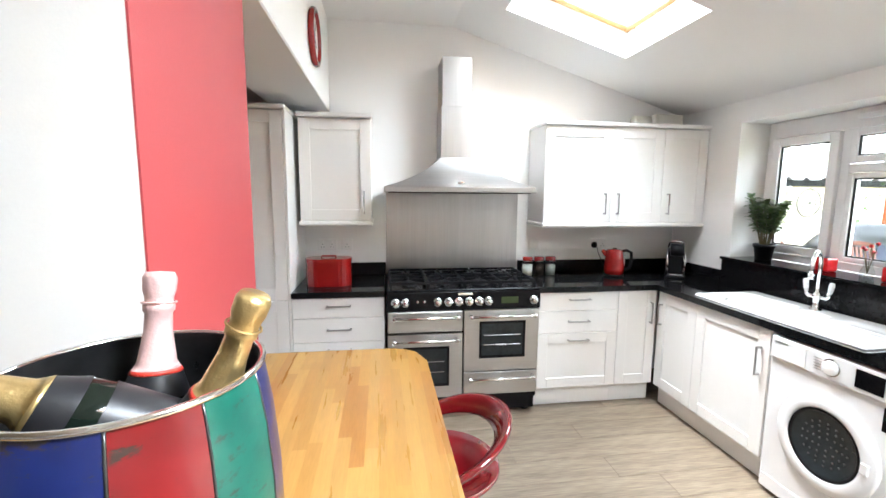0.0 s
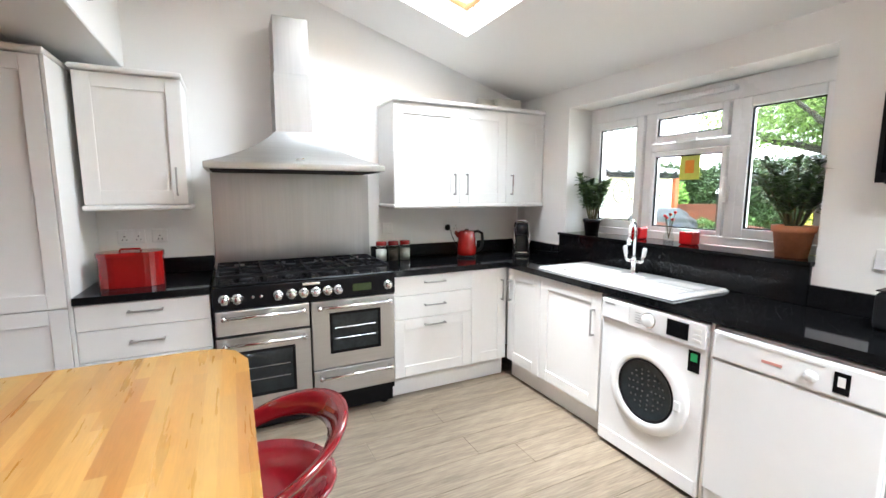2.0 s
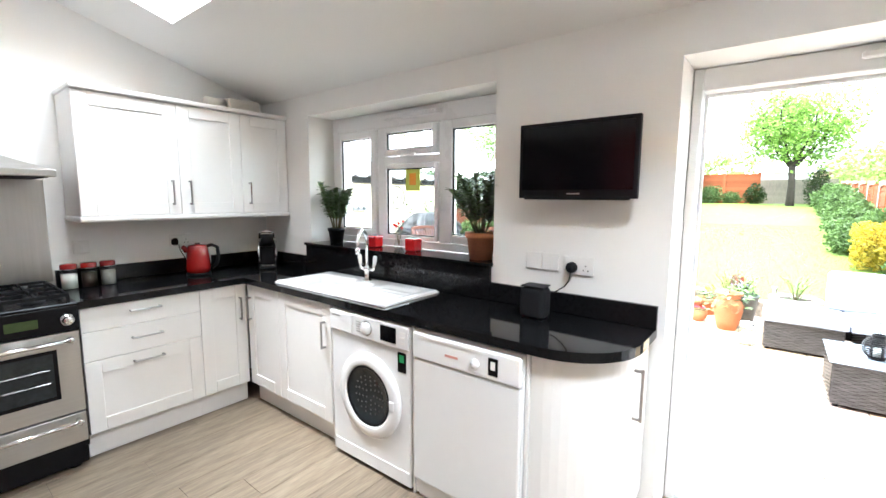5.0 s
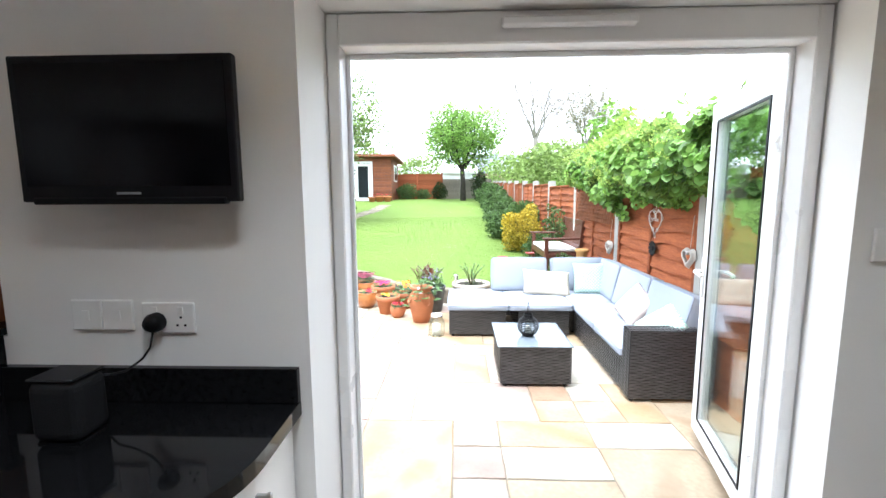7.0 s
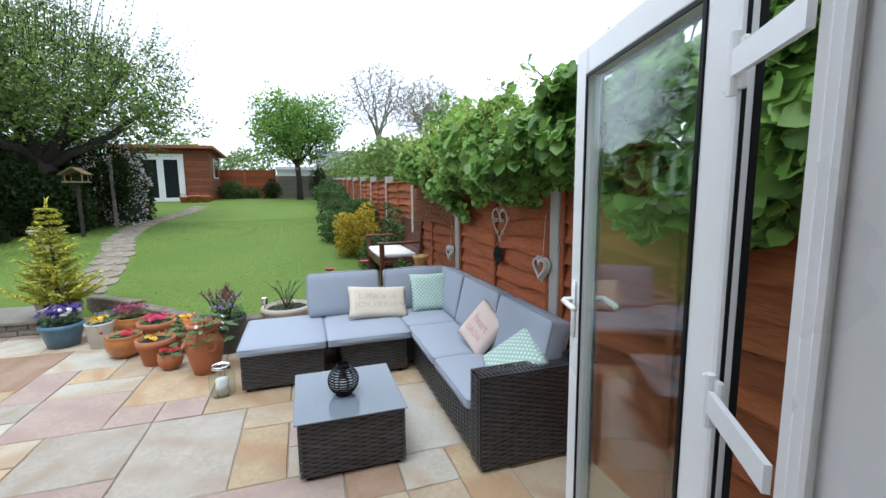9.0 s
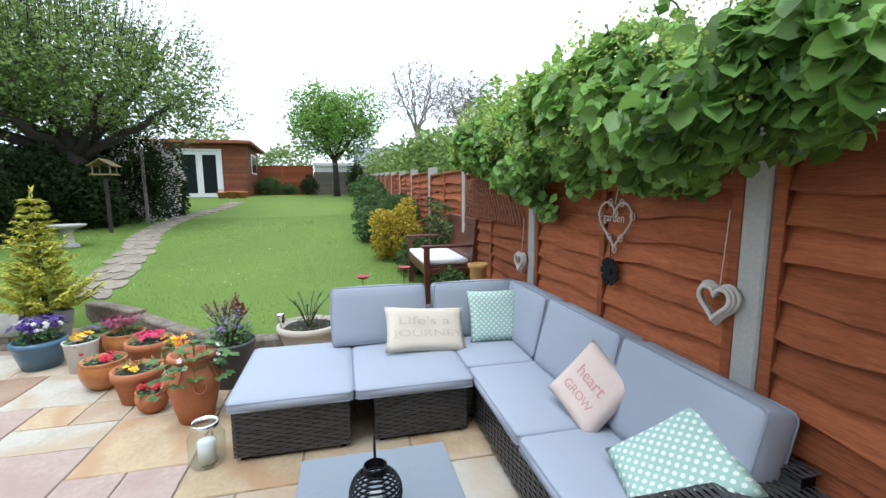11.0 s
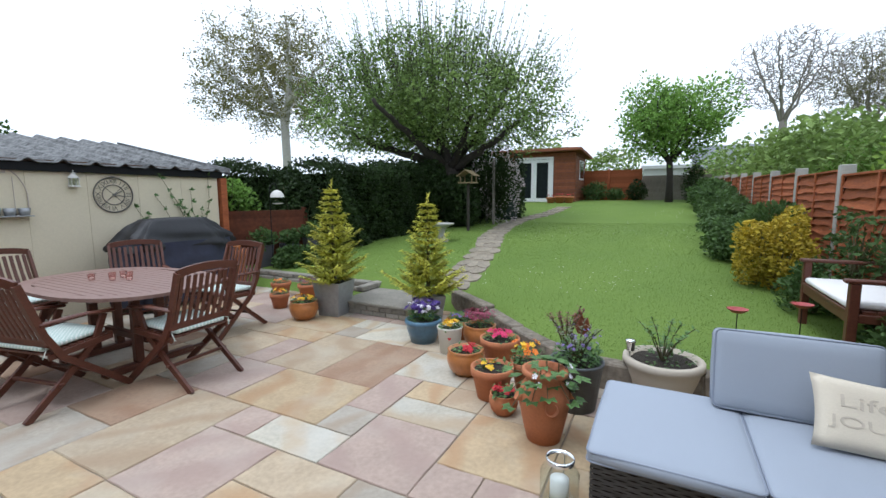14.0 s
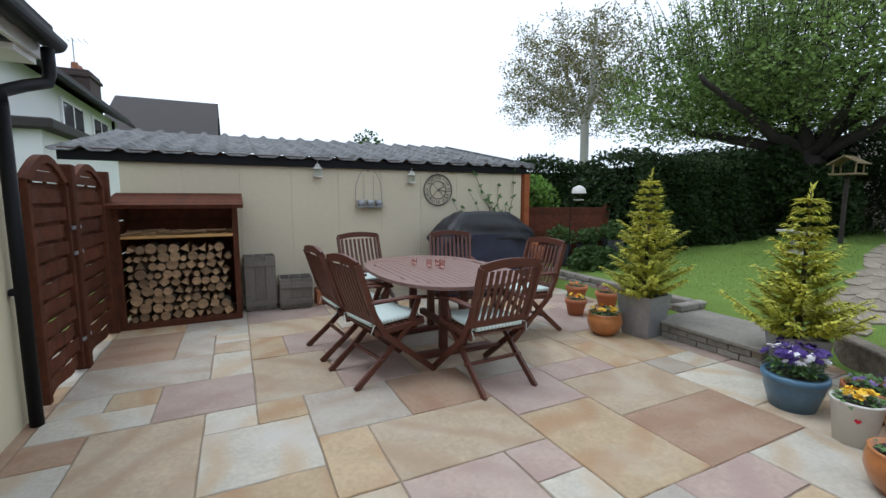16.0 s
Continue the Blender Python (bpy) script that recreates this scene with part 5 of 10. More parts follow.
def champagne(base, neck, foil, label, bands):
    """A bottle that leans in the bucket, from its base towards its cork."""
    m = look(base, neck).copy()
    base, neck = Vector(base), Vector(neck)
    q = (neck - base).to_track_quat("Z", "Y").to_matrix().to_4x4()
    q.translation = base
    t = new("champagne_bottle")
    t.matrix_basis = q
    tagged(t, label, "bottle", "champagne bottles")
    part("glass", lathe([(0, 0.01), (0.036, 0), (0.042, 0.01), (0.042, 0.13), (0.040, 0.155), (0.030, 0.185), (0.022, 0.20)], 24), BOTTLE, t, smooth=True)
    part("foil", lathe([(0.0225, 0.198), (0.031, 0.187), (0.0315, 0.1855), (0.0235, 0.199), (0.017, 0.24), (0.0165, 0.265), (0.019, 0.268), (0.019, 0.276), (0.0165, 0.279), (0.0175, 0.287), (0.020, 0.296), (0.0205, 0.312), (0.017, 0.320), (0, 0.321)], 22), foil, t, smooth=True)
    part("label", lathe([(0.0425, 0.05), (0.0428, 0.052), (0.0428, 0.13), (0.0425, 0.132)], 24), LABEL_BLACK, t, smooth=True)
    part("neck_label", lathe([(0.0408, 0.155), (0.0405, 0.157), (0.031, 0.1855), (0.0305, 0.187)], 24), LABEL_BLACK, t, smooth=True)
    part("band", lathe([(0.0313, 0.1858), (0.0318, 0.186), (0.0290, 0.1905), (0.0285, 0.191)], 24), LABEL_RED if bands else GOLD, t, smooth=True)
    part("wire_cap", tube(bmesh.new(), [(0.0205 * math.cos(a), 0.0205 * math.sin(a), 0.279) for a in [2 * math.pi * k / 16 for k in range(16)]], 0.0015, 5, closed=True), foil, t)


champagne((0.560, 1.245, 1.13), (0.567, 1.300, 1.445), PINK, "rose champagne bottle with pale pink foil in the bucket", True)
champagne((0.600, 1.200, 1.14), (0.720, 1.190, 1.435), GOLD, "champagne bottle with gold foil leaning in the bucket", True)
champagne((0.655, 1.215, 1.235), (0.405, 1.110, 1.400), GOLD, "champagne bottle with gold foil lying across the bucket", False)

# ---------- garden materials ----------
def sandstone(name, main, rust, pale):
    """Riven sandstone: swirling bands of three tints that run differently in each slab."""
    m = stuff_of(name, main, 0.78, vary=0.20, grain=34, patch=5, bump=0.6, per_piece=0.10, depth=0.006)
    n, l = m.node_tree.nodes, m.node_tree.links
    b = n["Principled BSDF"]
    hs = b.inputs["Base Color"].links[0].from_node
    old = hs.inputs["Color"].links[0].from_socket
    co, info, turn = n.new("ShaderNodeTexCoord"), n.new("ShaderNodeObjectInfo"), n.new("ShaderNodeVectorRotate")
    ang, off, wave = n.new("ShaderNodeMath"), n.new("ShaderNodeMath"), n.new("ShaderNodeTexWave")
    add = n.new("ShaderNodeVectorMath")
    ang.operation = off.operation = "MULTIPLY"
    ang.inputs[1].default_value, off.inputs[1].default_value = 6.283, 37.0
    l.new(info.outputs["Random"], ang.inputs[0])
    l.new(info.outputs["Random"], off.inputs[0])
    turn.rotation_type = "Z_AXIS"
    l.new(co.outputs["Object"], add.inputs[0])
    l.new(off.outputs[0], add.inputs[1])
    l.new(add.outputs[0], turn.inputs["Vector"])
    l.new(ang.outputs[0], turn.inputs["Angle"])
    l.new(turn.outputs[0], wave.inputs["Vector"])
    wave.inputs["Scale"].default_value, wave.inputs["Distortion"].default_value = 0.8, 11.0
    wave.inputs["Detail"].default_value, wave.inputs["Detail Scale"].default_value = 4.0, 0.8
    blot = n.new("ShaderNodeTexNoise")
    blot.inputs["Scale"].default_value, blot.inputs["Detail"].default_value = 2.2, 3.0
    l.new(turn.outputs[0], blot.inputs["Vector"])
    ends = []
    for src, lo, hi, colour in ((wave.outputs["Fac"], 0.5, 1.2, rust), (blot.outputs["Fac"], 0.50, 0.80, pale)):
        mr, mx = n.new("ShaderNodeMapRange"), n.new("ShaderNodeMix")
        mr.inputs["From Min"].default_value, mr.inputs["From Max"].default_value = lo, hi
        l.new(src, mr.inputs["Value"])
        mx.data_type = "RGBA"
        l.new(mr.outputs[0], mx.inputs["Factor"])
        l.new(old, mx.inputs["A"])
        mx.inputs["B"].default_value = (*colour, 1)
        old = mx.outputs["Result"]
    l.new(old, hs.inputs["Color"])
    return m


SLABS = [sandstone(f"sandstone_{n}", c, d, e) for n, c, d, e in (
    ("buff", (0.40, 0.315, 0.215), (0.33, 0.235, 0.15), (0.43, 0.37, 0.28)), ("pink", (0.365, 0.275, 0.225), (0.315, 0.225, 0.19), (0.40, 0.325, 0.275)), ("grey", (0.36, 0.315, 0.255), (0.32, 0.25, 0.18), (0.42, 0.385, 0.33)),
    ("gold", (0.42, 0.315, 0.19), (0.36, 0.215, 0.11), (0.46, 0.40, 0.30)), ("brown", (0.31, 0.205, 0.135), (0.26, 0.15, 0.09), (0.35, 0.26, 0.18)), ("pale", (0.46, 0.42, 0.34), (0.42, 0.31, 0.19), (0.50, 0.48, 0.43)))]
FENCE = stuff_of("red_cedar_stained_board", (0.37, 0.118, 0.046), 0.8, vary=0.25, grain=16, patch=3, bump=0.5, second=(0.17, 0.048, 0.02), stretch=(1.2, 12, 12), per_piece=0.26, depth=0.004, spec=0.2)
CONCRETE = stuff_of("weathered_concrete", (0.36, 0.35, 0.32), 0.9, vary=0.14, grain=60, patch=4, bump=0.6)
STONE = stuff_of("grey_walling_stone", (0.24, 0.22, 0.185), 0.9, vary=0.25, grain=30, patch=6, bump=0.7, per_piece=0.15)
WEATHERED = stuff_of("weathered_grey_wood", (0.17, 0.15, 0.125), 0.9, vary=0.3, grain=20, patch=4, bump=0.6, stretch=(12, 12, 1.2), per_piece=0.12)
ROPE_BROWN = stuff_of("woven_brown_rattan", (0.090, 0.088, 0.090), 0.36, vary=0.45, grain=14, patch=9, bump=0.3, second=(0.014, 0.013, 0.014), stretch=(1, 1, 7))
# near-black colour for the shade between the strands
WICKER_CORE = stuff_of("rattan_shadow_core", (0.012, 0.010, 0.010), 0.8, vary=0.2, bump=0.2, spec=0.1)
CUSHION = stuff_of("grey_blue_polyester", (0.315, 0.345, 0.40), 0.85, vary=0.04, grain=300, patch=3, bump=0.2, depth=0.002)
PIPING = stuff_of("grey_piping", (0.235, 0.26, 0.315), 0.85, vary=0.05, grain=200, bump=0.2)
CANVAS = stuff_of("cream_canvas", (0.62, 0.55, 0.44), 0.9, vary=0.06, grain=160, patch=6, bump=0.3, depth=0.002)
PRINT = stuff_of("faded_brown_print", (0.52, 0.455, 0.37), 0.9, bump=0)
PRINT_RED = stuff_of("faded_red_print", (0.54, 0.30, 0.27), 0.9, bump=0)
PINK_CANVAS = stuff_of("pale_pink_canvas", (0.62, 0.50, 0.44), 0.9, vary=0.06, grain=160, patch=6, bump=0.3, depth=0.002)
MAROON = stuff_of("oiled_hardwood", (0.118, 0.036, 0.019), 0.45, vary=0.25, grain=20, patch=5, bump=0.15, second=(0.066, 0.020, 0.011), stretch=(2, 2, 8))
MESH_IRON = stuff_of("rusty_white_wire", (0.42, 0.36, 0.31), 0.7, vary=0.2, grain=60, bump=0.3)
ZINC = stuff_of("galvanised_zinc", (0.34, 0.35, 0.36), 0.45, metal=0.55, vary=0.15, grain=20, patch=5, bump=0.1)


def dotted(name, base, dot, scale):
    """Cloth with rows of round dots."""
    m = stuff_of(name, base, 0.9, vary=0.05, grain=200, bump=0.25, depth=0.002)
    n, l = m.node_tree.nodes, m.node_tree.links
    b = n["Principled BSDF"]
    old = b.inputs["Base Color"].links[0].from_socket
    co, mp, vo, mr, mx = n.new("ShaderNodeTexCoord"), n.new("ShaderNodeMapping"), n.new("ShaderNodeTexVoronoi"), n.new("ShaderNodeMapRange"), n.new("ShaderNodeMix")
    mp.inputs["Scale"].default_value = (scale, scale, 0.001)
    mp.inputs["Rotation"].default_value = (0, 0, radians(45))
    vo.voronoi_dimensions = "2D"
    vo.inputs["Randomness"].default_value = 0.0
    vo.inputs["Scale"].default_value = 1.0
    mr.inputs["From Min"].default_value, mr.inputs["From Max"].default_value = 0.27, 0.30
    mx.data_type = "RGBA"
    mx.inputs["A"].default_value = (*dot, 1)
    l.new(co.outputs["Object"], mp.inputs["Vector"])
    l.new(mp.outputs[0], vo.inputs["Vector"])
    l.new(vo.outputs["Distance"], mr.inputs["Value"])
    l.new(mr.outputs[0], mx.inputs["Factor"])
    l.new(old, mx.inputs["B"])
    l.new(mx.outputs["Result"], b.inputs["Base Color"])
    return m


MINT = dotted("mint_spotted_cotton", (0.33, 0.48, 0.41), (0.66, 0.70, 0.64), 38.0)
SEATPAD = dotted("pale_spotted_seat_pad", (0.48, 0.58, 0.53), (0.72, 0.74, 0.70), 45.0)

# ---------- fence along the garden ----------
FY0 = -1.40
DARKWOOD = stuff_of("dark_stained_timber", (0.075, 0.040, 0.024), 0.7, vary=0.3, grain=20, patch=4, bump=0.4, stretch=(10, 10, 1.5))
GATEWOOD = stuff_of("dark_red_brown_gate_stain", (0.125, 0.041, 0.019), 0.8, vary=0.3, grain=16, patch=4, bump=0.5, second=(0.058, 0.021, 0.012), per_piece=0.22, spec=0.2)

TRELLIS = stuff_of("stained_trellis_lath", (0.20, 0.070, 0.030), 0.8, vary=0.3, grain=20, patch=4, bump=0.4)


def fence():
    t = thing("fence", (0, 0, 0), 0, "red-brown waney edge panel fence with concrete posts", "fence", kind="structure")
    posts = [3.86, 5.69, 7.49, 9.38, 11.43, 13.3, 15.1, 16.95, 18.8, 20.6, 22.4, 24.2, 26.0]
    rng = random.Random(4)
    for i, x in enumerate(posts):
        zb = lawn_z(x, FY0) if x > 8.4 else PATIO
        top = zb + 1.72 if x < 8 else 1.68 + 0.032 * (x - 9.4)
        bm = boxes(((x - 0.05, FY0 - 0.09, zb - 0.1), (x + 0.05, FY0 + 0.050, top)), bevel=0.008)
        part("post", bm, CONCRETE, t)
    for i, (a, b) in enumerate(zip(posts, posts[1:])):
        a, b = a + 0.052, b - 0.052
        xm = (a + b) / 2
        zb = lawn_z(xm, FY0) if xm > 8.4 else PATIO
        low, high = zb + 0.02, (zb + 1.60 if xm < 8 else 1.57 + 0.032 * (xm - 9.4))
        rows = 13
        step = (high - low) / rows
        near = a < 12
        heap = None if near else bmesh.new()
        for k in range(rows):
            z = low + k * step
            bm = bmesh.new() if near else heap
            cols = 14 if near else 4
            jit = rng.uniform(0, 10)
            g = []
            for c in range(cols + 1):
                x = a + (b - a) * c / cols
                wav = 0.012 * math.sin(x * 5.2 + jit) + 0.007 * math.sin(x * 13 + 2 * jit)
                lo, hi = z - 0.025 + wav, z + step + 0.005
                y = FY0
                g.append([bm.verts.new(p) for p in ((x, y + 0.036, lo), (x, y - 0.008, hi), (x, y - 0.018, hi), (x, y + 0.020, lo))])
            for p, q in zip(g, g[1:]):
                for j in range(4):
                    bm.faces.new((p[j], q[j], q[(j + 1) % 4], p[(j + 1) % 4]))
            bm.faces.new(g[0])
            bm.faces.new(g[-1][::-1])
            if near:
                part("board", bm, FENCE, t)
        if not near:
            tagged(part("boards", heap, FENCE, t), kind="stuff")
        bm = bmesh.new()
        for x in (a + 0.025, xm, b - 0.025):
            box(bm, (x - 0.022, FY0 + 0.020, low), (x + 0.022, FY0 + 0.042, high + 0.02), 0.003)
        box(bm, (a, FY0 - 0.02, high + 0.005), (b, FY0 + 0.036, high + 0.03), 0.003)
        part("batten", bm, FENCE, t)
    # trellis on the panel beyond the seat
    z0, z1 = 1.10, 1.50
    for s in (-1, 1):
        bm = bmesh.new()
        for k in range(26):
            xa = 7.58 + k * 0.072
            xb = xa + s * 0.26
            if not 7.56 < xb < 9.31 or xa > 9.31:
                continue
            beam(bm, (xa, FY0 + 0.048 + 0.005 * s, z0), (xb, FY0 + 0.048 + 0.005 * s, z1), 0.022, 0.007, (0, 1, 0))
        tagged(part("trellis", bm, TRELLIS, t, "red-brown diamond trellis laths"), kind="stuff")


fence()


# ---------- garage along the other side ----------
GYW = 7.13
ROOF = stuff_of("lichened_cement_sheet", (0.29, 0.29, 0.285), 0.95, vary=0.5, grain=26, patch=7, bump=0.8, second=(0.030, 0.030, 0.031), spec=0.05, depth=0.008)
CREAM = stuff_of("cream_painted_panel", (0.60, 0.53, 0.385), 0.75, vary=0.06, grain=50, patch=1.3, bump=0.15, per_piece=0.03)


def garage():
    t = thing("garage", (0, 0, 0), 0, "cream concrete panel garage with a corrugated cement roof", "garage")
    part("core", boxes(((4.16, GYW + 0.04, -0.2), (9.70, GYW + 3.2, 1.80))), CREAM, t)
    x = 4.14
    while x < 9.66:
        w = min(0.615, 9.72 - x)
        part("wall_panel", boxes(((x + 0.0008, GYW, -0.15), (x + w + 0.0012, GYW + 0.045, 1.795)), bevel=0.0025), CREAM, t)
        x += 0.617
    part("fascia", boxes(((3.62, GYW - 0.06, 1.735), (9.76, GYW - 0.03, 1.842)), bevel=0.004), BLACK_PL, t)
    part("eaves_filler", boxes(((3.62, GYW - 0.025, 1.80), (9.74, GYW + 0.10, 1.875))), DARKWOOD, t)
    # corrugated sheets, each with its own waves
    x = 3.55
    k = 0
    while x < 9.75:
        x2 = min(x + 1.06, 9.82)
        bm = bmesh.new()
        cols, rows = 96, 3
        g = []
        for c in range(cols + 1):
            xx = x + (x2 - x) * c / cols
            wave = 0.058 * abs(math.cos((xx - 3.5) * math.pi / 0.34)) ** 7 - 0.006 * math.cos((xx - 3.5) * 2 * math.pi / 0.34)
            col = []
            for r in range(rows + 1):
                u = r / rows
                col.append((xx, GYW - 0.12 + 3.4 * u, 1.835 + 0.66 * u + wave + 0.006 * (k % 2)))
            g.append([bm.verts.new(p) for p in col] + [bm.verts.new((p[0], p[1], p[2] - 0.012)) for p in col])
        for p, q in zip(g, g[1:]):
            for r in range(rows):
                bm.faces.new((p[r], q[r], q[r + 1], p[r + 1]))
                bm.faces.new((p[rows + 1 + r + 1], q[rows + 1 + r + 1], q[rows + 1 + r], p[rows + 1 + r]))
            bm.faces.new((q[0], p[0], p[rows + 1], q[rows + 1]))
        part("roof_sheet", bm, ROOF, t, smooth=True)
        x += 1.0
        k += 1
    part("corner_post", boxes(((9.72, GYW - 0.06, -0.1), (9.83, GYW + 0.06, 1.74)), bevel=0.006), FENCE, t, "red-brown corner post")
    part("verge", beam(bmesh.new(), (9.84, GYW - 0.12, 1.85), (9.84, GYW + 3.2, 2.49), 0.05, 0.10), ROOF, t)


garage()


# ---------- wicker ----------
def wicker(bm, x0, x1, z0, z1, m, pitch=0.013, col=0.050):
    """Flat woven strands over a face in local x and z: strands pass in front of and behind the uprights in turn."""
    rows = max(2, int((z1 - z0) / pitch))
    cols = max(2, int((x1 - x0) / col))
    for r in range(rows):
        za = z0 + (z1 - z0) * r / rows
        zb = za + (z1 - z0) / rows * 0.88
        pts = []
        for c in range(cols * 2 + 1):
            x = x0 + (x1 - x0) * c / (cols * 2)
            y = -0.004 if (c + 2 * (r % 2)) % 4 == 1 else (0.003 if (c + 2 * (r % 2)) % 4 == 3 else 0.0)
            pts.append([bm.verts.new(m @ Vector((x, y - 0.003, zb))), bm.verts.new(m @ Vector((x, y - 0.003, za)))])
        for p, q in zip(pts, pts[1:]):
            bm.faces.new((p[0], p[1], q[1], q[0]))


def wicker_block(parent, name, a, b, faces="fblr", top=True):
    """A wicker box: woven faces round a near-black core that paints the shade behind them."""
    lo, hi = Vector([min(p) for p in zip(a, b)]), Vector([max(p) for p in zip(a, b)])
    e = 0.010
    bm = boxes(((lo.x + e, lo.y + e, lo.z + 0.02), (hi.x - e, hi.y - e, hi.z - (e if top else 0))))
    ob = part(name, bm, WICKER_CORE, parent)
    bm = bmesh.new()
    if "w" in faces:
        wicker(bm, -hi.y + 0, -lo.y, lo.z + 0.02, hi.z, Matrix.Translation((lo.x, 0, 0)) @ pose(0, 0, 0, 0, 0, -90))
    if "e" in faces:
        wicker(bm, lo.y, hi.y, lo.z + 0.02, hi.z, Matrix.Translation((hi.x, 0, 0)) @ pose(0, 0, 0, 0, 0, 90))
    if "s" in faces:
        wicker(bm, lo.x, hi.x, lo.z + 0.02, hi.z, Matrix.Translation((0, lo.y, 0)))
    if "n" in faces:
        wicker(bm, -hi.x, -lo.x, lo.z + 0.02, hi.z, Matrix.Translation((0, hi.y, 0)) @ pose(0, 0, 0, 0, 0, 180))
    if top:
        wicker(bm, lo.x, hi.x, lo.y, hi.y, Matrix.Translation((0, 0, hi.z)) @ pose(0, 0, 0, -90, 0, 0))
    tagged(part("weave", bm, ROPE_BROWN, ob, "flat woven rattan strands"), kind="stuff")
    for x in (lo.x + 0.04, hi.x - 0.04):
        for y in (lo.y + 0.04, hi.y - 0.04):
            part("foot", bar(bmesh.new(), (x, y, PATIO), (x, y, lo.z + 0.03), 0.018, n=8), BLACK_PL, parent)
    return ob


def piped(parent, name, a, b, m=None, puff=0.012, soft=0.025, mat=None):
    """A box cushion with piped edges."""
    c = part(name, cushion(bmesh.new(), a, b, puff, soft, m, 7), mat or CUSHION, parent, smooth=True)
    lo, hi = Vector([min(p) for p in zip(a, b)]), Vector([max(p) for p in zip(a, b)])
    size = hi - lo
    k = min(range(3), key=lambda i: size[i])
    o = [i for i in range(3) if i != k]
    bm = bmesh.new()
    for lev in (lo[k] + 0.012, hi[k] - 0.012):
        pts = []
        r = 0.03
        for cx, cy, s in ((hi[o[0]] - r, hi[o[1]] - r, 0), (lo[o[0]] + r, hi[o[1]] - r, 90), (lo[o[0]] + r, lo[o[1]] + r, 180), (hi[o[0]] - r, lo[o[1]] + r, 270)):
            for d in (0, 30, 60, 90):
                v = [0, 0, 0]
                v[k] = lev
                v[o[0]], v[o[1]] = cx + r * math.cos(radians(s + d)), cy + r * math.sin(radians(s + d))
                pts.append((m or Matrix()) @ Vector(v))
        tube(bm, pts, 0.005, 5, closed=True)
    part("piping", bm, PIPING, c)
    return c


def corner_sofa():
    g = "garden sofa set"
    zc = 0.225                    # top of the wicker seat boxes
    zs = 0.295                    # top of the seat cushions
    # stool, end seat, corner, long seat: each stands on its own
    t = thing("sofa_stool", (0, 0, 0), 0, "dark brown rattan footstool with grey cushion", "footstool", g)
    wicker_block(t, "base", (6.84, 0.03, PATIO + 0.01), (7.58, 0.645, zc), "wns")
    piped(t, "seat_cushion", (6.79, 0.005, zc + 0.002), (7.62, 0.66, zs))
    t = thing("sofa_end_seat", (0, 0, 0), 0, "dark brown rattan armless seat with grey cushions", "sofa", g)
    wicker_block(t, "base", (6.85, -0.66, PATIO + 0.01), (7.62, -0.11, zc), "wns")
    wicker_block(t, "back", (7.60, -0.66, PATIO + 0.01), (7.70, 0.02, 0.50), "wen")
    piped(t, "seat_cushion", (6.79, -0.69, zc + 0.002), (7.62, -0.005, zs))
    tilt = Matrix.Translation((7.47, -0.27, zs + 0.015)) @ pose(0, 0, 0, 0, 14, 0)
    piped(t, "back_cushion", (-0.02, -0.27, 0), (0.13, 0.40, 0.40), tilt)
    t = thing("sofa_corner", (0, 0, 0), 0, "dark brown rattan corner seat with grey cushions", "sofa", g)
    wicker_block(t, "base", (6.98, -1.30, PATIO + 0.01), (7.62, -0.70, zc), "w")
    wicker_block(t, "back", (7.62, -1.34, PATIO + 0.01), (7.70, -0.68, 0.50), "wen")
    piped(t, "seat_cushion", (6.955, -1.27, zc + 0.002), (7.62, -0.70, zs))
    piped(t, "back_cushion", (-0.02, -0.36, 0), (0.13, 0.27, 0.40), Matrix.Translation((7.47, -0.88, zs + 0.012)) @ pose(0, 0, 0, 0, 12, 0))
    piped(t, "back_cushion", (-0.30, -0.13, 0), (0.30, 0.02, 0.40), Matrix.Translation((7.24, -1.14, zs + 0.012)) @ pose(0, 0, 0, 12, 0, 0))
    t = thing("sofa_long_seat", (0, 0, 0), 0, "dark brown rattan two seat sofa with grey cushions", "sofa", g)
    wicker_block(t, "base", (5.46, -1.30, PATIO + 0.01), (6.93, -0.735, zc), "nw")
    wicker_block(t, "back", (5.40, -1.36, PATIO + 0.01), (6.95, -1.28, 0.52), "n")
    wicker_block(t, "arm", (5.36, -1.345, PATIO + 0.01), (5.50, -0.72, 0.475), "wne")
    piped(t, "seat_cushion", (6.17, -1.28, zc + 0.002), (6.945, -0.70, zs))
    piped(t, "seat_cushion", (5.505, -1.28, zc + 0.002), (6.165, -0.70, zs))
    for x0, x1 in ((6.19, 6.90), (5.47, 6.17)):
        piped(t, "back_cushion", (-(x1 - x0) / 2, -0.13, 0), ((x1 - x0) / 2, 0.02, 0.41), Matrix.Translation(((x0 + x1) / 2, -1.13, zs + 0.012)) @ pose(0, 0, 0, 14, 0, 0))


corner_sofa()


def pillow_height(u, v):
    return 0.044 * max(0, (1 - u ** 6) * (1 - v ** 6)) ** 0.55 + 0.005 * math.sin(5 * u + 3 * v) * (1 - u * u) * (1 - v * v)


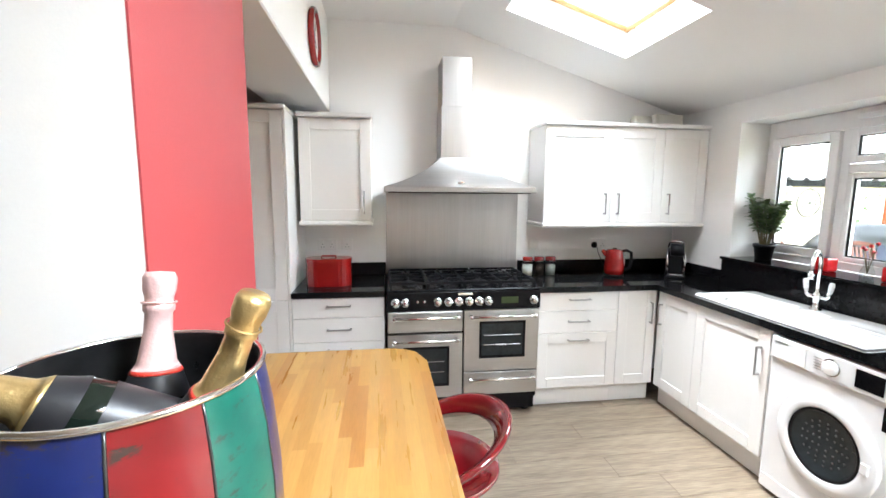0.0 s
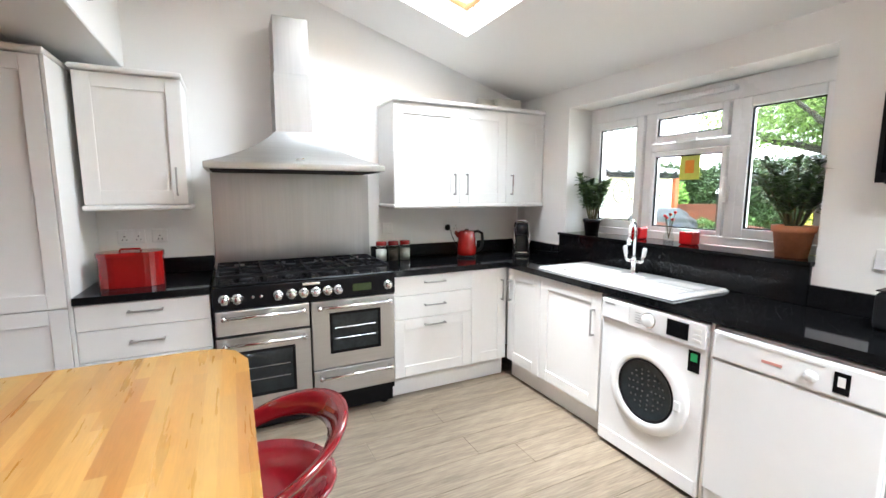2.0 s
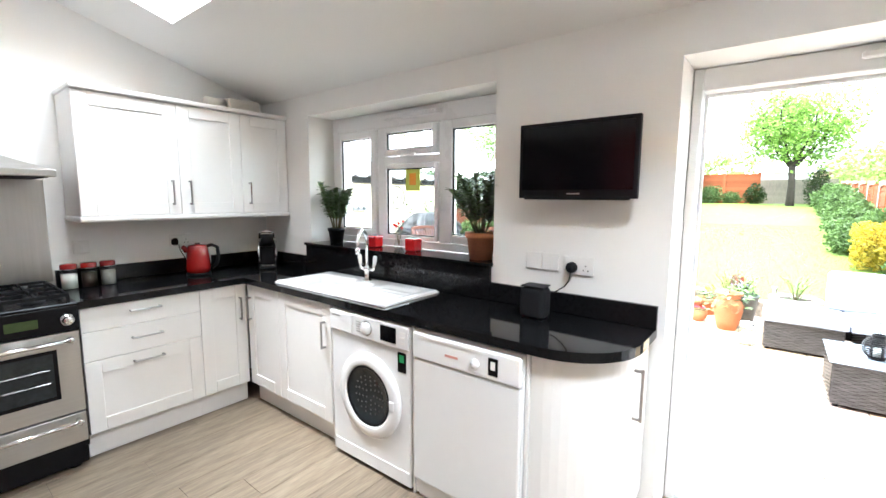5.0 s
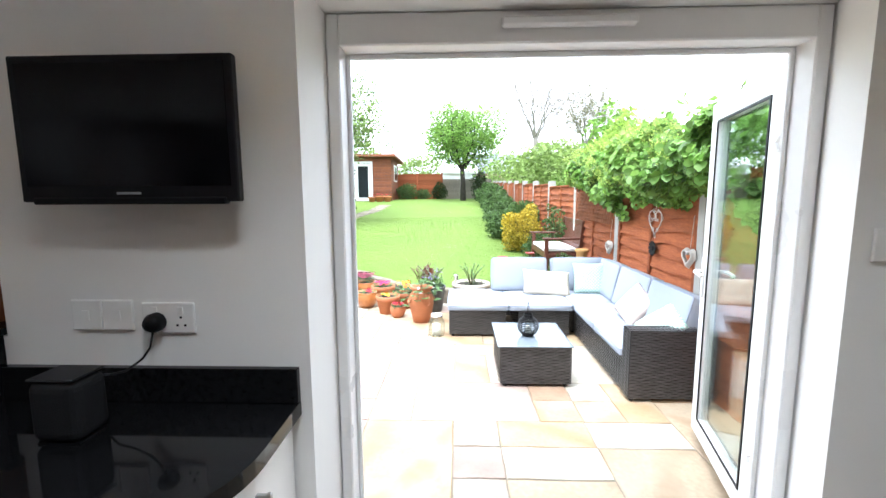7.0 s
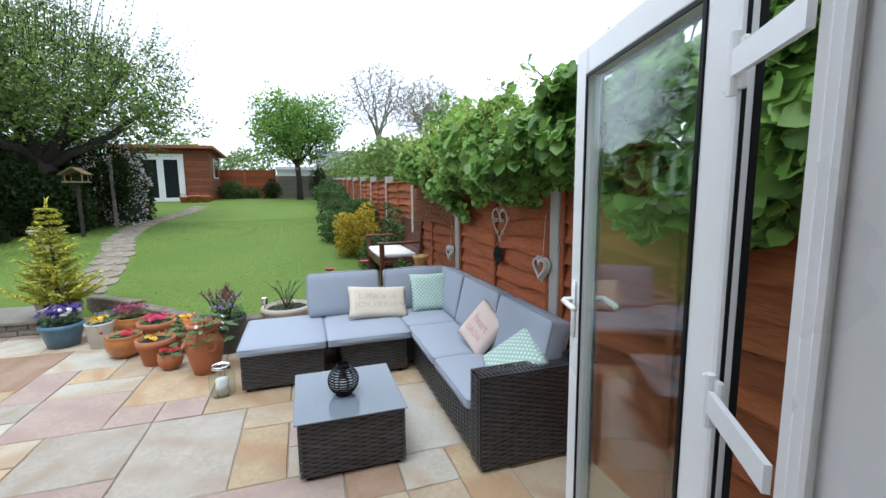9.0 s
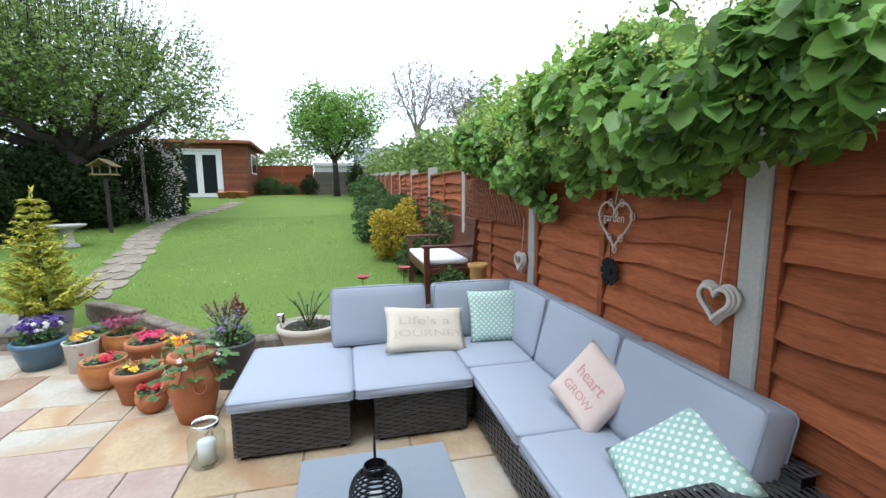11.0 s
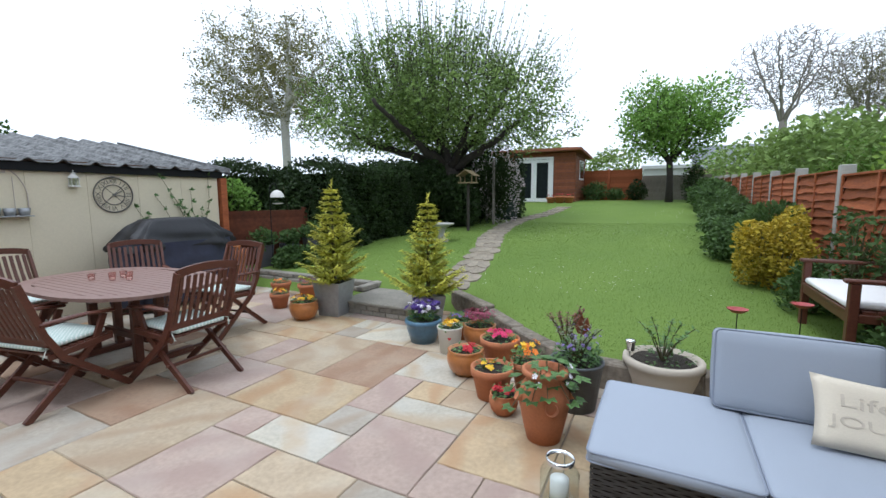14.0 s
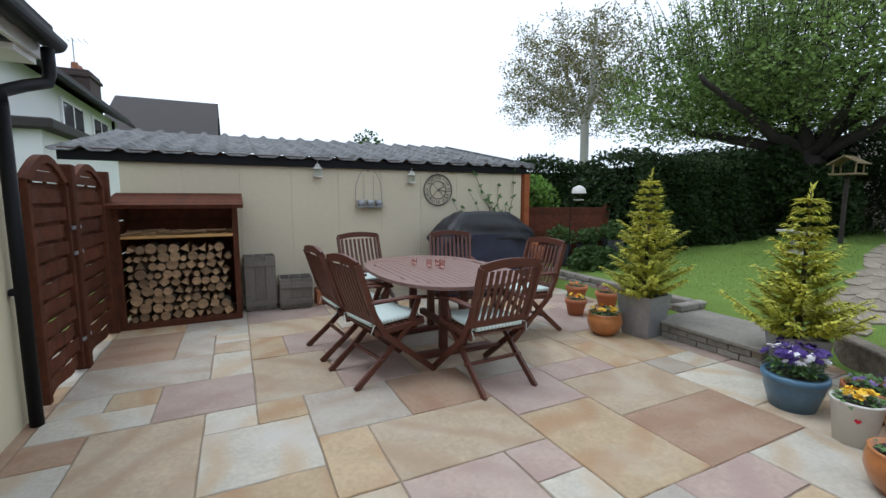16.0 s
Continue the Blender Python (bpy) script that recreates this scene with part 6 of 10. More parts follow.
def pillow(name, size, at, mat, label, piping=None):
    """A square scatter cushion, thick in the middle and pinched at its corners."""
    t = new(name)
    t.matrix_basis = at
    tagged(t, label, "cushion", "scatter cushions")
    bm = bmesh.new()
    n = 14
    h = size / 2
    sides = []
    for s in (1, -1):
        g = {}
        for i in range(n + 1):
            for j in range(n + 1):
                u, v = 2 * i / n - 1, 2 * j / n - 1
                z = s * pillow_height(u, v)
                g[i, j] = bm.verts.new((u * h * (1 - 0.06 * abs(u) ** 2 * (1 - v * v)), v * h * (1 - 0.06 * abs(v) ** 2 * (1 - u * u)), z))
        for i in range(n):
            for j in range(n):
                q = (g[i, j], g[i + 1, j], g[i + 1, j + 1], g[i, j + 1])
                bm.faces.new(q if s > 0 else q[::-1])
    bmesh.ops.remove_doubles(bm, verts=bm.verts, dist=0.0004)
    part("cover", bm, mat, t, smooth=True)
    return t


def words(parent, text, size, at, mat, half=0):
    """Raised or printed words; half: half the size of the cushion whose bulge they follow."""
    cu = bpy.data.curves.new("lettering", "FONT")
    cu.body, cu.size, cu.extrude = text, size, 0.0006
    cu.align_x = "CENTER"
    tmp = new("lettering", cu)
    dg = bpy.context.evaluated_depsgraph_get()
    me = bpy.data.meshes.new_from_object(tmp.evaluated_get(dg))
    bpy.data.objects.remove(tmp)
    me.materials.clear()
    me.materials.append(mat)
    for vert in me.vertices:
        p = at @ vert.co
        if half:
            p.z = pillow_height(p.x / half, p.y / half) + 0.002 + vert.co.z
        vert.co = p
    ob = new("lettering", me)
    ob.parent = parent
    return ob


# faces lean back against the sofa's back cushions
p = pillow("scatter_cushion", 0.40, Matrix.Translation((7.31, -0.50, 0.435)) @ pose(0, 0, 0, 56, 0, -84) @ pose(0, 0, 0, 0, 0, -6) @ Matrix.Diagonal((1.42, 0.80, 0.9, 1)), CANVAS, "cream canvas cushion with faded lettering on the sofa")
words(p, "Life's a", 0.095, pose(-0.01, 0.03, 0), PRINT, 0.2)
words(p, "JOURNEY", 0.080, pose(0.01, -0.075, 0), PRINT, 0.2)
pillow("scatter_cushion", 0.38, Matrix.Translation((7.37, -1.02, 0.475)) @ pose(0, 0, 0, 70, 0, -94), MINT, "mint green spotted cushion on the sofa corner")
p = pillow("scatter_cushion", 0.345, Matrix.Translation((6.22, -1.09, 0.445)) @ pose(0, 0, 0, 60, 0, -158) @ pose(0, 0, 0, 0, 0, -26), PINK_CANVAS, "pale canvas cushion with faded red lettering on the sofa")
words(p, "heart", 0.085, pose(0.0, 0.01, 0), PRINT_RED, 0.1725)
words(p, "GROW", 0.060, pose(0.0, -0.075, 0), PRINT_RED, 0.1725)
pillow("scatter_cushion", 0.37, Matrix.Translation((5.64, -1.05, 0.43)) @ pose(0, 0, 0, 44, 0, -172) @ pose(0, 0, 0, 0, 0, 62) @ Matrix.Diagonal((1.1, 1.0, 0.9, 1)), MINT, "mint green spotted cushion leaning by the arm")


def coffee_table():
    t = thing("coffee_table", (0, 0, 0), 0, "low dark rattan garden table with a glass top", "table")
    wicker_block(t, "base", (5.60, -0.36, PATIO + 0.01), (6.21, 0.21, 0.262), "wnse", top=False)
    part("inner_top", boxes(((5.61, -0.35, 0.256), (6.20, 0.20, 0.264))), ROPE_BROWN, t)
    part("glass_top", boxes(((5.575, -0.372, 0.266), (6.232, 0.232, 0.274)), bevel=0.002), stuff_of("frosted_grey_glass", (0.16, 0.19, 0.22), 0.04, vary=0.05, bump=0), t, "reflective frosted glass top")
    l = thing("candle_lantern", (5.86, -0.05, 0.275), 0, "round black ribbed candle lantern on the table", "lantern")
    for k in range(14):
        a = math.pi * (k + 1.5) / 17
        r, z = 0.088 * math.sin(a), 0.085 - 0.085 * math.cos(a)
        part("ring", tube(bmesh.new(), [(r * math.cos(b), r * math.sin(b), z) for b in [2 * math.pi * i / 26 for i in range(26)]], 0.0042, 6, closed=True), BLACK_PL, l, smooth=True)
    part("base", lathe([(0, 0), (0.05, 0), (0.048, 0.008), (0, 0.008)], 20), BLACK_PL, l)
    part("collar", lathe([(0.038, 0.155), (0.040, 0.185), (0.036, 0.187), (0.034, 0.157)], 20), BLACK_PL, l)
    part("handle", tube(bmesh.new(), [(0.038 * math.cos(a), 0, 0.18 + 0.11 * math.sin(a)) for a in [math.pi * k / 12 for k in range(13)]], 0.003, 6), BLACK_PL, l)
    part("glass_tube", lathe([(0.028, 0.01), (0.028, 0.15)], 18), JAR_GLASS, l, smooth=True)
    part("candle", lathe([(0.022, 0.009), (0.022, 0.08), (0, 0.081)], 14), SUGAR, l, smooth=True)


coffee_table()

# ---------- patio ----------
# one letter for each foot of paving, seen from above with the house to the left:
# b buff, w pale, o gold, g grey, p pink, n brown; letters that touch alike are one flag, a dot is left to chance
FLAG_PLAN = (
    ".......................",
    ".......................",
    ".......................",
    ".......................",
    ".....o.................",
    ".....pp................",
    ".....ppoo..............",
    ".....ppggg.............",
    "......wggg.oo..........",
    "......ppGGPoo..........",
    "......ppGGppwb.........",
    "......ooobppwoww.......",
    "......ooobwgppww.......",
    ".....bbbPPwoonnn.......",
    ".....bbbPPpoonnnww.....",
    ".....OOobbboobbbww.....",
    ".wwbbwwobbbppbbb.......",
    ".wwbbwwgg..pp..........",
    "..nbbWogg..............",
    "..WWppbb...............",
    "..woppbb...............",
    "..gggwbb...............",
    "..gggwo................",
    "..nn..o................",
    "..nn...................",
    "..nn...................",
    ".......................",
    ".......................",
    ".......................",
)


def flag_mesh(w, d, col, seed):
    """One riven flag with a worn, uneven edge."""
    k = random.Random(seed)
    bm = bmesh.new()
    out = []
    corners = ((0.004, 0.004), (w - 0.004, 0.004), (w - 0.004, d - 0.004), (0.004, d - 0.004))
    for (ax, ay), (bx, by) in zip(corners, corners[1:] + corners[:1]):
        for s in range(6):
            q = s / 6
            out.append((ax + (bx - ax) * q + k.uniform(-0.003, 0.003), ay + (by - ay) * q + k.uniform(-0.003, 0.003)))
    c = (w / 2, d / 2)
    rim = [bm.verts.new((x, y, -0.03)) for x, y in out]
    low = [bm.verts.new((x, y, -0.005)) for x, y in out]
    top = [bm.verts.new((x + (c[0] - x) * 0.016, y + (c[1] - y) * 0.016, k.uniform(-0.0008, 0.0008))) for x, y in out]
    mid = bm.verts.new((c[0], c[1], 0.0))
    for q in range(len(out)):
        r = (q + 1) % len(out)
        bm.faces.new((rim[q], rim[r], low[r], low[q]))
        bm.faces.new((low[q], low[r], top[r], top[q]))
        bm.faces.new((top[q], top[r], mid))
    me = bpy.data.meshes.new("flagstone")
    bm.to_mesh(me)
    bm.free()
    me.materials.append(SLABS[col])
    return me


def patio():
    base = solid("patio", boxes(((3.76, -1.50, -0.30), (10.0, 7.16, PATIO - 0.010))), JOINT, "buff, pink and grey sandstone flags with sandy joints", "patio", kind="structure")
    rng = random.Random(12)
    ux, uy = 0.305, 0.298
    nx, ny = 21, 29
    x0, y0 = 3.545, -1.504
    taken = [[False] * ny for _ in range(nx)]
    tint = {c: k for k, group in enumerate(("bBc", "pPr", "gGh", "oOq", "nNm", "wWv")) for c in group}
    flags = []

    def lay(i, j, w, h, col):
        for a in range(i, i + w):
            for b in range(j, j + h):
                taken[a][b] = True
        flags.append((i, j, w, h, col))

    for j in range(ny):
        for i in range(nx):
            c = FLAG_PLAN[j][i]
            if c == "." or taken[i][j]:
                continue
            w = h = 1
            while i + w < nx and FLAG_PLAN[j][i + w] == c:
                w += 1
            while j + h < ny and all(FLAG_PLAN[j + h][a] == c for a in range(i, i + w)):
                h += 1
            lay(i, j, w, h, tint[c])
    sizes = [(3, 2), (2, 3), (2, 2), (2, 2), (2, 1), (1, 2), (3, 2), (2, 3), (1, 1)]
    for i in range(nx):
        for j in range(ny):
            if taken[i][j]:
                continue
            rng.shuffle(sizes)
            for w, h in sizes + [(1, 1)]:
                if i + w <= nx and j + h <= ny and not any(taken[a][b] for a in range(i, i + w) for b in range(j, j + h)):
                    break
            lay(i, j, w, h, rng.choices(range(6), (5, 4, 2, 3, 2, 3))[0])
    shapes = {}
    for i, j, w, h, col in flags:
        xa, xb = max(x0 + i * ux, 3.785), x0 + (i + w) * ux
        if xb - xa < 0.02:
            continue
        key = (round(xb - xa, 3), h, col, rng.randrange(3))
        if key not in shapes:
            shapes[key] = flag_mesh(xb - xa, h * uy, col, str(key))
        ob = new("flagstone", shapes[key])
        ob.location = (xa, y0 + j * uy, PATIO + rng.uniform(-0.002, 0.001))
        ob.rotation_euler = (rng.uniform(-0.002, 0.002), rng.uniform(-0.002, 0.002), 0)
        ob.parent = base


patio()
# ---------- edging, step and low walls ----------
SLEEPER = stuff_of("bleached_old_sleeper", (0.26, 0.22, 0.17), 0.95, vary=0.3, grain=22, patch=6, bump=1.0, per_piece=0.15, second=(0.075, 0.060, 0.045), depth=0.012)


def kerb():
    t = thing("retaining_edge", (0, 0, 0), 0, "low curved edge of weathered sleepers round the lawn", "edging", kind="structure")
    rng = random.Random(6)
    for (xa, ya), (xb, yb) in zip(EDGE, EDGE[1:]):
        za = lawn_z(max(9.0, (xa + xb) / 2), (ya + yb) / 2) + 0.02
        bm = bmesh.new()
        beam(bm, (xa, ya, (za + PATIO) / 2 - 0.03), (xb, yb, (za + PATIO) / 2 - 0.03), 0.15, za - PATIO + 0.06 + rng.uniform(0, 0.02), bevel=0.012)
        part("sleeper", bm, SLEEPER, t)


kerb()


def step():
    t = thing("garden_step", (0, 0, 0), 0, "brick edged stone step up to the lawn path", "step", kind="structure")
    x0, x1, y0, y1 = 9.18, 10.02, 3.02, 4.06
    part("core", boxes(((x0 + 0.02, y0 + 0.02, -0.2), (x1, y1 - 0.02, 0.052))), JOINT, t)
    part("tread", boxes(((x0 - 0.03, y0 - 0.02, 0.055), (x1, y1 + 0.02, 0.095)), bevel=0.008), STONE, t, "grey stone tread")
    me = None
    for row in range(2):
        for k in range(6):
            y = y0 + (k + 0.5 * row) * 0.19
            if y > y1 - 0.05:
                continue
            e = min(0.18, y1 - y)
            part("brick", boxes(((x0, y, PATIO + 0.004 + row * 0.063), (x0 + 0.09, y + e, PATIO + 0.06 + row * 0.063)), bevel=0.004), STONE, t)
    for row in range(2):
        for k in range(5):
            part("brick", boxes(((x0 + 0.1 + k * 0.18, y0, PATIO + 0.004 + row * 0.063), (x0 + 0.27 + k * 0.18, y0 + 0.09, PATIO + 0.06 + row * 0.063)), bevel=0.004), STONE, t)


step()


def side_wall():
    t = thing("low_wall", (0, 0, 0), 0, "low grey stone wall between patio and lawn", "low wall", kind="structure")
    rng = random.Random(2)
    for (xa, ya), (xb, yb) in (((9.98, 4.20), (10.05, 7.0)), ((9.60, 4.12), (10.3, 4.12))):
        l = math.hypot(xb - xa, yb - ya)
        n = int(l / 0.30)
        for row in range(3):
            for k in range(n):
                a, b = (k + 0.5 * (row % 2)) / n, (k + 0.94 + 0.5 * (row % 2)) / n
                if b > 1.02:
                    continue
                bm = bmesh.new()
                z = PATIO + 0.045 + row * 0.083
                beam(bm, (xa + (xb - xa) * a, ya + (yb - ya) * a, z), (xa + (xb - xa) * b, ya + (yb - ya) * b, z), 0.14 + rng.uniform(-0.02, 0.02), 0.076, bevel=0.012)
                part("stone", bm, STONE, t)
    part("filling", boxes(((10.03, 4.25, -0.2), (10.12, 7.0, 0.15))), SOIL, t)


side_wall()
# stone path up the lawn
PATHWAY = [(10.08, 2.98), (10.8, 3.06), (11.6, 3.18), (12.8, 3.50), (14.6, 4.02), (16.6, 4.38), (18.4, 4.50), (20.4, 4.12), (22.6, 3.95)]
path_stone = stuff_of("mossy_path_stone", (0.235, 0.200, 0.150), 0.9, vary=0.3, grain=22, patch=3, bump=0.7, per_piece=0.14)


def garden_path():
    t = thing("garden_path", (0, 0, 0), 0, "narrow path of worn stone flags up the lawn", "path", kind="structure")
    rng = random.Random(9)
    bed, last = bmesh.new(), None
    for (xa, ya), (xb, yb) in zip(PATHWAY, PATHWAY[1:]):
        for k in range(12):
            x, y = xa + (xb - xa) * k / 12, ya + (yb - ya) * k / 12
            row = []
            for side in (-0.30, -0.15, 0.0, 0.15, 0.30):
                yy = y + side * (1 + rng.uniform(-0.14, 0.14))
                row.append(bed.verts.new((x, yy, lawn_z(x, yy) + (0.010 if abs(side) < 0.29 else -0.01))))
            if last:
                for i in range(4):
                    bed.faces.new((last[i], row[i], row[i + 1], last[i + 1]))
            last = row
    part("bed", bed, stuff_of("trodden_tan_earth", (0.21, 0.175, 0.125), 0.95, vary=0.35, grain=30, patch=4, bump=0.8), t, "trodden earth and moss between the stones", smooth=True)
    for (xa, ya), (xb, yb) in zip(PATHWAY, PATHWAY[1:]):
        n = max(2, int(math.hypot(xb - xa, yb - ya) / 0.45))
        for k in range(n):
            u = (k + 0.5) / n
            x, y = xa + (xb - xa) * u, ya + (yb - ya) * u
            for side in (-0.19, 0.0, 0.19):
                yy = y + side + rng.uniform(-0.03, 0.03)
                xx = x + rng.uniform(-0.06, 0.06)
                a = math.atan2(yb - ya, xb - xa)
                m = pose(xx, yy, lawn_z(xx, yy) + 0.006, rng.uniform(-2, 2), -3.6 + rng.uniform(-1, 1), math.degrees(a) + rng.uniform(-18, 18))
                out = [(rng.uniform(0.82, 1.1) * 0.22 * math.cos(q) / max(abs(math.cos(q)), abs(math.sin(q))) ** 0.6, rng.uniform(0.82, 1.1) * 0.105 * math.sin(q) / max(abs(math.cos(q)), abs(math.sin(q))) ** 0.6) for q in [6.283 * i / 9 for i in range(9)]]
                part("path_stone", prism(bmesh.new(), out, -0.03, 0.012), path_stone, t, at=m)


garden_path()

# ---------- pots and flowers ----------
BLUE_GLAZE = stuff_of("blue_glazed_pot", (0.075, 0.155, 0.235), 0.35, vary=0.2, grain=30, patch=5, bump=0.1, coat=0.2)
CREAM_GLAZE = stuff_of("white_glazed_pot", (0.66, 0.64, 0.58), 0.35, vary=0.06, bump=0.05)
ORANGE_GLAZE = stuff_of("orange_glazed_pot", (0.42, 0.16, 0.045), 0.3, vary=0.22, grain=20, patch=5, bump=0.15, coat=0.3)
PEBBLE = stuff_of("sand_coloured_resin_pot", (0.48, 0.42, 0.34), 0.8, vary=0.08, grain=120, bump=0.3)
LEAF = stuff_of("bedding_leaf", (0.075, 0.15, 0.035), 0.6, vary=0.4, grain=15, patch=8, bump=0.2)
DARK_LEAF = stuff_of("dark_shrub_leaf", (0.035, 0.070, 0.020), 0.6, vary=0.45, grain=12, patch=4, bump=0.2)
PETAL = {n: stuff_of(f"{n}_petal", c, 0.7, vary=0.15, bump=0.1) for n, c in (("yellow", (0.80, 0.50, 0.02)), ("orange", (0.80, 0.22, 0.02)), ("pink", (0.62, 0.03, 0.13)), ("red", (0.50, 0.015, 0.03)), ("purple", (0.050, 0.018, 0.16)), ("white", (0.75, 0.72, 0.75)), ("heather", (0.26, 0.05, 0.085)), ("lilac", (0.22, 0.15, 0.38)))}
PROF = {
    "classic": [(0.68, 0), (0.90, 0.72), (0.99, 0.74), (1.0, 0.99), (0.90, 1.0), (0.86, 0.84)],
    "bowl": [(0.60, 0), (0.88, 0.25), (1.02, 0.55), (1.00, 0.82), (0.92, 0.90), (0.98, 0.99), (0.88, 1.0), (0.84, 0.84)],
    "straight": [(0.74, 0), (0.96, 0.93), (1.0, 0.95), (1.0, 1.0), (0.92, 1.0), (0.89, 0.86)],
    "tub": [(0.70, 0), (0.92, 0.60), (0.96, 0.78), (1.03, 0.82), (1.02, 0.97), (0.90, 1.0), (0.86, 0.86)],
}


def bloom(bm, at, r, way=(0, 0, 1)):
    """A small flower of five petals."""
    at, way = Vector(at), Vector(way).normalized()
    a = way.orthogonal().normalized()
    b = way.cross(a)
    c = bm.verts.new(at)
    for k in range(5):
        p = [bm.verts.new(at + r * (math.cos(t) * a + math.sin(t) * b) * q + way * h * r) for t, q, h in ((1.2566 * k - 0.5, 0.85, 0.15), (1.2566 * k, 1.1, 0.25), (1.2566 * k + 0.5, 0.85, 0.15))]
        bm.faces.new((c, p[0], p[1]))
        bm.faces.new((c, p[1], p[2]))


def pot(at, r, h, shape, mat, label, leaves=(), flowers=(), seed=0, group="flower pots", leaf_len=0.05, spread=0.8, high=0.10, leaf_mat=None):
    rng = random.Random(seed + 100)
    t = thing("flower_pot", at, rng.uniform(0, 360), label, "flower pot", group)
    prof = [(0, 0.0)] + [(r * a, h * b) for a, b in PROF[shape]] + [(0, h * 0.84)]
    p = part("pot", lathe(prof, 26), mat, t, smooth=True)
    bm = lathe([(r * 0.86, h * 0.87), (r * 0.45, h * 0.90), (0, h * 0.91)], 14)
    for v in bm.verts:
        v.co.z += rng.uniform(-0.006, 0.006)
    part("soil", bm, SOIL, p)
    if leaves:
        bl = bmesh.new()
        for _ in range(leaves):
            a, q = rng.uniform(0, 6.283), r * spread * math.sqrt(rng.random())
            z = h * 0.88 + high * rng.random() * (1 - 0.5 * q / r)
            leaf(bl, (q * math.cos(a), q * math.sin(a), z), (math.cos(a) + rng.uniform(-0.8, 0.8), math.sin(a) + rng.uniform(-0.8, 0.8), rng.uniform(-0.1, 0.9)), (0, 0, 1), leaf_len * rng.uniform(0.6, 1.2), leaf_len * 0.5)
        part("foliage", bl, leaf_mat or LEAF, t)
    for colour, n, size, zone in flowers:
        bf = bmesh.new()
        for _ in range(n):
            a, q = rng.uniform(0, 6.283), r * zone * math.sqrt(rng.random())
            z = h * 0.90 + high * (0.75 + 0.5 * rng.random())
            for k in range(2):
                bloom(bf, (q * math.cos(a), q * math.sin(a), z + 0.006 * k), size * (1 - 0.3 * k), (rng.uniform(-0.5, 0.5) + 0.5 * math.cos(a), rng.uniform(-0.5, 0.5) + 0.5 * math.sin(a), 1))
        tagged(part("blossom", bf, PETAL[colour], t, f"{colour} flowers"), kind="stuff")
    return t


Z = PATIO + 0.001
pot((8.66, 2.56, Z), 0.185, 0.24, "tub", BLUE_GLAZE, "blue glazed tub of purple and white pansies", 260, [("purple", 46, 0.036, 0.95), ("white", 40, 0.020, 0.95)], 1, high=0.16)
pot((8.49, 2.17, Z), 0.125, 0.255, "straight", CREAM_GLAZE, "white pot with a red heart and yellow flowers", 60, [("yellow", 10, 0.032, 0.5)], 2, high=0.06)
pot((8.95, 2.25, Z), 0.17, 0.20, "classic", TERRA, "terracotta pot of low green plants", 150, [("lilac", 14, 0.02, 0.8)], 3, high=0.08)
pot((8.78, 1.98, Z), 0.165, 0.22, "bowl", ORANGE_GLAZE, "orange glazed pot of pink heather", 260, [("heather", 130, 0.018, 0.95)], 4, high=0.13, leaf_len=0.035)
pot((8.10, 1.83, Z), 0.155, 0.215, "bowl", ORANGE_GLAZE, "round orange glazed pot with red flowers", 40, [("red", 9, 0.028, 0.6)], 5, high=0.04)
pot((8.47, 1.66, Z), 0.180, 0.225, "classic", TERRA, "wide terracotta pot with bright pink flowers", 70, [("pink", 16, 0.032, 0.6)], 6, high=0.06)
pot((7.80, 1.48, Z), 0.160, 0.235, "classic", TERRA, "terracotta pot with yellow flowers in dark soil", 30, [("yellow", 7, 0.026, 0.5)], 7, high=0.035)
pot((7.60, 1.32, Z), 0.098, 0.145, "bowl", TERRA, "small terracotta pot with dark pink flowers", 40, [("red", 14, 0.022, 0.7)], 8, high=0.05)
pot((8.06, 1.28, Z), 0.14, 0.22, "classic", TERRA, "terracotta pot of orange marigolds", 120, [("orange", 8, 0.03, 0.8), ("yellow", 5, 0.026, 0.7)], 9, high=0.14)
pot((7.93, 0.90, Z), 0.185, 0.34, "straight", stuff_of("dull_dark_zinc", (0.11, 0.115, 0.12), 0.6, metal=0.4, vary=0.3, grain=18, patch=5, bump=0.2), "galvanised bucket of silvery herbs", 420, [("lilac", 24, 0.014, 0.9)], 10, high=0.20, leaf_len=0.045)
pot((8.40, 0.36, Z), 0.27, 0.29, "tub", PEBBLE, "wide sand coloured pot with a young shrub", 60, [], 11, high=0.10)
pot((8.98, 4.98, Z), 0.13, 0.20, "classic", TERRA, "terracotta pot of small yellow flowers", 60, [("yellow", 10, 0.022, 0.7), ("orange", 4, 0.022, 0.7)], 12, high=0.06)
pot((8.72, 4.28, Z), 0.170, 0.225, "bowl", ORANGE_GLAZE, "round orange glazed pot with yellow pansies", 110, [("yellow", 16, 0.028, 0.8), ("purple", 4, 0.026, 0.7)], 13, high=0.07)
pot((9.52, 5.55, Z), 0.15, 0.21, "classic", TERRA, "terracotta pot beside the low wall", 60, [("orange", 5, 0.02, 0.6)], 14, high=0.06)
pot((9.62, 5.10, Z), 0.15, 0.20, "classic", TERRA, "terracotta pot of heather beside the low wall", 120, [("heather", 40, 0.016, 0.9)], 15, high=0.08, leaf_len=0.03)
# the heart on the white pot
bm = bmesh.new()
prism(bm, [(0.016 * math.sin(a) ** 3, 0.0125 * math.cos(a) - 0.005 * math.cos(2 * a) - 0.002 * math.cos(3 * a)) for a in [2 * math.pi * k / 24 for k in range(24)]], 0, 0.003)
heart_pot = [o for o in bpy.data.objects if o.get("label", "").startswith("white pot")][0]
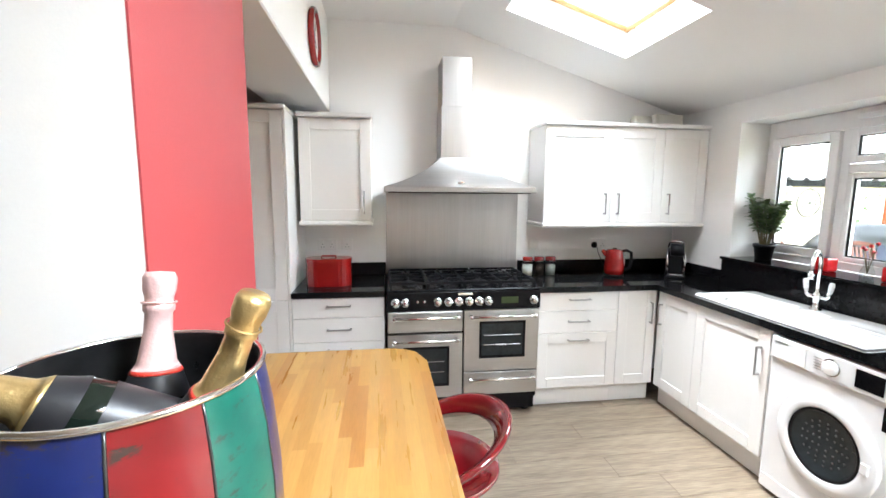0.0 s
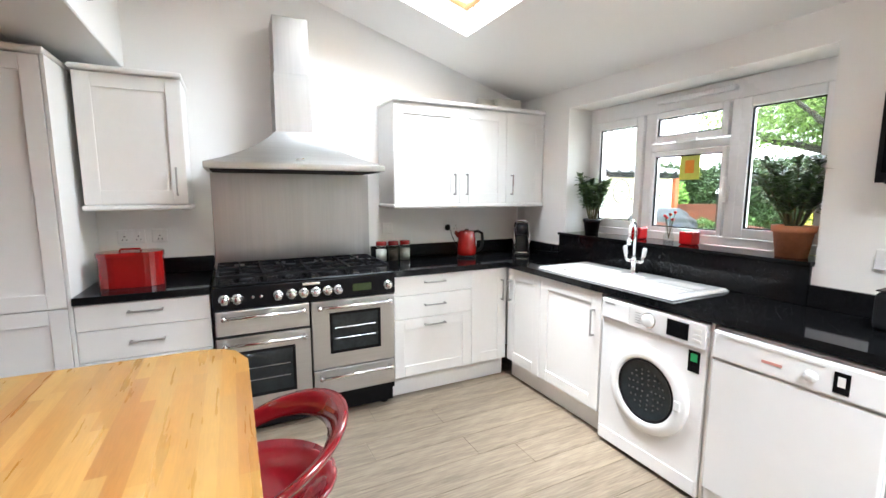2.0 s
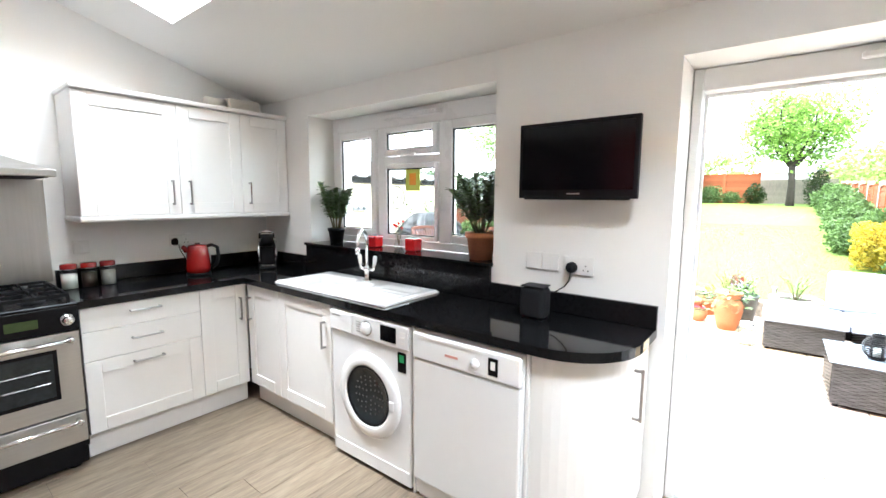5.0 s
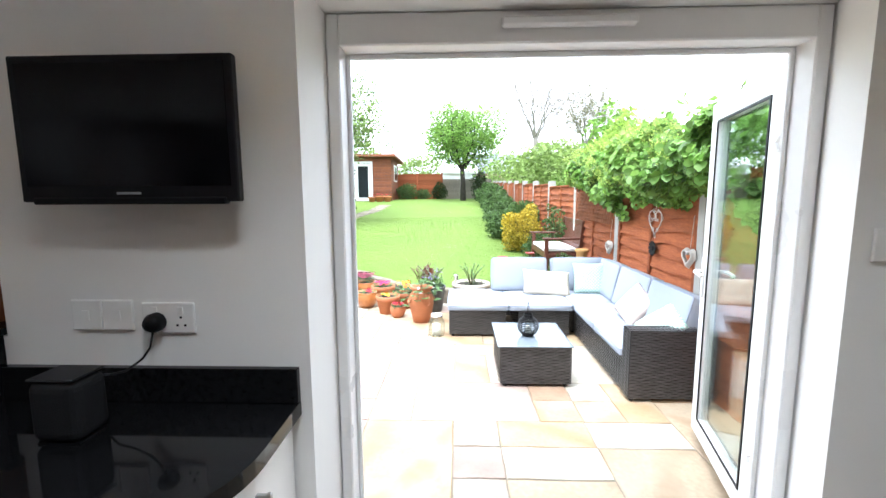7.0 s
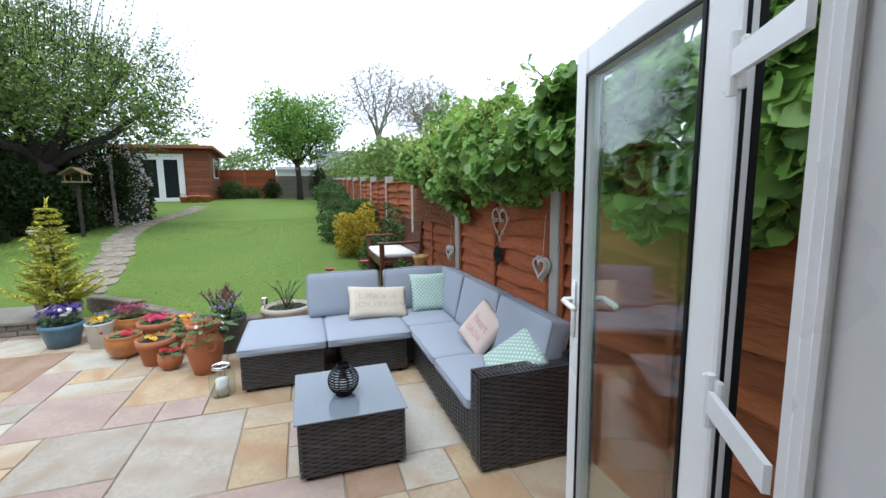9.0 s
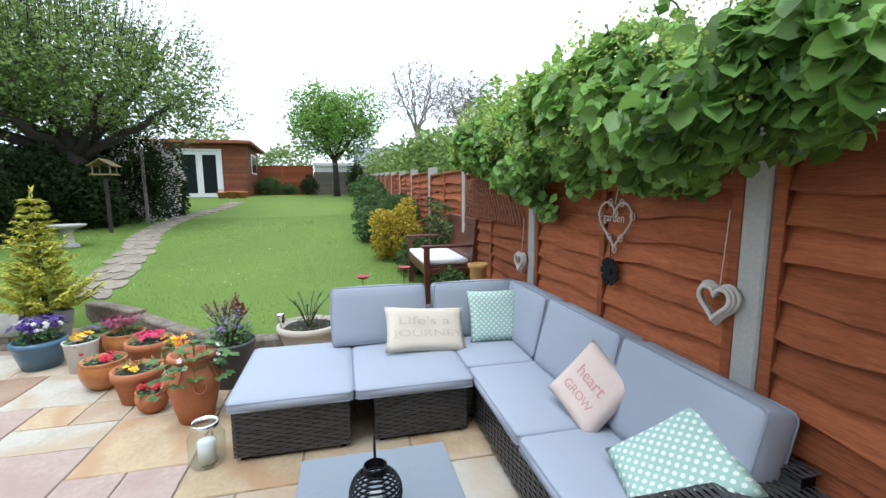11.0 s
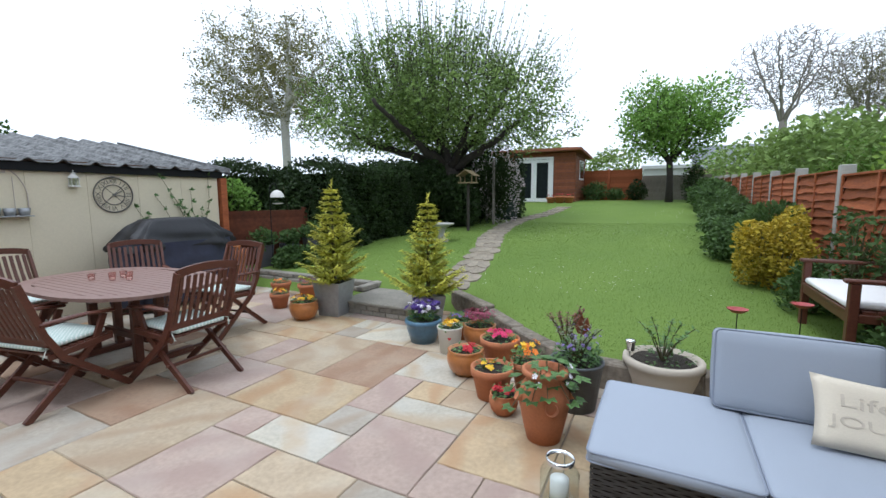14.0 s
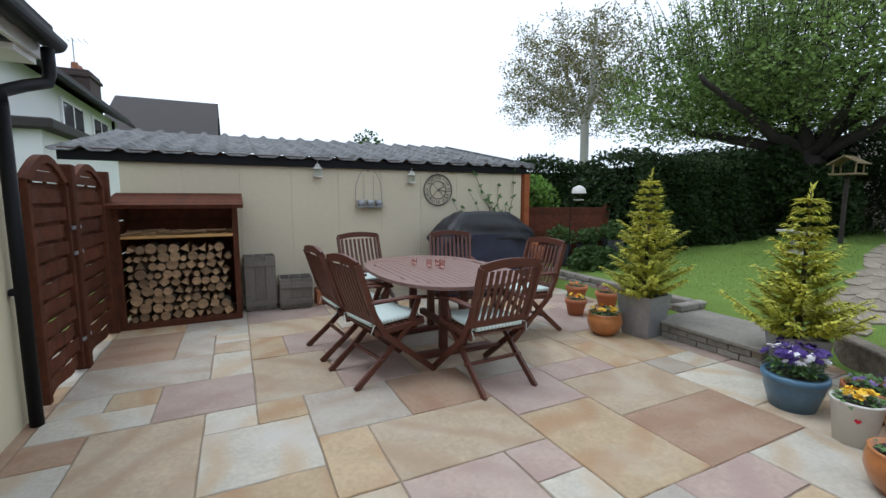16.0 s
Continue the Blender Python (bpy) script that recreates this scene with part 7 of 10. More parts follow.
part("heart", bm, PETAL["red"], heart_pot, "small red heart", at=heart_pot.matrix_basis.inverted() @ pose(8.378, 2.12, PATIO + 0.165, 90, 0, -63) @ pose(0, 0, 0, 0, 180, 0))


def strawberry_pot():
    t = thing("strawberry_pot", (7.42, 1.0, Z), 0, "tall terracotta strawberry pot with trailing leaves", "flower pot", "flower pots")
    part("pot", lathe([(0, 0), (0.10, 0), (0.125, 0.10), (0.150, 0.22), (0.145, 0.32), (0.115, 0.375), (0.115, 0.40), (0.138, 0.415), (0.138, 0.44), (0.118, 0.445), (0.108, 0.40), (0, 0.39)], 28), TERRA, t, smooth=True)
    for k in range(4):
        a = k * 1.57 + 0.5
        m = pose(0.135 * math.cos(a), 0.135 * math.sin(a), 0.24 + 0.03 * (k % 2), 0, 0, math.degrees(a)) @ pose(0, 0, 0, 0, 55, 0)
        part("pocket", lathe([(0.028, -0.01), (0.042, 0.03), (0.036, 0.032), (0.024, 0.0)], 14), TERRA, t, smooth=True, at=m)
    bl, bs = bmesh.new(), bmesh.new()
    rng = random.Random(77)
    for k in range(46):
        a = rng.uniform(0, 6.283)
        q = rng.uniform(0.02, 0.24)
        z = 0.44 - 0.9 * max(0, q - 0.13) + rng.uniform(-0.12, 0.05)
        c = Vector((q * math.cos(a), q * math.sin(a), z))
        tube(bs, [(0.1 * math.cos(a) * min(1, q / 0.1), 0.1 * math.sin(a) * min(1, q / 0.1), 0.40), c], 0.003, 4)
        for d in (-0.9, 0, 0.9):
            leaf(bl, c, (math.cos(a + d), math.sin(a + d), 0.15), (0, 0, 1), 0.065, 0.058)
    part("stem_mass", bs, STEM, t)
    part("foliage", bl, LEAF, t)
    bf = bmesh.new()
    for k in range(9):
        a = rng.uniform(0, 6.283)
        bloom(bf, (0.15 * math.cos(a), 0.15 * math.sin(a), 0.44 + rng.uniform(-0.1, 0.04)), 0.018, (math.cos(a), math.sin(a), 0.8))
    tagged(part("blossom", bf, PETAL["white"], t), kind="stuff")


strawberry_pot()


def twiggy(at, h, r, seed, label, leaf_mat, n=9, name="shrub", leaf_len=0.05, dens=10):
    """A small open shrub: thin stems with leaves along them."""
    rng = random.Random(seed)
    t = thing(name, at, 0, label, "plant", "border shrubs")
    bs, bl = bmesh.new(), bmesh.new()
    for k in range(n):
        a = 6.283 * k / n + rng.uniform(-0.4, 0.4)
        tip = Vector((r * rng.uniform(0.3, 1) * math.cos(a), r * rng.uniform(0.3, 1) * math.sin(a), h * rng.uniform(0.7, 1)))
        midp = tip * 0.5 + Vector((0, 0, h * 0.12))
        tube(bs, [(0.01 * math.cos(a), 0.01 * math.sin(a), 0), midp, tip], 0.004, 5, [0.006, 0.004, 0.002])
        for i in range(dens):
            u = 0.3 + 0.7 * i / dens
            p = midp.lerp(tip, (u - 0.5) * 2) if u > 0.5 else Vector((0, 0, 0)).lerp(midp, u * 2)
            for _ in range(2):
                b = rng.uniform(0, 6.283)
                leaf(bl, p, (math.cos(b), math.sin(b), rng.uniform(0, 1)), (0, 0, 1), leaf_len * rng.uniform(0.6, 1.2), leaf_len * 0.42)
    part("stem_mass", bs, STEM, t)
    part("foliage", bl, leaf_mat, t)
    return t


GREYLEAF = stuff_of("silvery_herb_leaf", (0.16, 0.18, 0.11), 0.8, vary=0.3, bump=0.2)
twiggy((8.40, 0.36, PATIO + 0.26), 0.33, 0.22, 31, "young green shrub in the sand coloured pot", LEAF, 8)
twiggy((7.93, 0.90, PATIO + 0.32), 0.30, 0.20, 32, "grey green lavender in the galvanised bucket", GREYLEAF, 12, leaf_len=0.035)
twiggy((8.55, 1.10, 0.12), 0.36, 0.20, 33, "reddish border shrub behind the edging", stuff_of("bronze_leaf", (0.13, 0.055, 0.035), 0.7, vary=0.4, bump=0.2), 10)
RUST = stuff_of("rusted_steel", (0.20, 0.060, 0.025), 0.9, vary=0.35, grain=30, patch=7, bump=0.4)
t = thing("rusty_ornament", (8.62, 0.98, 0.12), 40, "flat rusty metal bird ornament on a stake", "ornament")
bm = bmesh.new()
prism(bm, [(-0.13, 0.10), (-0.05, 0.02), (0.07, 0.0), (0.15, 0.08), (0.12, 0.17), (0.08, 0.15), (0.04, 0.22), (-0.02, 0.16), (-0.08, 0.18)], 0, 0.004)
part("plate", bm, RUST, t, at=pose(0, 0, 0.10, 90))
part("stake", bar(bmesh.new(), (0, 0, -0.02), (0, 0, 0.16), 0.005, n=6), RUST, t)
t = thing("solar_light", (8.30, 0.58, PATIO + 0.24), 0, "small steel solar light stuck in the pot", "garden light")
part("stake", bar(bmesh.new(), (0, 0, 0), (0, 0, 0.10), 0.006, n=8), CHROME, t)
part("head", lathe([(0, 0.10), (0.03, 0.10), (0.034, 0.16), (0.038, 0.165), (0.036, 0.18), (0, 0.182)], 16), CHROME, t, smooth=True)
t = thing("glass_jar_lantern", (6.89, 0.79, Z), 0, "glass jar candle lantern with a wire handle", "lantern")
part("glass", lathe([(0, 0.004), (0.080, 0.0), (0.092, 0.025), (0.092, 0.16), (0.066, 0.20), (0.064, 0.225)], 24), JAR_GLASS, t, smooth=True)
part("collar", lathe([(0.067, 0.212), (0.069, 0.232), (0.062, 0.237), (0.061, 0.215)], 24), CHROME, t, smooth=True)
part("candle", lathe([(0, 0.006), (0.045, 0.006), (0.045, 0.125), (0, 0.128)], 18), SUGAR, t, smooth=True)
part("handle", tube(bmesh.new(), [(0.067, 0, 0.222), (0.108, 0, 0.205), (0.112, 0, 0.14), (0.092, 0, 0.09)], 0.003, 6), STEEL, t)


# ---------- conifers ----------
NEEDLE = leaf_material("golden_conifer_needles", (0.66, 0.61, 0.10), (0.44, 0.47, 0.085), 0.35)


def conifer(at, h, r, seed, label):
    rng = random.Random(seed)
    t = thing("dwarf_conifer", at, 0, label, "conifer", "golden conifers")
    part("trunk", tube(bmesh.new(), [(0, 0, 0), (0.01, 0, h * 0.5), (0, 0, h)], 0.02, 7, [0.028, 0.016, 0.004]), STEM, t)
    bm, bs = bmesh.new(), bmesh.new()
    levels = 15
    for k in range(levels):
        u = k / (levels - 1)
        z = h * (0.03 + 0.86 * u)
        rr = r * (1 - u) ** 0.9 * rng.uniform(0.85, 1.1) + 0.035
        n = int(11 - 5 * u)
        for j in range(n):
            a = 6.283 * j / n + k * 0.9 + rng.uniform(-0.3, 0.3)
            L = rr * rng.uniform(0.65, 1.15)
            root = Vector((0, 0, z))
            tip = Vector((L * math.cos(a), L * math.sin(a), z + L * rng.uniform(0.25, 0.6)))
            midp = root.lerp(tip, 0.55) - Vector((0, 0, L * 0.10))
            tube(bs, [root, midp, tip], 0.004, 4)
            steps = max(5, int(L / 0.026))
            for i in range(steps):
                q = 0.2 + 0.8 * i / (steps - 1)
                p = root.lerp(midp, q / 0.55) if q < 0.55 else midp.lerp(tip, (q - 0.55) / 0.45)
                for s in (-1, 1, -0.4, 0.4):
                    b = a + s * 0.9 + rng.uniform(-0.25, 0.25)
                    leaf(bm, p, (math.cos(b), math.sin(b), rng.uniform(-0.1, 0.55)), (0, 0, 1), (0.05 + 0.055 * (1 - q)) * rng.uniform(0.9, 1.4), 0.027)
    for j in range(14):
        leaf(bm, (0, 0, h * (0.86 + 0.01 * j)), (rng.uniform(-1, 1), rng.uniform(-1, 1), 1.5), (1, 0, 0), 0.06, 0.018)
    tagged(part("branch_mass", bs, STEM, t), kind="stuff")
    part("foliage", bm, NEEDLE, t)


t = thing("planter_trough", (9.07, 4.10, Z), 8, "tall square grey zinc planter", "planter", "square planters")
bm = bmesh.new()
lo = [bm.verts.new((x, y, 0)) for x, y in ((-0.14, -0.14), (0.14, -0.14), (0.14, 0.14), (-0.14, 0.14))]
hi = [bm.verts.new((x, y, 0.43)) for x, y in ((-0.19, -0.19), (0.19, -0.19), (0.19, 0.19), (-0.19, 0.19))]
ins = [bm.verts.new((x, y, 0.43)) for x, y in ((-0.175, -0.175), (0.175, -0.175), (0.175, 0.175), (-0.175, 0.175))]
dp = [bm.verts.new((x, y, 0.37)) for x, y in ((-0.17, -0.17), (0.17, -0.17), (0.17, 0.17), (-0.17, 0.17))]
for k in range(4):
    j = (k + 1) % 4
    for p, q in ((lo, hi), (hi, ins), (ins, dp)):
        bm.faces.new((p[k], p[j], q[j], q[k]))
bm.faces.new(lo[::-1])
part("box", bm, ZINC, t)
part("soil", boxes(((-0.168, -0.168, 0.36), (0.168, 0.168, 0.385))), SOIL, t)
conifer((9.07, 4.10, Z + 0.38), 1.30, 0.42, 51, "golden green dwarf conifer in the zinc planter")
t = thing("planter_pot", (9.25, 2.83, Z), 0, "grey square planter behind the pansies", "planter", "square planters")
bm = lathe([(0, 0), (0.17, 0), (0.235, 0.34), (0.215, 0.34), (0.205, 0.30), (0, 0.30)], 4)
part("box", bm, ZINC, t)
conifer((9.25, 2.83, Z + 0.30), 1.20, 0.40, 52, "golden green dwarf conifer behind the pansies")


# ---------- dining set ----------
GREYED = stuff_of("weathered_red_hardwood", (0.25, 0.165, 0.14), 0.5, vary=0.25, grain=18, patch=5, bump=0.2, second=(0.17, 0.088, 0.068), stretch=(8, 2, 8))


def dining_table():
    t = thing("dining_table", (7.03, 4.80, PATIO), 0, "oval weathered red hardwood garden dining table", "table")
    a, b, z = 0.63, 0.93, 0.735
    rim = bmesh.new()
    n = 56

    def oval(k, s):
        q = 2 * math.pi * k / n
        c, d = math.cos(q), math.sin(q)
        return (s * a * math.copysign(abs(c) ** 0.8, c), s * b * math.copysign(abs(d) ** 0.8, d))

    loops = []
    for s, zz in ((1, z - 0.028), (1, z), (0.86, z), (0.86, z - 0.028)):
        loops.append([rim.verts.new((*oval(k, s), zz)) for k in range(n)])
    for p, q in zip(loops, loops[1:] + loops[:1]):
        for k in range(n):
            rim.faces.new((p[k], p[(k + 1) % n], q[(k + 1) % n], q[k]))
    part("rim", rim, GREYED, t)
    w = 0.062
    k = -0.86 * a
    while k < 0.86 * a:
        xm = k + w / 2
        f = max(0.0, 1 - (abs(xm) / (0.86 * a)) ** 2.5) ** 0.4
        y = 0.86 * b * f
        if y > 0.1:
            part("slat", boxes(((k + 0.003, -y, z - 0.024), (k + w - 0.003, y, z - 0.001)), bevel=0.002), GREYED, t)
        k += w
    for y in (-0.36, 0.36):
        for x in (-0.10, 0.10):
            part("post", boxes(((x - 0.035, y - 0.03, 0.06), (x + 0.035, y + 0.03, z - 0.03)), bevel=0.006), MAROON, t)
        part("foot", boxes(((-0.38, y - 0.04, 0.0), (0.38, y + 0.04, 0.06)), bevel=0.012), MAROON, t)
        part("bearer", boxes(((-0.42, y - 0.03, z - 0.09), (0.42, y + 0.03, z - 0.03)), bevel=0.006), MAROON, t)
    part("stretcher", boxes(((-0.03, -0.36, 0.20), (0.03, 0.36, 0.26)), bevel=0.006), MAROON, t)


dining_table()


def folding_chair():
    t = thing("folding_chair", (0, 0, 0), 0, "dark red hardwood folding armchair with spotted seat pad", "chair", "chairs round the dining table")
    W = 0.26
    for s in (-1, 1):
        x = s * W
        bm = bmesh.new()
        pts = [(x, 0.34, 0.0), (x, 0.10, 0.20), (x, -0.12, 0.38), (x, -0.22, 0.56), (x, -0.29, 0.78), (x, -0.34, 0.93)]
        band(bm, pts, (1, 0, 0), 0.026, 0.046)
        part("back_leg", bm, MAROON, t)
        bm = bmesh.new()
        pts = [(x - s * 0.03, -0.36, 0.0), (x - s * 0.03, -0.12, 0.20), (x - s * 0.03, 0.12, 0.42), (x - s * 0.03, 0.20, 0.61)]
        band(bm, pts, (1, 0, 0), 0.024, 0.044)
        part("front_leg", bm, MAROON, t)
        bm = bmesh.new()
        beam(bm, (x, -0.25, 0.64), (x, 0.05, 0.645), 0.024, 0.050, (1, 0, 0), 0.008)
        beam(bm, (x, 0.05, 0.645), (x, 0.26, 0.625), 0.024, 0.055, (1, 0, 0), 0.010)
        part("arm", bm, MAROON, t)
        part("seat_rail", beam(bmesh.new(), (x - s * 0.015, -0.20, 0.40), (x - s * 0.015, 0.24, 0.43), 0.045, 0.022, (1, 0, 0), 0.004), MAROON, t)
    for k in range(9):
        y = -0.19 + k * 0.052
        part("seat_slat", beam(bmesh.new(), (-W + 0.02, y, 0.425 + 0.03 * k / 8), (W - 0.02, y, 0.425 + 0.03 * k / 8), 0.042, 0.014, (0, 0, 1), 0.002), MAROON, t)
    for k in range(9):
        x = -W + 0.045 + k * (2 * W - 0.09) / 8
        bm = bmesh.new()
        beam(bm, (x, -0.205, 0.52), (x, -0.285, 0.74), 0.030, 0.012, (0, 1, 0), 0.002)
        beam(bm, (x, -0.285, 0.74), (x, -0.33, 0.90), 0.030, 0.012, (0, 1, 0), 0.002)
        part("back_slat", bm, MAROON, t)
    bm = bmesh.new()
    band(bm, [(W * u / 5, -0.338, 0.925 + 0.03 * (1 - (u / 5) ** 2)) for u in range(-5, 6)], (0, 1, 0), 0.026, 0.06)
    part("top_rail", bm, MAROON, t)
    part("lower_rail", beam(bmesh.new(), (-W, -0.20, 0.50), (W, -0.20, 0.50), 0.05, 0.024, (0, 1, 0), 0.004), MAROON, t)
    for y, z in ((0.12, 0.185), (-0.14, 0.185)):
        part("stretcher", beam(bmesh.new(), (-W, y, z), (W, y, z), 0.022, 0.03, (0, 1, 0), 0.003), MAROON, t)
    c = part("seat_pad", cushion(bmesh.new(), (-0.215, -0.19, 0.452), (0.215, 0.24, 0.492), 0.008, 0.014, pose(0, 0, 0.0, 3, 0, 0), 6), SEATPAD, t, "pale green spotted seat pad", smooth=True)
    for s in (-1, 1):
        part("tie", tube(bmesh.new(), [(s * 0.20, -0.18, 0.48), (s * 0.25, -0.21, 0.46), (s * 0.24, -0.23, 0.40)], 0.004, 5), SEATPAD, c)
    return t


chair = folding_chair()
spots = [(7.02, 3.90, 4), (6.34, 4.36, -78), (6.25, 5.02, -84), (6.72, 6.02, 188), (7.72, 5.80, 160), (8.00, 4.75, 96)]
chair.matrix_basis = pose(spots[0][0], spots[0][1], PATIO, 0, 0, spots[0][2])
for x, y, a in spots[1:]:
    copy_thing(chair, pose(x, y, PATIO, 0, 0, a))
PINK_GLASS = glass_of("pink_tinted_glass", (0.92, 0.80, 0.78))
for x, y, h in ((6.98, 4.86, 0.075), (7.06, 4.74, 0.08), (6.90, 5.05, 0.06), (7.10, 4.92, 0.065)):
    t = thing("candle_glass", (x, y, PATIO + 0.7365), 0, "small pink tinted tealight glass on the table", "candle holder", "table candle glasses")
    part("glass", lathe([(0, 0.002), (0.024, 0.0), (0.032, h), (0.029, h), (0.022, 0.006)], 16), PINK_GLASS, t, smooth=True)
    part("candle", lathe([(0, 0.007), (0.018, 0.007), (0.018, 0.022), (0, 0.023)], 12), SUGAR, t)


# ---------- gate, log store, crates ----------
def gate():
    t = thing("garden_gate", (4.12, 4.66, PATIO), 90, "red-brown woven panel double gate with arched tops", "gate")
    for x0, x1 in ((0.0, 0.74), (0.86, 1.76)):
        leaf_ = thing("gate_leaf", (0, 0, 0))
        leaf_.parent = t
        for x in (x0, x1 - 0.05):
            part("stile", boxes(((x, -0.025, 0.03), (x + 0.05, 0.025, 1.52)), bevel=0.004), GATEWOOD, leaf_)
        bm = bmesh.new()
        band(bm, [(x0 + (x1 - x0) * k / 12, 0, 1.50 + 0.17 * math.sin(math.pi * k / 12)) for k in range(13)], (0, 1, 0), 0.05, 0.055)
        part("top_rail", bm, GATEWOOD, leaf_)
        for k in range(11):
            z = 0.11 + k * 0.130
            s = 1 if k % 2 else -1
            pts = [(x0 + 0.05 + (x1 - x0 - 0.1) * q / 12, 0.004 + s * 0.011 * math.cos(q / 12 * math.pi * 3), z) for q in range(13)]
            bm = bmesh.new()
            for p, q in zip(pts, pts[1:]):
                beam(bm, p, q, 0.010, 0.098, (0, 0, 1))
            box(bm, (x0 + 0.05, 0.022, z + 0.040), (x1 - 0.05, 0.028, z + 0.092))
            part("slat", bm, GATEWOOD, leaf_)
        for k, q in enumerate((0.16, 0.30)):
            part("slat", boxes(((x0 + (x1 - x0) * q, -0.006, 1.51 + 0.075 * k), (x1 - (x1 - x0) * q, 0.006, 1.58 + 0.06 * k))), GATEWOOD, leaf_)
        for q in (0.33, 0.66):
            part("upright", boxes(((x0 + (x1 - x0) * q - 0.012, 0.030, 0.05), (x0 + (x1 - x0) * q + 0.012, 0.048, 1.55))), GATEWOOD, leaf_)
    for x in (0.76, 1.80):
        part("post", boxes(((x, -0.05, 0), (x + 0.09, 0.05, 1.66)), bevel=0.008), GATEWOOD, t)
    for z in (0.25, 0.95, 1.15):
        part("latch", boxes(((0.70, -0.045, z), (0.90, -0.03, z + 0.03)), bevel=0.004), ZINC, t)


gate()


def log_store():
    t = thing("log_store", (4.16, 6.52, PATIO), 0, "red-brown timber log store full of split logs", "log store")
    W, D, H = 1.17, 0.56, 1.36
    for x in (0, W - 0.06):
        for y, h in ((0, H - 0.06), (D - 0.05, H + 0.06)):
            part("post", boxes(((x, y, 0), (x + 0.06, y + 0.05, h)), bevel=0.004), GATEWOOD, t)
    for k in range(7):
        part("back_board", boxes(((0.06, D - 0.03, 0.08 + k * 0.18), (W - 0.06, D - 0.015, 0.262 + k * 0.18)), bevel=0.003), GATEWOOD, t)
        for x in (0.004, W - 0.022):
            part("side_board", boxes(((x, 0.05, 0.08 + k * 0.18), (x + 0.018, D - 0.05, 0.245 + k * 0.18)), bevel=0.003), GATEWOOD, t)
    for k in range(8):
        y = -0.10 + k * 0.09
        bm = bmesh.new()
        box(bm, (-0.06, -0.036, -0.009), (W + 0.06, 0.036, 0.009), 0.003)
        part("roof_slat", bm, GATEWOOD, t, at=pose(0, y, H - 0.03 + k * 0.016, 12))
    part("roof_lip", boxes(((-0.06, -0.120, H - 0.070), (W + 0.06, -0.10, H - 0.035)), bevel=0.003), GATEWOOD, t)
    part("floor", boxes(((0.06, 0.01, 0.04), (W - 0.06, D - 0.04, 0.07)), bevel=0.003), GATEWOOD, t)
    part("bottom_rail", boxes(((0.06, -0.002, 0.0), (W - 0.06, 0.02, 0.06)), bevel=0.003), GATEWOOD, t)
    part("shelf", boxes(((0.06, 0.0, 0.97), (W - 0.06, D - 0.05, 1.0)), bevel=0.003), PINE, t)
    bark = stuff_of("grey_brown_bark", (0.13, 0.10, 0.07), 0.95, vary=0.35, grain=20, patch=8, bump=0.8, depth=0.01)
    cut = stuff_of("pale_split_wood", (0.29, 0.185, 0.098), 0.85, vary=0.4, grain=24, patch=9, bump=0.5, per_piece=0.45)
    rng = random.Random(15)
    z = 0.072
    row = 0
    while z < 0.82:
        x = 0.07 + rng.uniform(0, 0.03)
        hh = 0
        while x < W - 0.11:
            r = rng.uniform(0.030, 0.058)
            if x + 2 * r > W - 0.065:
                break
            kind = rng.random()
            n = 12 if kind < 0.35 + 0.4 * (x < 0.5) else 3 + (kind > 0.8)
            lg = thing("log", (4.16 + x + r, 6.52 + rng.uniform(0.01, 0.05), PATIO + z + r * 0.86), 0, "split log with a pale cut end", "log", "stacked logs")
            turn = rng.uniform(0, 6.283)
            bm = bmesh.new()
            a = [bm.verts.new((r * math.cos(turn + 6.283 * k / n) * rng.uniform(0.9, 1.08), 0, r * math.sin(turn + 6.283 * k / n) * rng.uniform(0.9, 1.08))) for k in range(n)]
            b = [bm.verts.new((v.co.x, 0.30, v.co.z)) for v in a]
            for k in range(n):
                bm.faces.new((a[k], a[(k + 1) % n], b[(k + 1) % n], b[k])).material_index = 0
            f = bm.faces.new(a[::-1])
            f.material_index = 1
            bm.faces.new(b).material_index = 1
            ob = part("wood", bm, [bark if n > 4 else cut, cut], lg)
            x += 2 * r * rng.uniform(0.92, 1.12)
            hh = max(hh, r)
        z += 0.092
        row += 1
    kind = thing("kindling", (4.16, 6.52, PATIO + 1.0), 0, "heap of kindling sticks on the log store shelf", "kindling", kind="stuff")
    bm = bmesh.new()
    for k in range(60):
        x, y = rng.uniform(0.1, W - 0.12), rng.uniform(0.05, 0.42)
        a = rng.uniform(-0.6, 0.6)
        beam(bm, (x - 0.11 * math.cos(a), y - 0.11 * math.sin(a), 0.008 + 0.03 * rng.random()), (x + 0.11 * math.cos(a), y + 0.11 * math.sin(a), 0.008 + 0.04 * rng.random()), 0.016, 0.014)
    for v in bm.verts:
        v.co.x = min(max(v.co.x, 0.065), W - 0.065)
    part("sticks", bm, [cut], kind)


log_store()


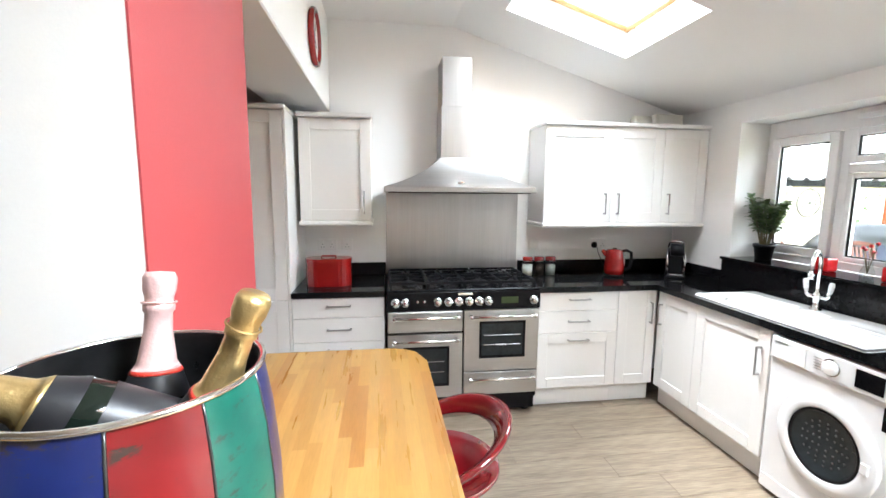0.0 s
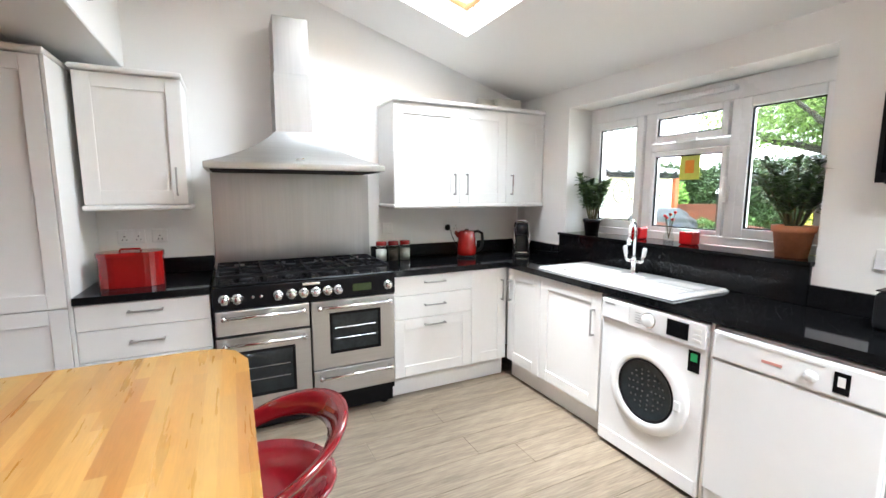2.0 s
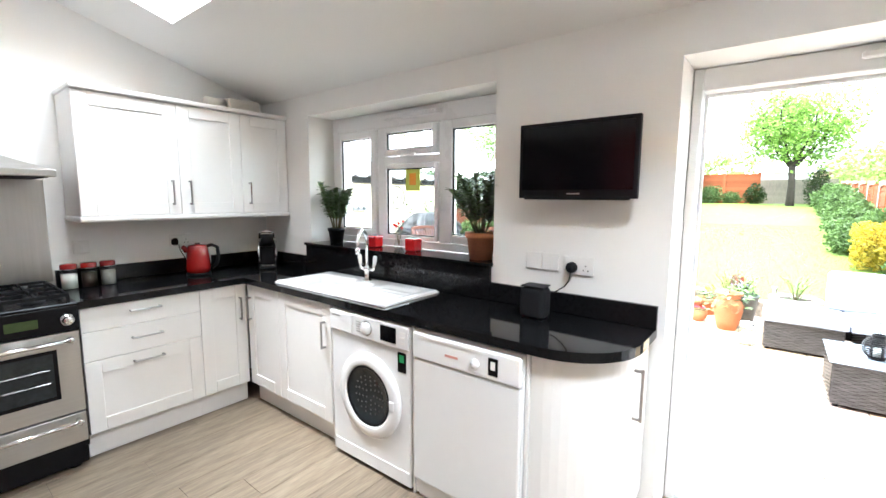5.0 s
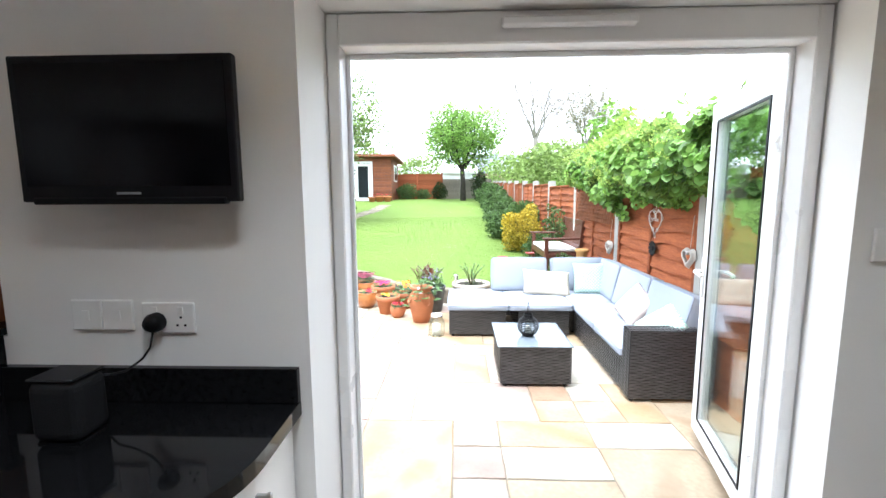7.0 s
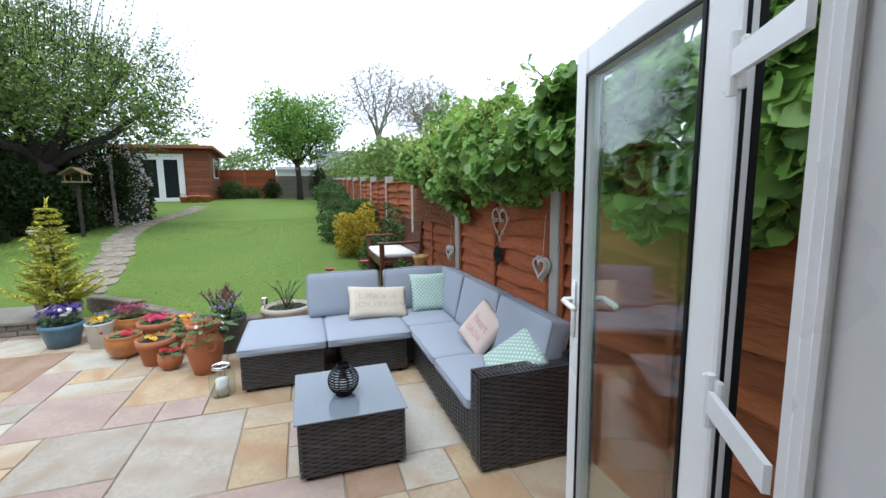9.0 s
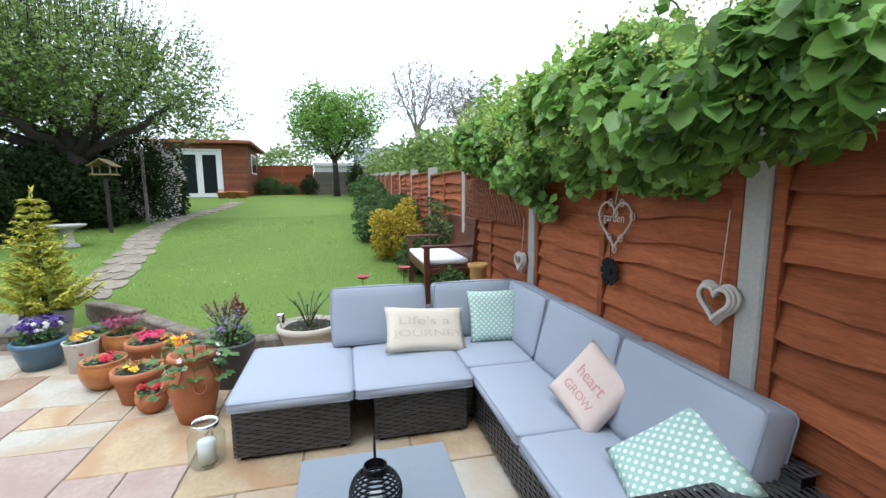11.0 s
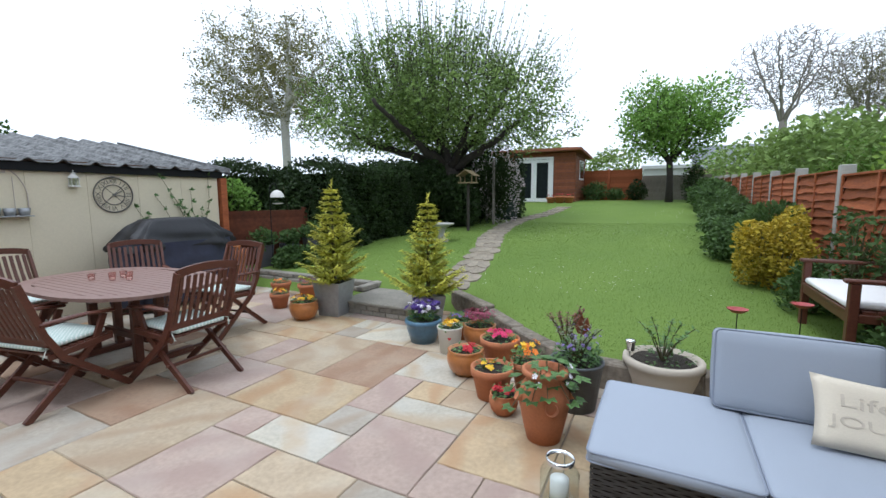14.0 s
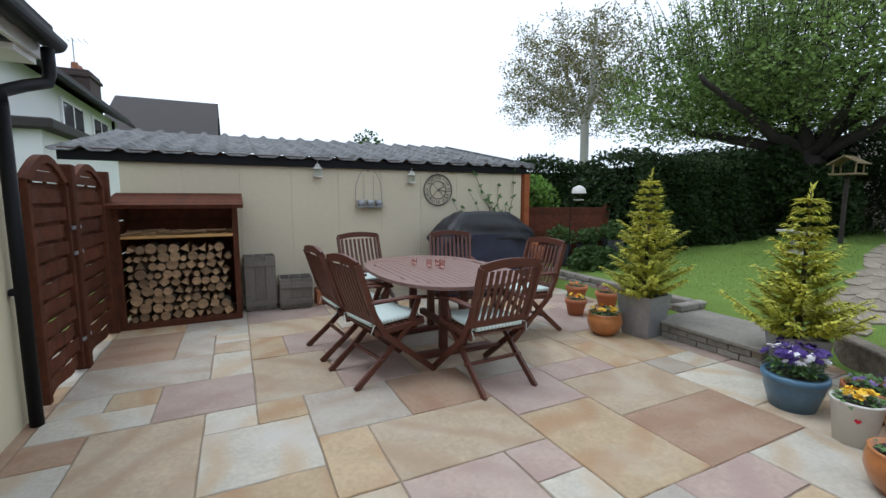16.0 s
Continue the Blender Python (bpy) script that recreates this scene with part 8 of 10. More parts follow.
def crate(at, turn, w, d, h, label):
    t = thing("wooden_crate", at, turn, label, "crate", "wooden crates")
    n = max(3, int(w / 0.11))
    for k in range(n):
        for y in (0, d - 0.018):
            part("board", boxes(((k * w / n + 0.002, y, 0.02), ((k + 1) * w / n - 0.002, y + 0.018, h)), bevel=0.003), WEATHERED, t)
    for x in (0, w - 0.018):
        part("side", boxes(((x, 0.02, 0.02), (x + 0.018, d - 0.02, h)), bevel=0.003), WEATHERED, t)
    for z in (0.06, h - 0.12):
        part("rail", boxes(((0, -0.018, z), (w, -0.001, z + 0.07)), bevel=0.003), WEATHERED, t)
    part("floor", boxes(((0.02, 0.02, 0), (w - 0.02, d - 0.02, 0.02))), WEATHERED, t)
    part("soil", boxes(((0.02, 0.02, h - 0.08), (w - 0.02, d - 0.02, h - 0.05))), SOIL, t)


crate((5.37, 6.80, Z), 0, 0.36, 0.30, 0.68, "tall weathered wooden planter crate")
crate((5.76, 6.72, Z), -3, 0.40, 0.36, 0.39, "low weathered wooden planter crate")
t = thing("window_box", (6.22, 6.78, Z), 0, "terracotta trough planter with small plants", "planter")
part("box", boxes(((0, 0, 0), (0.62, 0.24, 0.20)), bevel=0.012, seg=2), TERRA, t)
part("soil", boxes(((0.02, 0.02, 0.2005), (0.60, 0.22, 0.205))), SOIL, t)
bl = bmesh.new()
rng = random.Random(5)
for k in range(90):
    leaf(bl, (rng.uniform(0.03, 0.59), rng.uniform(0.03, 0.21), 0.205), (rng.uniform(-1, 1), rng.uniform(-1, 1), 1.4), (1, 0, 0), rng.uniform(0.05, 0.14), 0.02)
part("foliage", bl, LEAF, t)


# ---------- covered barbecue ----------
COVER = stuff_of("navy_nylon_cover", (0.022, 0.025, 0.050), 0.55, vary=0.35, grain=6, patch=3, bump=0.4, depth=0.02)
COVER_TOP = stuff_of("black_nylon_cover", (0.008, 0.008, 0.010), 0.55, vary=0.3, grain=6, patch=3, bump=0.4, depth=0.02)


def barbecue():
    t = thing("covered_barbecue", (8.58, 6.55, PATIO), 0, "barbecue under a creased black and navy cover", "barbecue")
    for name, z0, z1, w0, w1, d0, d1, mat in (("skirt", 0.06, 0.90, 0.76, 0.72, 0.34, 0.32, COVER), ("hood", 0.80, 1.20, 0.75, 0.40, 0.345, 0.17, COVER_TOP)):
        bm = bmesh.new()
        n, rows = 64, 12
        g = []
        for r in range(rows + 1):
            u = r / rows
            w, d = w0 + (w1 - w0) * u ** 1.6, d0 + (d1 - d0) * u ** 1.6
            ring = []
            for k in range(n):
                a = 2 * math.pi * k / n
                c, s = math.cos(a), math.sin(a)
                x, y = w * math.copysign(abs(c) ** 0.35, c), d * math.copysign(abs(s) ** 0.35, s)
                f = 0.016 * math.sin(9 * a + 3 * u) + 0.012 * math.sin(17 * a + 5 * u * u) + 0.012 * math.sin(31 * a + 9 * u) + 0.010 * math.sin(13 * u + 4 * a)
                f *= (1 - 0.5 * u) * (2.9 if name == "hood" else 1.7)
                ring.append(bm.verts.new((x * (1 + f), y * (1 + 1.6 * f), z0 + (z1 - z0) * u + 0.015 * math.sin(5 * a) * (1 - abs(2 * u - 1)))))
            g.append(ring)
        for p, q in zip(g, g[1:]):
            for k in range(n):
                bm.faces.new((p[k], p[(k + 1) % n], q[(k + 1) % n], q[k]))
        if name == "hood":
            c = bm.verts.new((0, 0, z1 + 0.02))
            for k in range(n):
                bm.faces.new((g[-1][k], g[-1][(k + 1) % n], c))
        part(name, bm, mat, t, smooth=True)
    for x in (-0.6, 0.6):
        for y in (-0.22, 0.22):
            part("leg", bar(bmesh.new(), (x, y, 0), (x, y, 0.3), 0.02, n=8), BLACK_PL, t)


barbecue()
t = thing("terracotta_urn", (9.52, 6.55, Z), 0, "stacked terracotta pots with a round clay ball on top", "pot")
part("pot", lathe([(0, 0), (0.12, 0), (0.16, 0.55), (0.18, 0.57), (0.18, 0.64), (0.15, 0.65), (0, 0.62)], 22), TERRA, t, smooth=True)
bm = bmesh.new()
bmesh.ops.create_uvsphere(bm, u_segments=18, v_segments=12, radius=0.085, matrix=Matrix.Translation((0, 0, 0.70)))
part("clay_ball", bm, ORANGE_GLAZE, t, smooth=True)

# ---------- on the garage wall ----------
OLDWHITE = stuff_of("chipped_white_paint", (0.58, 0.56, 0.52), 0.7, vary=0.12, grain=50, bump=0.3)
GY = GYW - 0.001
for x, z in ((6.33, 1.60), (7.68, 1.55)):
    t = thing("wall_lantern", (x, GY - 0.06, z), 0, "small chipped white hanging lantern", "lantern", "wall lanterns")
    part("base", boxes(((-0.05, -0.05, 0), (0.05, 0.05, 0.02)), bevel=0.004), OLDWHITE, t)
    for a in (-0.042, 0.036):
        for b in (-0.042, 0.036):
            part("corner", boxes(((a, b, 0.02), (a + 0.006, b + 0.006, 0.115))), OLDWHITE, t)
    part("glass", boxes(((-0.036, -0.036, 0.021), (0.036, 0.036, 0.114))), JAR_GLASS, t)
    part("roof", lathe([(0.075, 0.115), (0.03, 0.155), (0.03, 0.175), (0.0, 0.19)], 4), OLDWHITE, t)
    part("hook", tube(bmesh.new(), [(0, 0, 0.185), (0, 0.0, 0.215), (0, 0.03, 0.225), (0, 0.058, 0.215)], 0.004, 6), OLDWHITE, t)


def wall_clock_garden():
    t = thing("garden_clock", (8.13, GY, 1.455), 0, "round skeleton wall clock with roman numerals", "clock")
    iron = stuff_of("weathered_grey_iron", (0.13, 0.12, 0.105), 0.8, vary=0.3, bump=0.3)
    for r in (0.235, 0.135):
        part("ring", tube(bmesh.new(), [(r * math.cos(a), -0.02, r * math.sin(a)) for a in [2 * math.pi * k / 40 for k in range(40)]], 0.010 if r > 0.2 else 0.007, 6, closed=True), iron, t, smooth=True)
    for k, s in enumerate(("XII", "I", "II", "III", "IIII", "V", "VI", "VII", "VIII", "IX", "X", "XI")):
        a = math.pi / 2 - k * math.pi / 6
        words(t, s, 0.085, pose(0, -0.02, 0, 90) @ pose(0.185 * math.cos(a), 0.185 * math.sin(a), 0, 0, 0, math.degrees(a) - 90) @ pose(0, -0.03, 0), iron)
    for l, deg in ((0.11, 62), (0.15, 100)):
        part("pointer", boxes(((-0.007, -0.03, -0.02), (0.007, -0.026, l))), iron, t, at=pose(0, 0, 0, 0, deg, 0))
    part("hub", lathe([(0.02, 0), (0.02, 0.012), (0, 0.014)], 14), iron, t, at=pose(0, -0.022, 0, 90))
    for k in range(4):
        part("spoke", boxes(((0.02, -0.023, -0.003), (0.23, -0.017, 0.003))), iron, t, at=pose(0, 0, 0, 0, 45 + 90 * k, 0))
    part("fixing", boxes(((-0.02, -0.02, 0.225), (0.02, 0, 0.25))), iron, t)


wall_clock_garden()
t = thing("wall_planter", (7.04, GY, 1.20), 0, "arched wire wall planter with three zinc pots", "planter")
arch = [(-0.19, -0.02, 0), (-0.19, -0.02, 0.25)] + [(-0.19 * math.cos(a), -0.02, 0.25 + 0.30 * math.sin(a) ** 1.3) for a in [math.pi * k / 16 for k in range(1, 16)]] + [(0.19, -0.02, 0.25), (0.19, -0.02, 0)]
part("frame", tube(bmesh.new(), arch, 0.006, 6), MESH_IRON, t)
for x in (-0.07, 0.07):
    part("wire", tube(bmesh.new(), [(x, -0.02, 0), (x, -0.02, 0.46)], 0.004, 5), MESH_IRON, t)
part("shelf", boxes(((-0.20, -0.13, 0.0), (0.20, 0, 0.012)), bevel=0.003), ZINC, t)
for x in (-0.13, 0, 0.13):
    part("pot", lathe([(0, 0.013), (0.045, 0.013), (0.058, 0.10), (0.052, 0.10), (0.045, 0.03), (0, 0.03)], 16), ZINC, t, smooth=True, at=pose(x, -0.07, 0))
part("fixing", boxes(((-0.02, -0.02, 0.50), (0.02, 0, 0.56))), MESH_IRON, t)


def wall_climber():
    t = thing("wall_climber", (0, 0, 0), 0, "thin bare climbing plant trained on the garage wall", "climber")
    rng = random.Random(41)
    bs, bl = bmesh.new(), bmesh.new()
    for k in range(9):
        p = Vector((9.45, GY - 0.03, PATIO + 0.02 + 0.05 * k))
        tip = Vector((8.35 + 0.14 * k, GY - 0.03, 1.05 + 0.75 * rng.random()))
        pts = [p.lerp(tip, u) + Vector((0.08 * math.sin(7 * u + k), -0.02 * rng.random(), 0.10 * math.sin(u * 5 + k))) * (u * (1.2 - u) * 2) for u in [i / 8 for i in range(9)]]
        tube(bs, pts, 0.006, 5, [0.010 - 0.0009 * i for i in range(9)])
        for q in pts[3:]:
            for _ in range(4):
                leaf(bl, q, (rng.uniform(-1, 1), -0.5, rng.uniform(-0.6, 0.8)), (0, -1, 0), rng.uniform(0.04, 0.08), 0.035)
    part("stem_mass", bs, STEM, t)
    part("foliage", bl, LEAF, t)


wall_climber()


# ---------- house corner: gutter and downpipe ----------
BLACK_PIPE = stuff_of("black_plastic_pipe", (0.008, 0.008, 0.009), 0.5, vary=0.2, bump=0.05, spec=0.15)
FASCIA = stuff_of("white_fascia_board", (0.70, 0.70, 0.69), 0.45, vary=0.05, bump=0.05)
t = thing("downpipe", (0, 0, 0), 0, "black plastic downpipe and gutter on the house corner", "downpipe")
part("pipe", bar(bmesh.new(), (4.14, 4.44, PATIO), (4.14, 4.44, 1.86), 0.036, n=14), BLACK_PIPE, t, smooth=True)
part("swan_neck", tube(bmesh.new(), [(4.14, 4.44, 1.84), (4.14, 4.44, 1.92), (4.20, 4.62, 2.00), (4.26, 4.78, 2.06), (4.27, 4.80, 2.12), (4.27, 4.80, 2.28)], 0.036, 12), BLACK_PIPE, t, smooth=True)
bm = bmesh.new()
for (xa, xb) in ((4.20, 4.34),):
    pts = [(xa + (xb - xa) * (0.5 - 0.5 * math.cos(a)), 2.36 - 0.07 * math.sin(a)) for a in [math.pi * k / 10 for k in range(11)]]
    lo = [[bm.verts.new((x, y, z)) for x, z in pts] for y in (1.5, 4.95)]
    for k in range(10):
        bm.faces.new((lo[0][k], lo[0][k + 1], lo[1][k + 1], lo[1][k]))
    bm.faces.new(lo[1])
part("gutter", bm, BLACK_PIPE, t, smooth=True)
part("clip", boxes(((4.09, 4.40, 0.75), (4.14, 4.48, 0.79)), bevel=0.004), BLACK_PIPE, t)
solid("eaves", boxes(((3.30, 1.5, 2.40), (4.20, 4.93, 2.44)), ((4.17, 1.5, 2.24), (4.198, 4.93, 2.398)), ((3.70, 4.60, 2.20), (4.17, 4.93, 2.238))), FASCIA, "white painted eaves of the kitchen roof", "eaves", kind="structure")
TILE = stuff_of("dark_brown_roof_tile", (0.040, 0.034, 0.031), 0.85, vary=0.3, grain=20, patch=5, bump=0.4)
bm = bmesh.new()
vs = [bm.verts.new(p) for p in ((4.26, 1.4, 2.43), (4.26, 4.98, 2.43), (2.9, 4.98, 2.84), (2.9, 1.4, 2.84), (4.26, 1.4, 2.47), (4.26, 4.98, 2.47), (2.9, 4.98, 2.88), (2.9, 1.4, 2.88))]
for f in ((0, 1, 2, 3), (7, 6, 5, 4), (4, 5, 1, 0), (5, 6, 2, 1), (6, 7, 3, 2), (7, 4, 0, 3)):
    bm.faces.new([vs[i] for i in f])
solid("roof_edge", bm, TILE, "dark tiled edge of the kitchen roof", "roof", kind="structure")

# ---------- foliage ----------
def leaf_cloud(points, size, seed, up=0.3, flat=0.5, droop=0.0):
    """Many small folded leaves, four triangles' worth of shape in two, one at each point."""
    rng = np.random.default_rng(seed)
    p = np.asarray(points, float)
    n = len(p)
    way = rng.normal(size=(n, 3))
    way[:, 2] = way[:, 2] * flat + up - droop
    way /= np.linalg.norm(way, axis=1)[:, None]
    side = np.cross(way, rng.normal(size=(n, 3)))
    side /= np.linalg.norm(side, axis=1)[:, None] + 1e-9
    nrm = np.cross(side, way)
    s = (size * rng.uniform(0.6, 1.3, n))[:, None]
    a, e = p, p + way * s
    m = p + way * s * 0.5
    b, c = m + side * s * 0.32 + nrm * s * 0.10, m - side * s * 0.32 + nrm * s * 0.10
    v = np.stack([a, b, e, c], 1).reshape(-1, 3)
    k = np.arange(n) * 4
    f = np.concatenate([np.stack([k, k + 1, k + 2], 1), np.stack([k, k + 2, k + 3], 1)])
    return v, f


def cloud_part(name, v, f, mat, parent, label="", kind=""):
    me = bpy.data.meshes.new(name)
    me.from_pydata(v.tolist(), [], f.tolist())
    me.materials.append(mat)
    ob = new(name, me)
    ob.parent = parent
    return tagged(ob, label, kind=kind)


L_APPLE = leaf_material("apple_leaf", (0.23, 0.32, 0.085), (0.095, 0.155, 0.038), 0.3, (0.5, 1.6), 0.5, 0.25)
L_YOUNG = leaf_material("young_tree_leaf", (0.25, 0.40, 0.085), (0.14, 0.26, 0.05), 0.4, (0.55, 1.4))
L_HEDGE = leaf_material("dark_hedge_leaf", (0.040, 0.068, 0.018), (0.012, 0.024, 0.007), 0.15)
L_CLIMB = leaf_material("climber_leaf", (0.30, 0.46, 0.100), (0.115, 0.235, 0.048), 0.35, (0.5, 1.6), 0.42, 0.35)
L_LIME = leaf_material("lime_flower_head", (0.46, 0.54, 0.14), (0.32, 0.42, 0.09), 0.3)
L_GOLD = leaf_material("golden_spirea_leaf", (0.50, 0.36, 0.03), (0.30, 0.25, 0.03), 0.3)
L_BUSH = leaf_material("border_bush_leaf", (0.105, 0.17, 0.05), (0.05, 0.09, 0.028), 0.3)
L_FAR = leaf_material("far_tree_leaf", (0.25, 0.34, 0.095), (0.15, 0.22, 0.06), 0.35)
L_LIMETREE = leaf_material("lime_shrub_leaf", (0.33, 0.45, 0.09), (0.20, 0.31, 0.055), 0.4)
L_TAN = leaf_material("spring_tan_leaf", (0.215, 0.215, 0.085), (0.13, 0.11, 0.05), 0.3)
BARK = stuff_of("dark_apple_bark", (0.034, 0.028, 0.022), 0.95, vary=0.35, grain=14, patch=4, bump=0.8, depth=0.02)
BARK_GREY = stuff_of("pale_grey_bark", (0.36, 0.345, 0.31), 0.9, vary=0.15, grain=6, patch=2, bump=0.3, depth=0.02)
BARK_TWIG = stuff_of("bare_grey_twig", (0.19, 0.17, 0.145), 0.9, vary=0.2, bump=0.3)


class Tree:
    """A trunk that forks again and again; the last twigs carry the leaves."""

    def __init__(self, seed):
        self.rng = random.Random(seed)
        self.limbs, self.twigs, self.ends = bmesh.new(), bmesh.new(), []
        self.inside = None

    def grow(self, at, way, length, r, depth, spread, rise, keep=0.74, forks=(2, 3), leafy=2, bend=0.25, thick=0.004):
        rng = self.rng
        way = way.normalized()
        pts, p, d = [at.copy()], at.copy(), way.copy()
        n = 4
        for k in range(n):
            d = (d + Vector((rng.uniform(-1, 1), rng.uniform(-1, 1), rng.uniform(-1, 1) + rise)) * bend * 0.5).normalized()
            p = p + d * length / n
            pts.append(p.copy())
        if self.inside and depth < 4 and not self.inside(pts[-1]):
            return
        end = max(thick * 0.6, r * 0.62)
        tube(self.limbs if depth > leafy else self.twigs, pts, r, 7 if depth > leafy else 4, [r + (end - r) * k / n for k in range(n + 1)])
        if depth <= leafy:
            for k in range(1, n + 1):
                for u in (0, 0.5):
                    self.ends.append(pts[k - 1].lerp(pts[k], u))
        if depth == 0:
            self.ends.append(p)
            return
        for k in range(rng.choice(forks)):
            side = Vector((rng.uniform(-1, 1), rng.uniform(-1, 1), rng.uniform(-0.5, 0.8))).normalized()
            new_way = (d + side * spread).normalized()
            start = pts[rng.choice((2, 3, 4, 4))]
            self.grow(start, new_way, length * keep * rng.uniform(0.75, 1.15), max(thick, end * rng.uniform(0.6, 0.85)), depth - 1, spread, rise, keep, forks, leafy, bend, thick)


def fill_crown(tr, centre, radii, n, seed, low=1.0, r=0.02, least=0.007, lumpy=0.28):
    """Grow limbs out to points spread through an egg-shaped crown: each new point is reached from the nearest wood."""
    rng = np.random.default_rng(seed)
    d = rng.normal(size=(n, 3))
    d /= np.linalg.norm(d, axis=1)[:, None]
    k = rng.normal(size=(5, 3)) * 2.4
    lump = np.sin(d @ k.T + rng.uniform(0, 6.28, 5)).mean(1)
    q = d * (rng.random(n) ** 0.42 * (1 + lumpy * lump))[:, None]
    q[:, 2] = np.where(q[:, 2] < 0, q[:, 2] * low, q[:, 2])
    p = q * np.array(radii) + np.array(centre)
    start = np.array(tr.nodes)
    p = p[np.argsort(np.linalg.norm(p - start[0], axis=1))]
    wood = np.concatenate([start, np.zeros((n * 3, 3))])
    m = len(start)
    for i, t in enumerate(p):
        away = np.linalg.norm(wood[:m] - t, axis=1)
        a = wood[np.argmin(away)]
        gap = away.min()
        mid = a + (t - a) * 0.5 + rng.normal(size=3) * gap * 0.14 - np.array((0, 0, gap * 0.10))
        w = float(max(least, r * min(2.2, gap) * (1 - 0.7 * i / n) * 1.6))
        tube(tr.limbs if w > 0.02 else tr.twigs, [Vector(a.tolist()), Vector(mid.tolist()), Vector(t.tolist())], w, 5, [w, w * 0.8, w * 0.5])
        wood[m], wood[m + 1] = mid, t
        m += 2
        tr.ends += [Vector(t.tolist()), Vector(mid.tolist())] if gap < 0.9 else [Vector(t.tolist())]


def plant_tree(name, at, label, tree, mat, leaf_mat, size, per, jitter, seed, group="", shape=None):
    t = thing(name, at, 0, label, "tree", group)
    part("trunk", tree.limbs, mat, t, smooth=True)
    tagged(part("twig_mass", tree.twigs, mat, t), kind="stuff")
    if leaf_mat:
        rng = np.random.default_rng(seed)
        e = np.array([tuple(p) for p in tree.ends])
        e = np.repeat(e, per, 0) + rng.normal(size=(len(e) * per, 3)) * jitter
        v, f = leaf_cloud(e, size, seed)
        cloud_part("crown", v, f, leaf_mat, t, "many small leaves")
    return t


def limb(tr, pts, r0, r1, n=8):
    """A crooked limb through the given points; its wood carries the crown."""
    fine = []
    for a, b in zip(pts, pts[1:]):
        a, b = Vector(a), Vector(b)
        for k in range(4):
            p = a.lerp(b, k / 4)
            fine.append(p + Vector([tr.rng.uniform(-1, 1) * 0.05 * (b - a).length for _ in range(3)]))
    fine.append(Vector(pts[-1]))
    fine[0] = Vector(pts[0])
    m = len(fine) - 1
    tube(tr.limbs, fine, r0, n, [r0 + (r1 - r0) * (k / m) ** 0.7 for k in range(m + 1)])
    tr.nodes += [tuple(p) for p in fine[1:]]


def apple_tree():
    x, y = 16.6, 6.2
    tr = Tree(14)
    tube(tr.limbs, [(0.05, -0.1, -0.2), (0.03, -0.05, 0.5), (-0.05, 0.05, 1.1), (0.0, 0.0, 1.75)], 0.3, 12, [0.40, 0.31, 0.30, 0.34])
    tr.nodes = [(0, 0, 1.7)]
    # long low limbs to both sides, steeper ones between them
    for pts, r in (([(0, 0, 1.6), (-0.3, 0.9, 1.95), (-0.5, 2.2, 2.4), (-0.4, 3.3, 2.9)], 0.20), ([(0, 0, 1.7), (0.2, 0.8, 2.3), (0.3, 1.9, 3.2), (0.2, 2.7, 4.0)], 0.17),
                   ([(0, 0, 1.7), (-0.2, 0.2, 2.6), (-0.3, 0.5, 3.5), (-0.1, 0.4, 4.5)], 0.18), ([(0, 0, 1.7), (0.1, -0.6, 2.3), (0.1, -1.3, 3.1), (0.2, -1.9, 4.0)], 0.17),
                   ([(0, 0, 1.6), (-0.2, -0.9, 1.95), (-0.3, -1.6, 2.4), (0.0, -2.2, 2.9)], 0.16), ([(0, 0, 1.65), (-0.9, 0.2, 2.1), (-1.8, 0.6, 2.7), (-2.5, 0.9, 3.3)], 0.16),
                   ([(0, 0, 1.65), (-0.7, -0.7, 2.2), (-1.5, -1.4, 2.9)], 0.14), ([(0, 0, 1.65), (0.9, 0.2, 2.2), (1.9, 0.2, 3.0)], 0.16)):
        limb(tr, pts, r, 0.05)
    fill_crown(tr, (0, 0.75, 3.35), (3.0, 4.0, 2.1), 2100, 5, 0.62, 0.022, 0.011, 0.6)
    # upright water shoots along the top of the crown
    hi = [p for p in tr.ends if p.z > 3.5]
    buds = []
    for p in tr.rng.sample(hi, min(760, len(hi))):
        out = Vector((p.x, p.y - 0.55, 0)) * 0.13
        tip = p + out + Vector((tr.rng.uniform(-0.12, 0.12), tr.rng.uniform(-0.12, 0.12), tr.rng.uniform(0.4, 1.5)))
        tube(tr.twigs, [p, p.lerp(tip, 0.5) - out * 0.1, tip], 0.004, 4, [0.006, 0.005, 0.003])
        buds += [p.lerp(tip, u / 9) for u in range(1, 10)]
    plant_tree("apple_tree", (x, y, lawn_z(x, y)), "large spreading old apple tree in leaf on the lawn", tr, BARK, L_APPLE, 0.092, 11, 0.105, 3)
    v, f = leaf_cloud(np.repeat(np.array([tuple(p) for p in buds]), 2, 0), 0.060, 12, up=0.6)
    cloud_part("shoot_foliage", v, f, L_APPLE, bpy.data.objects["apple_tree"])
    return tr


apple = apple_tree()


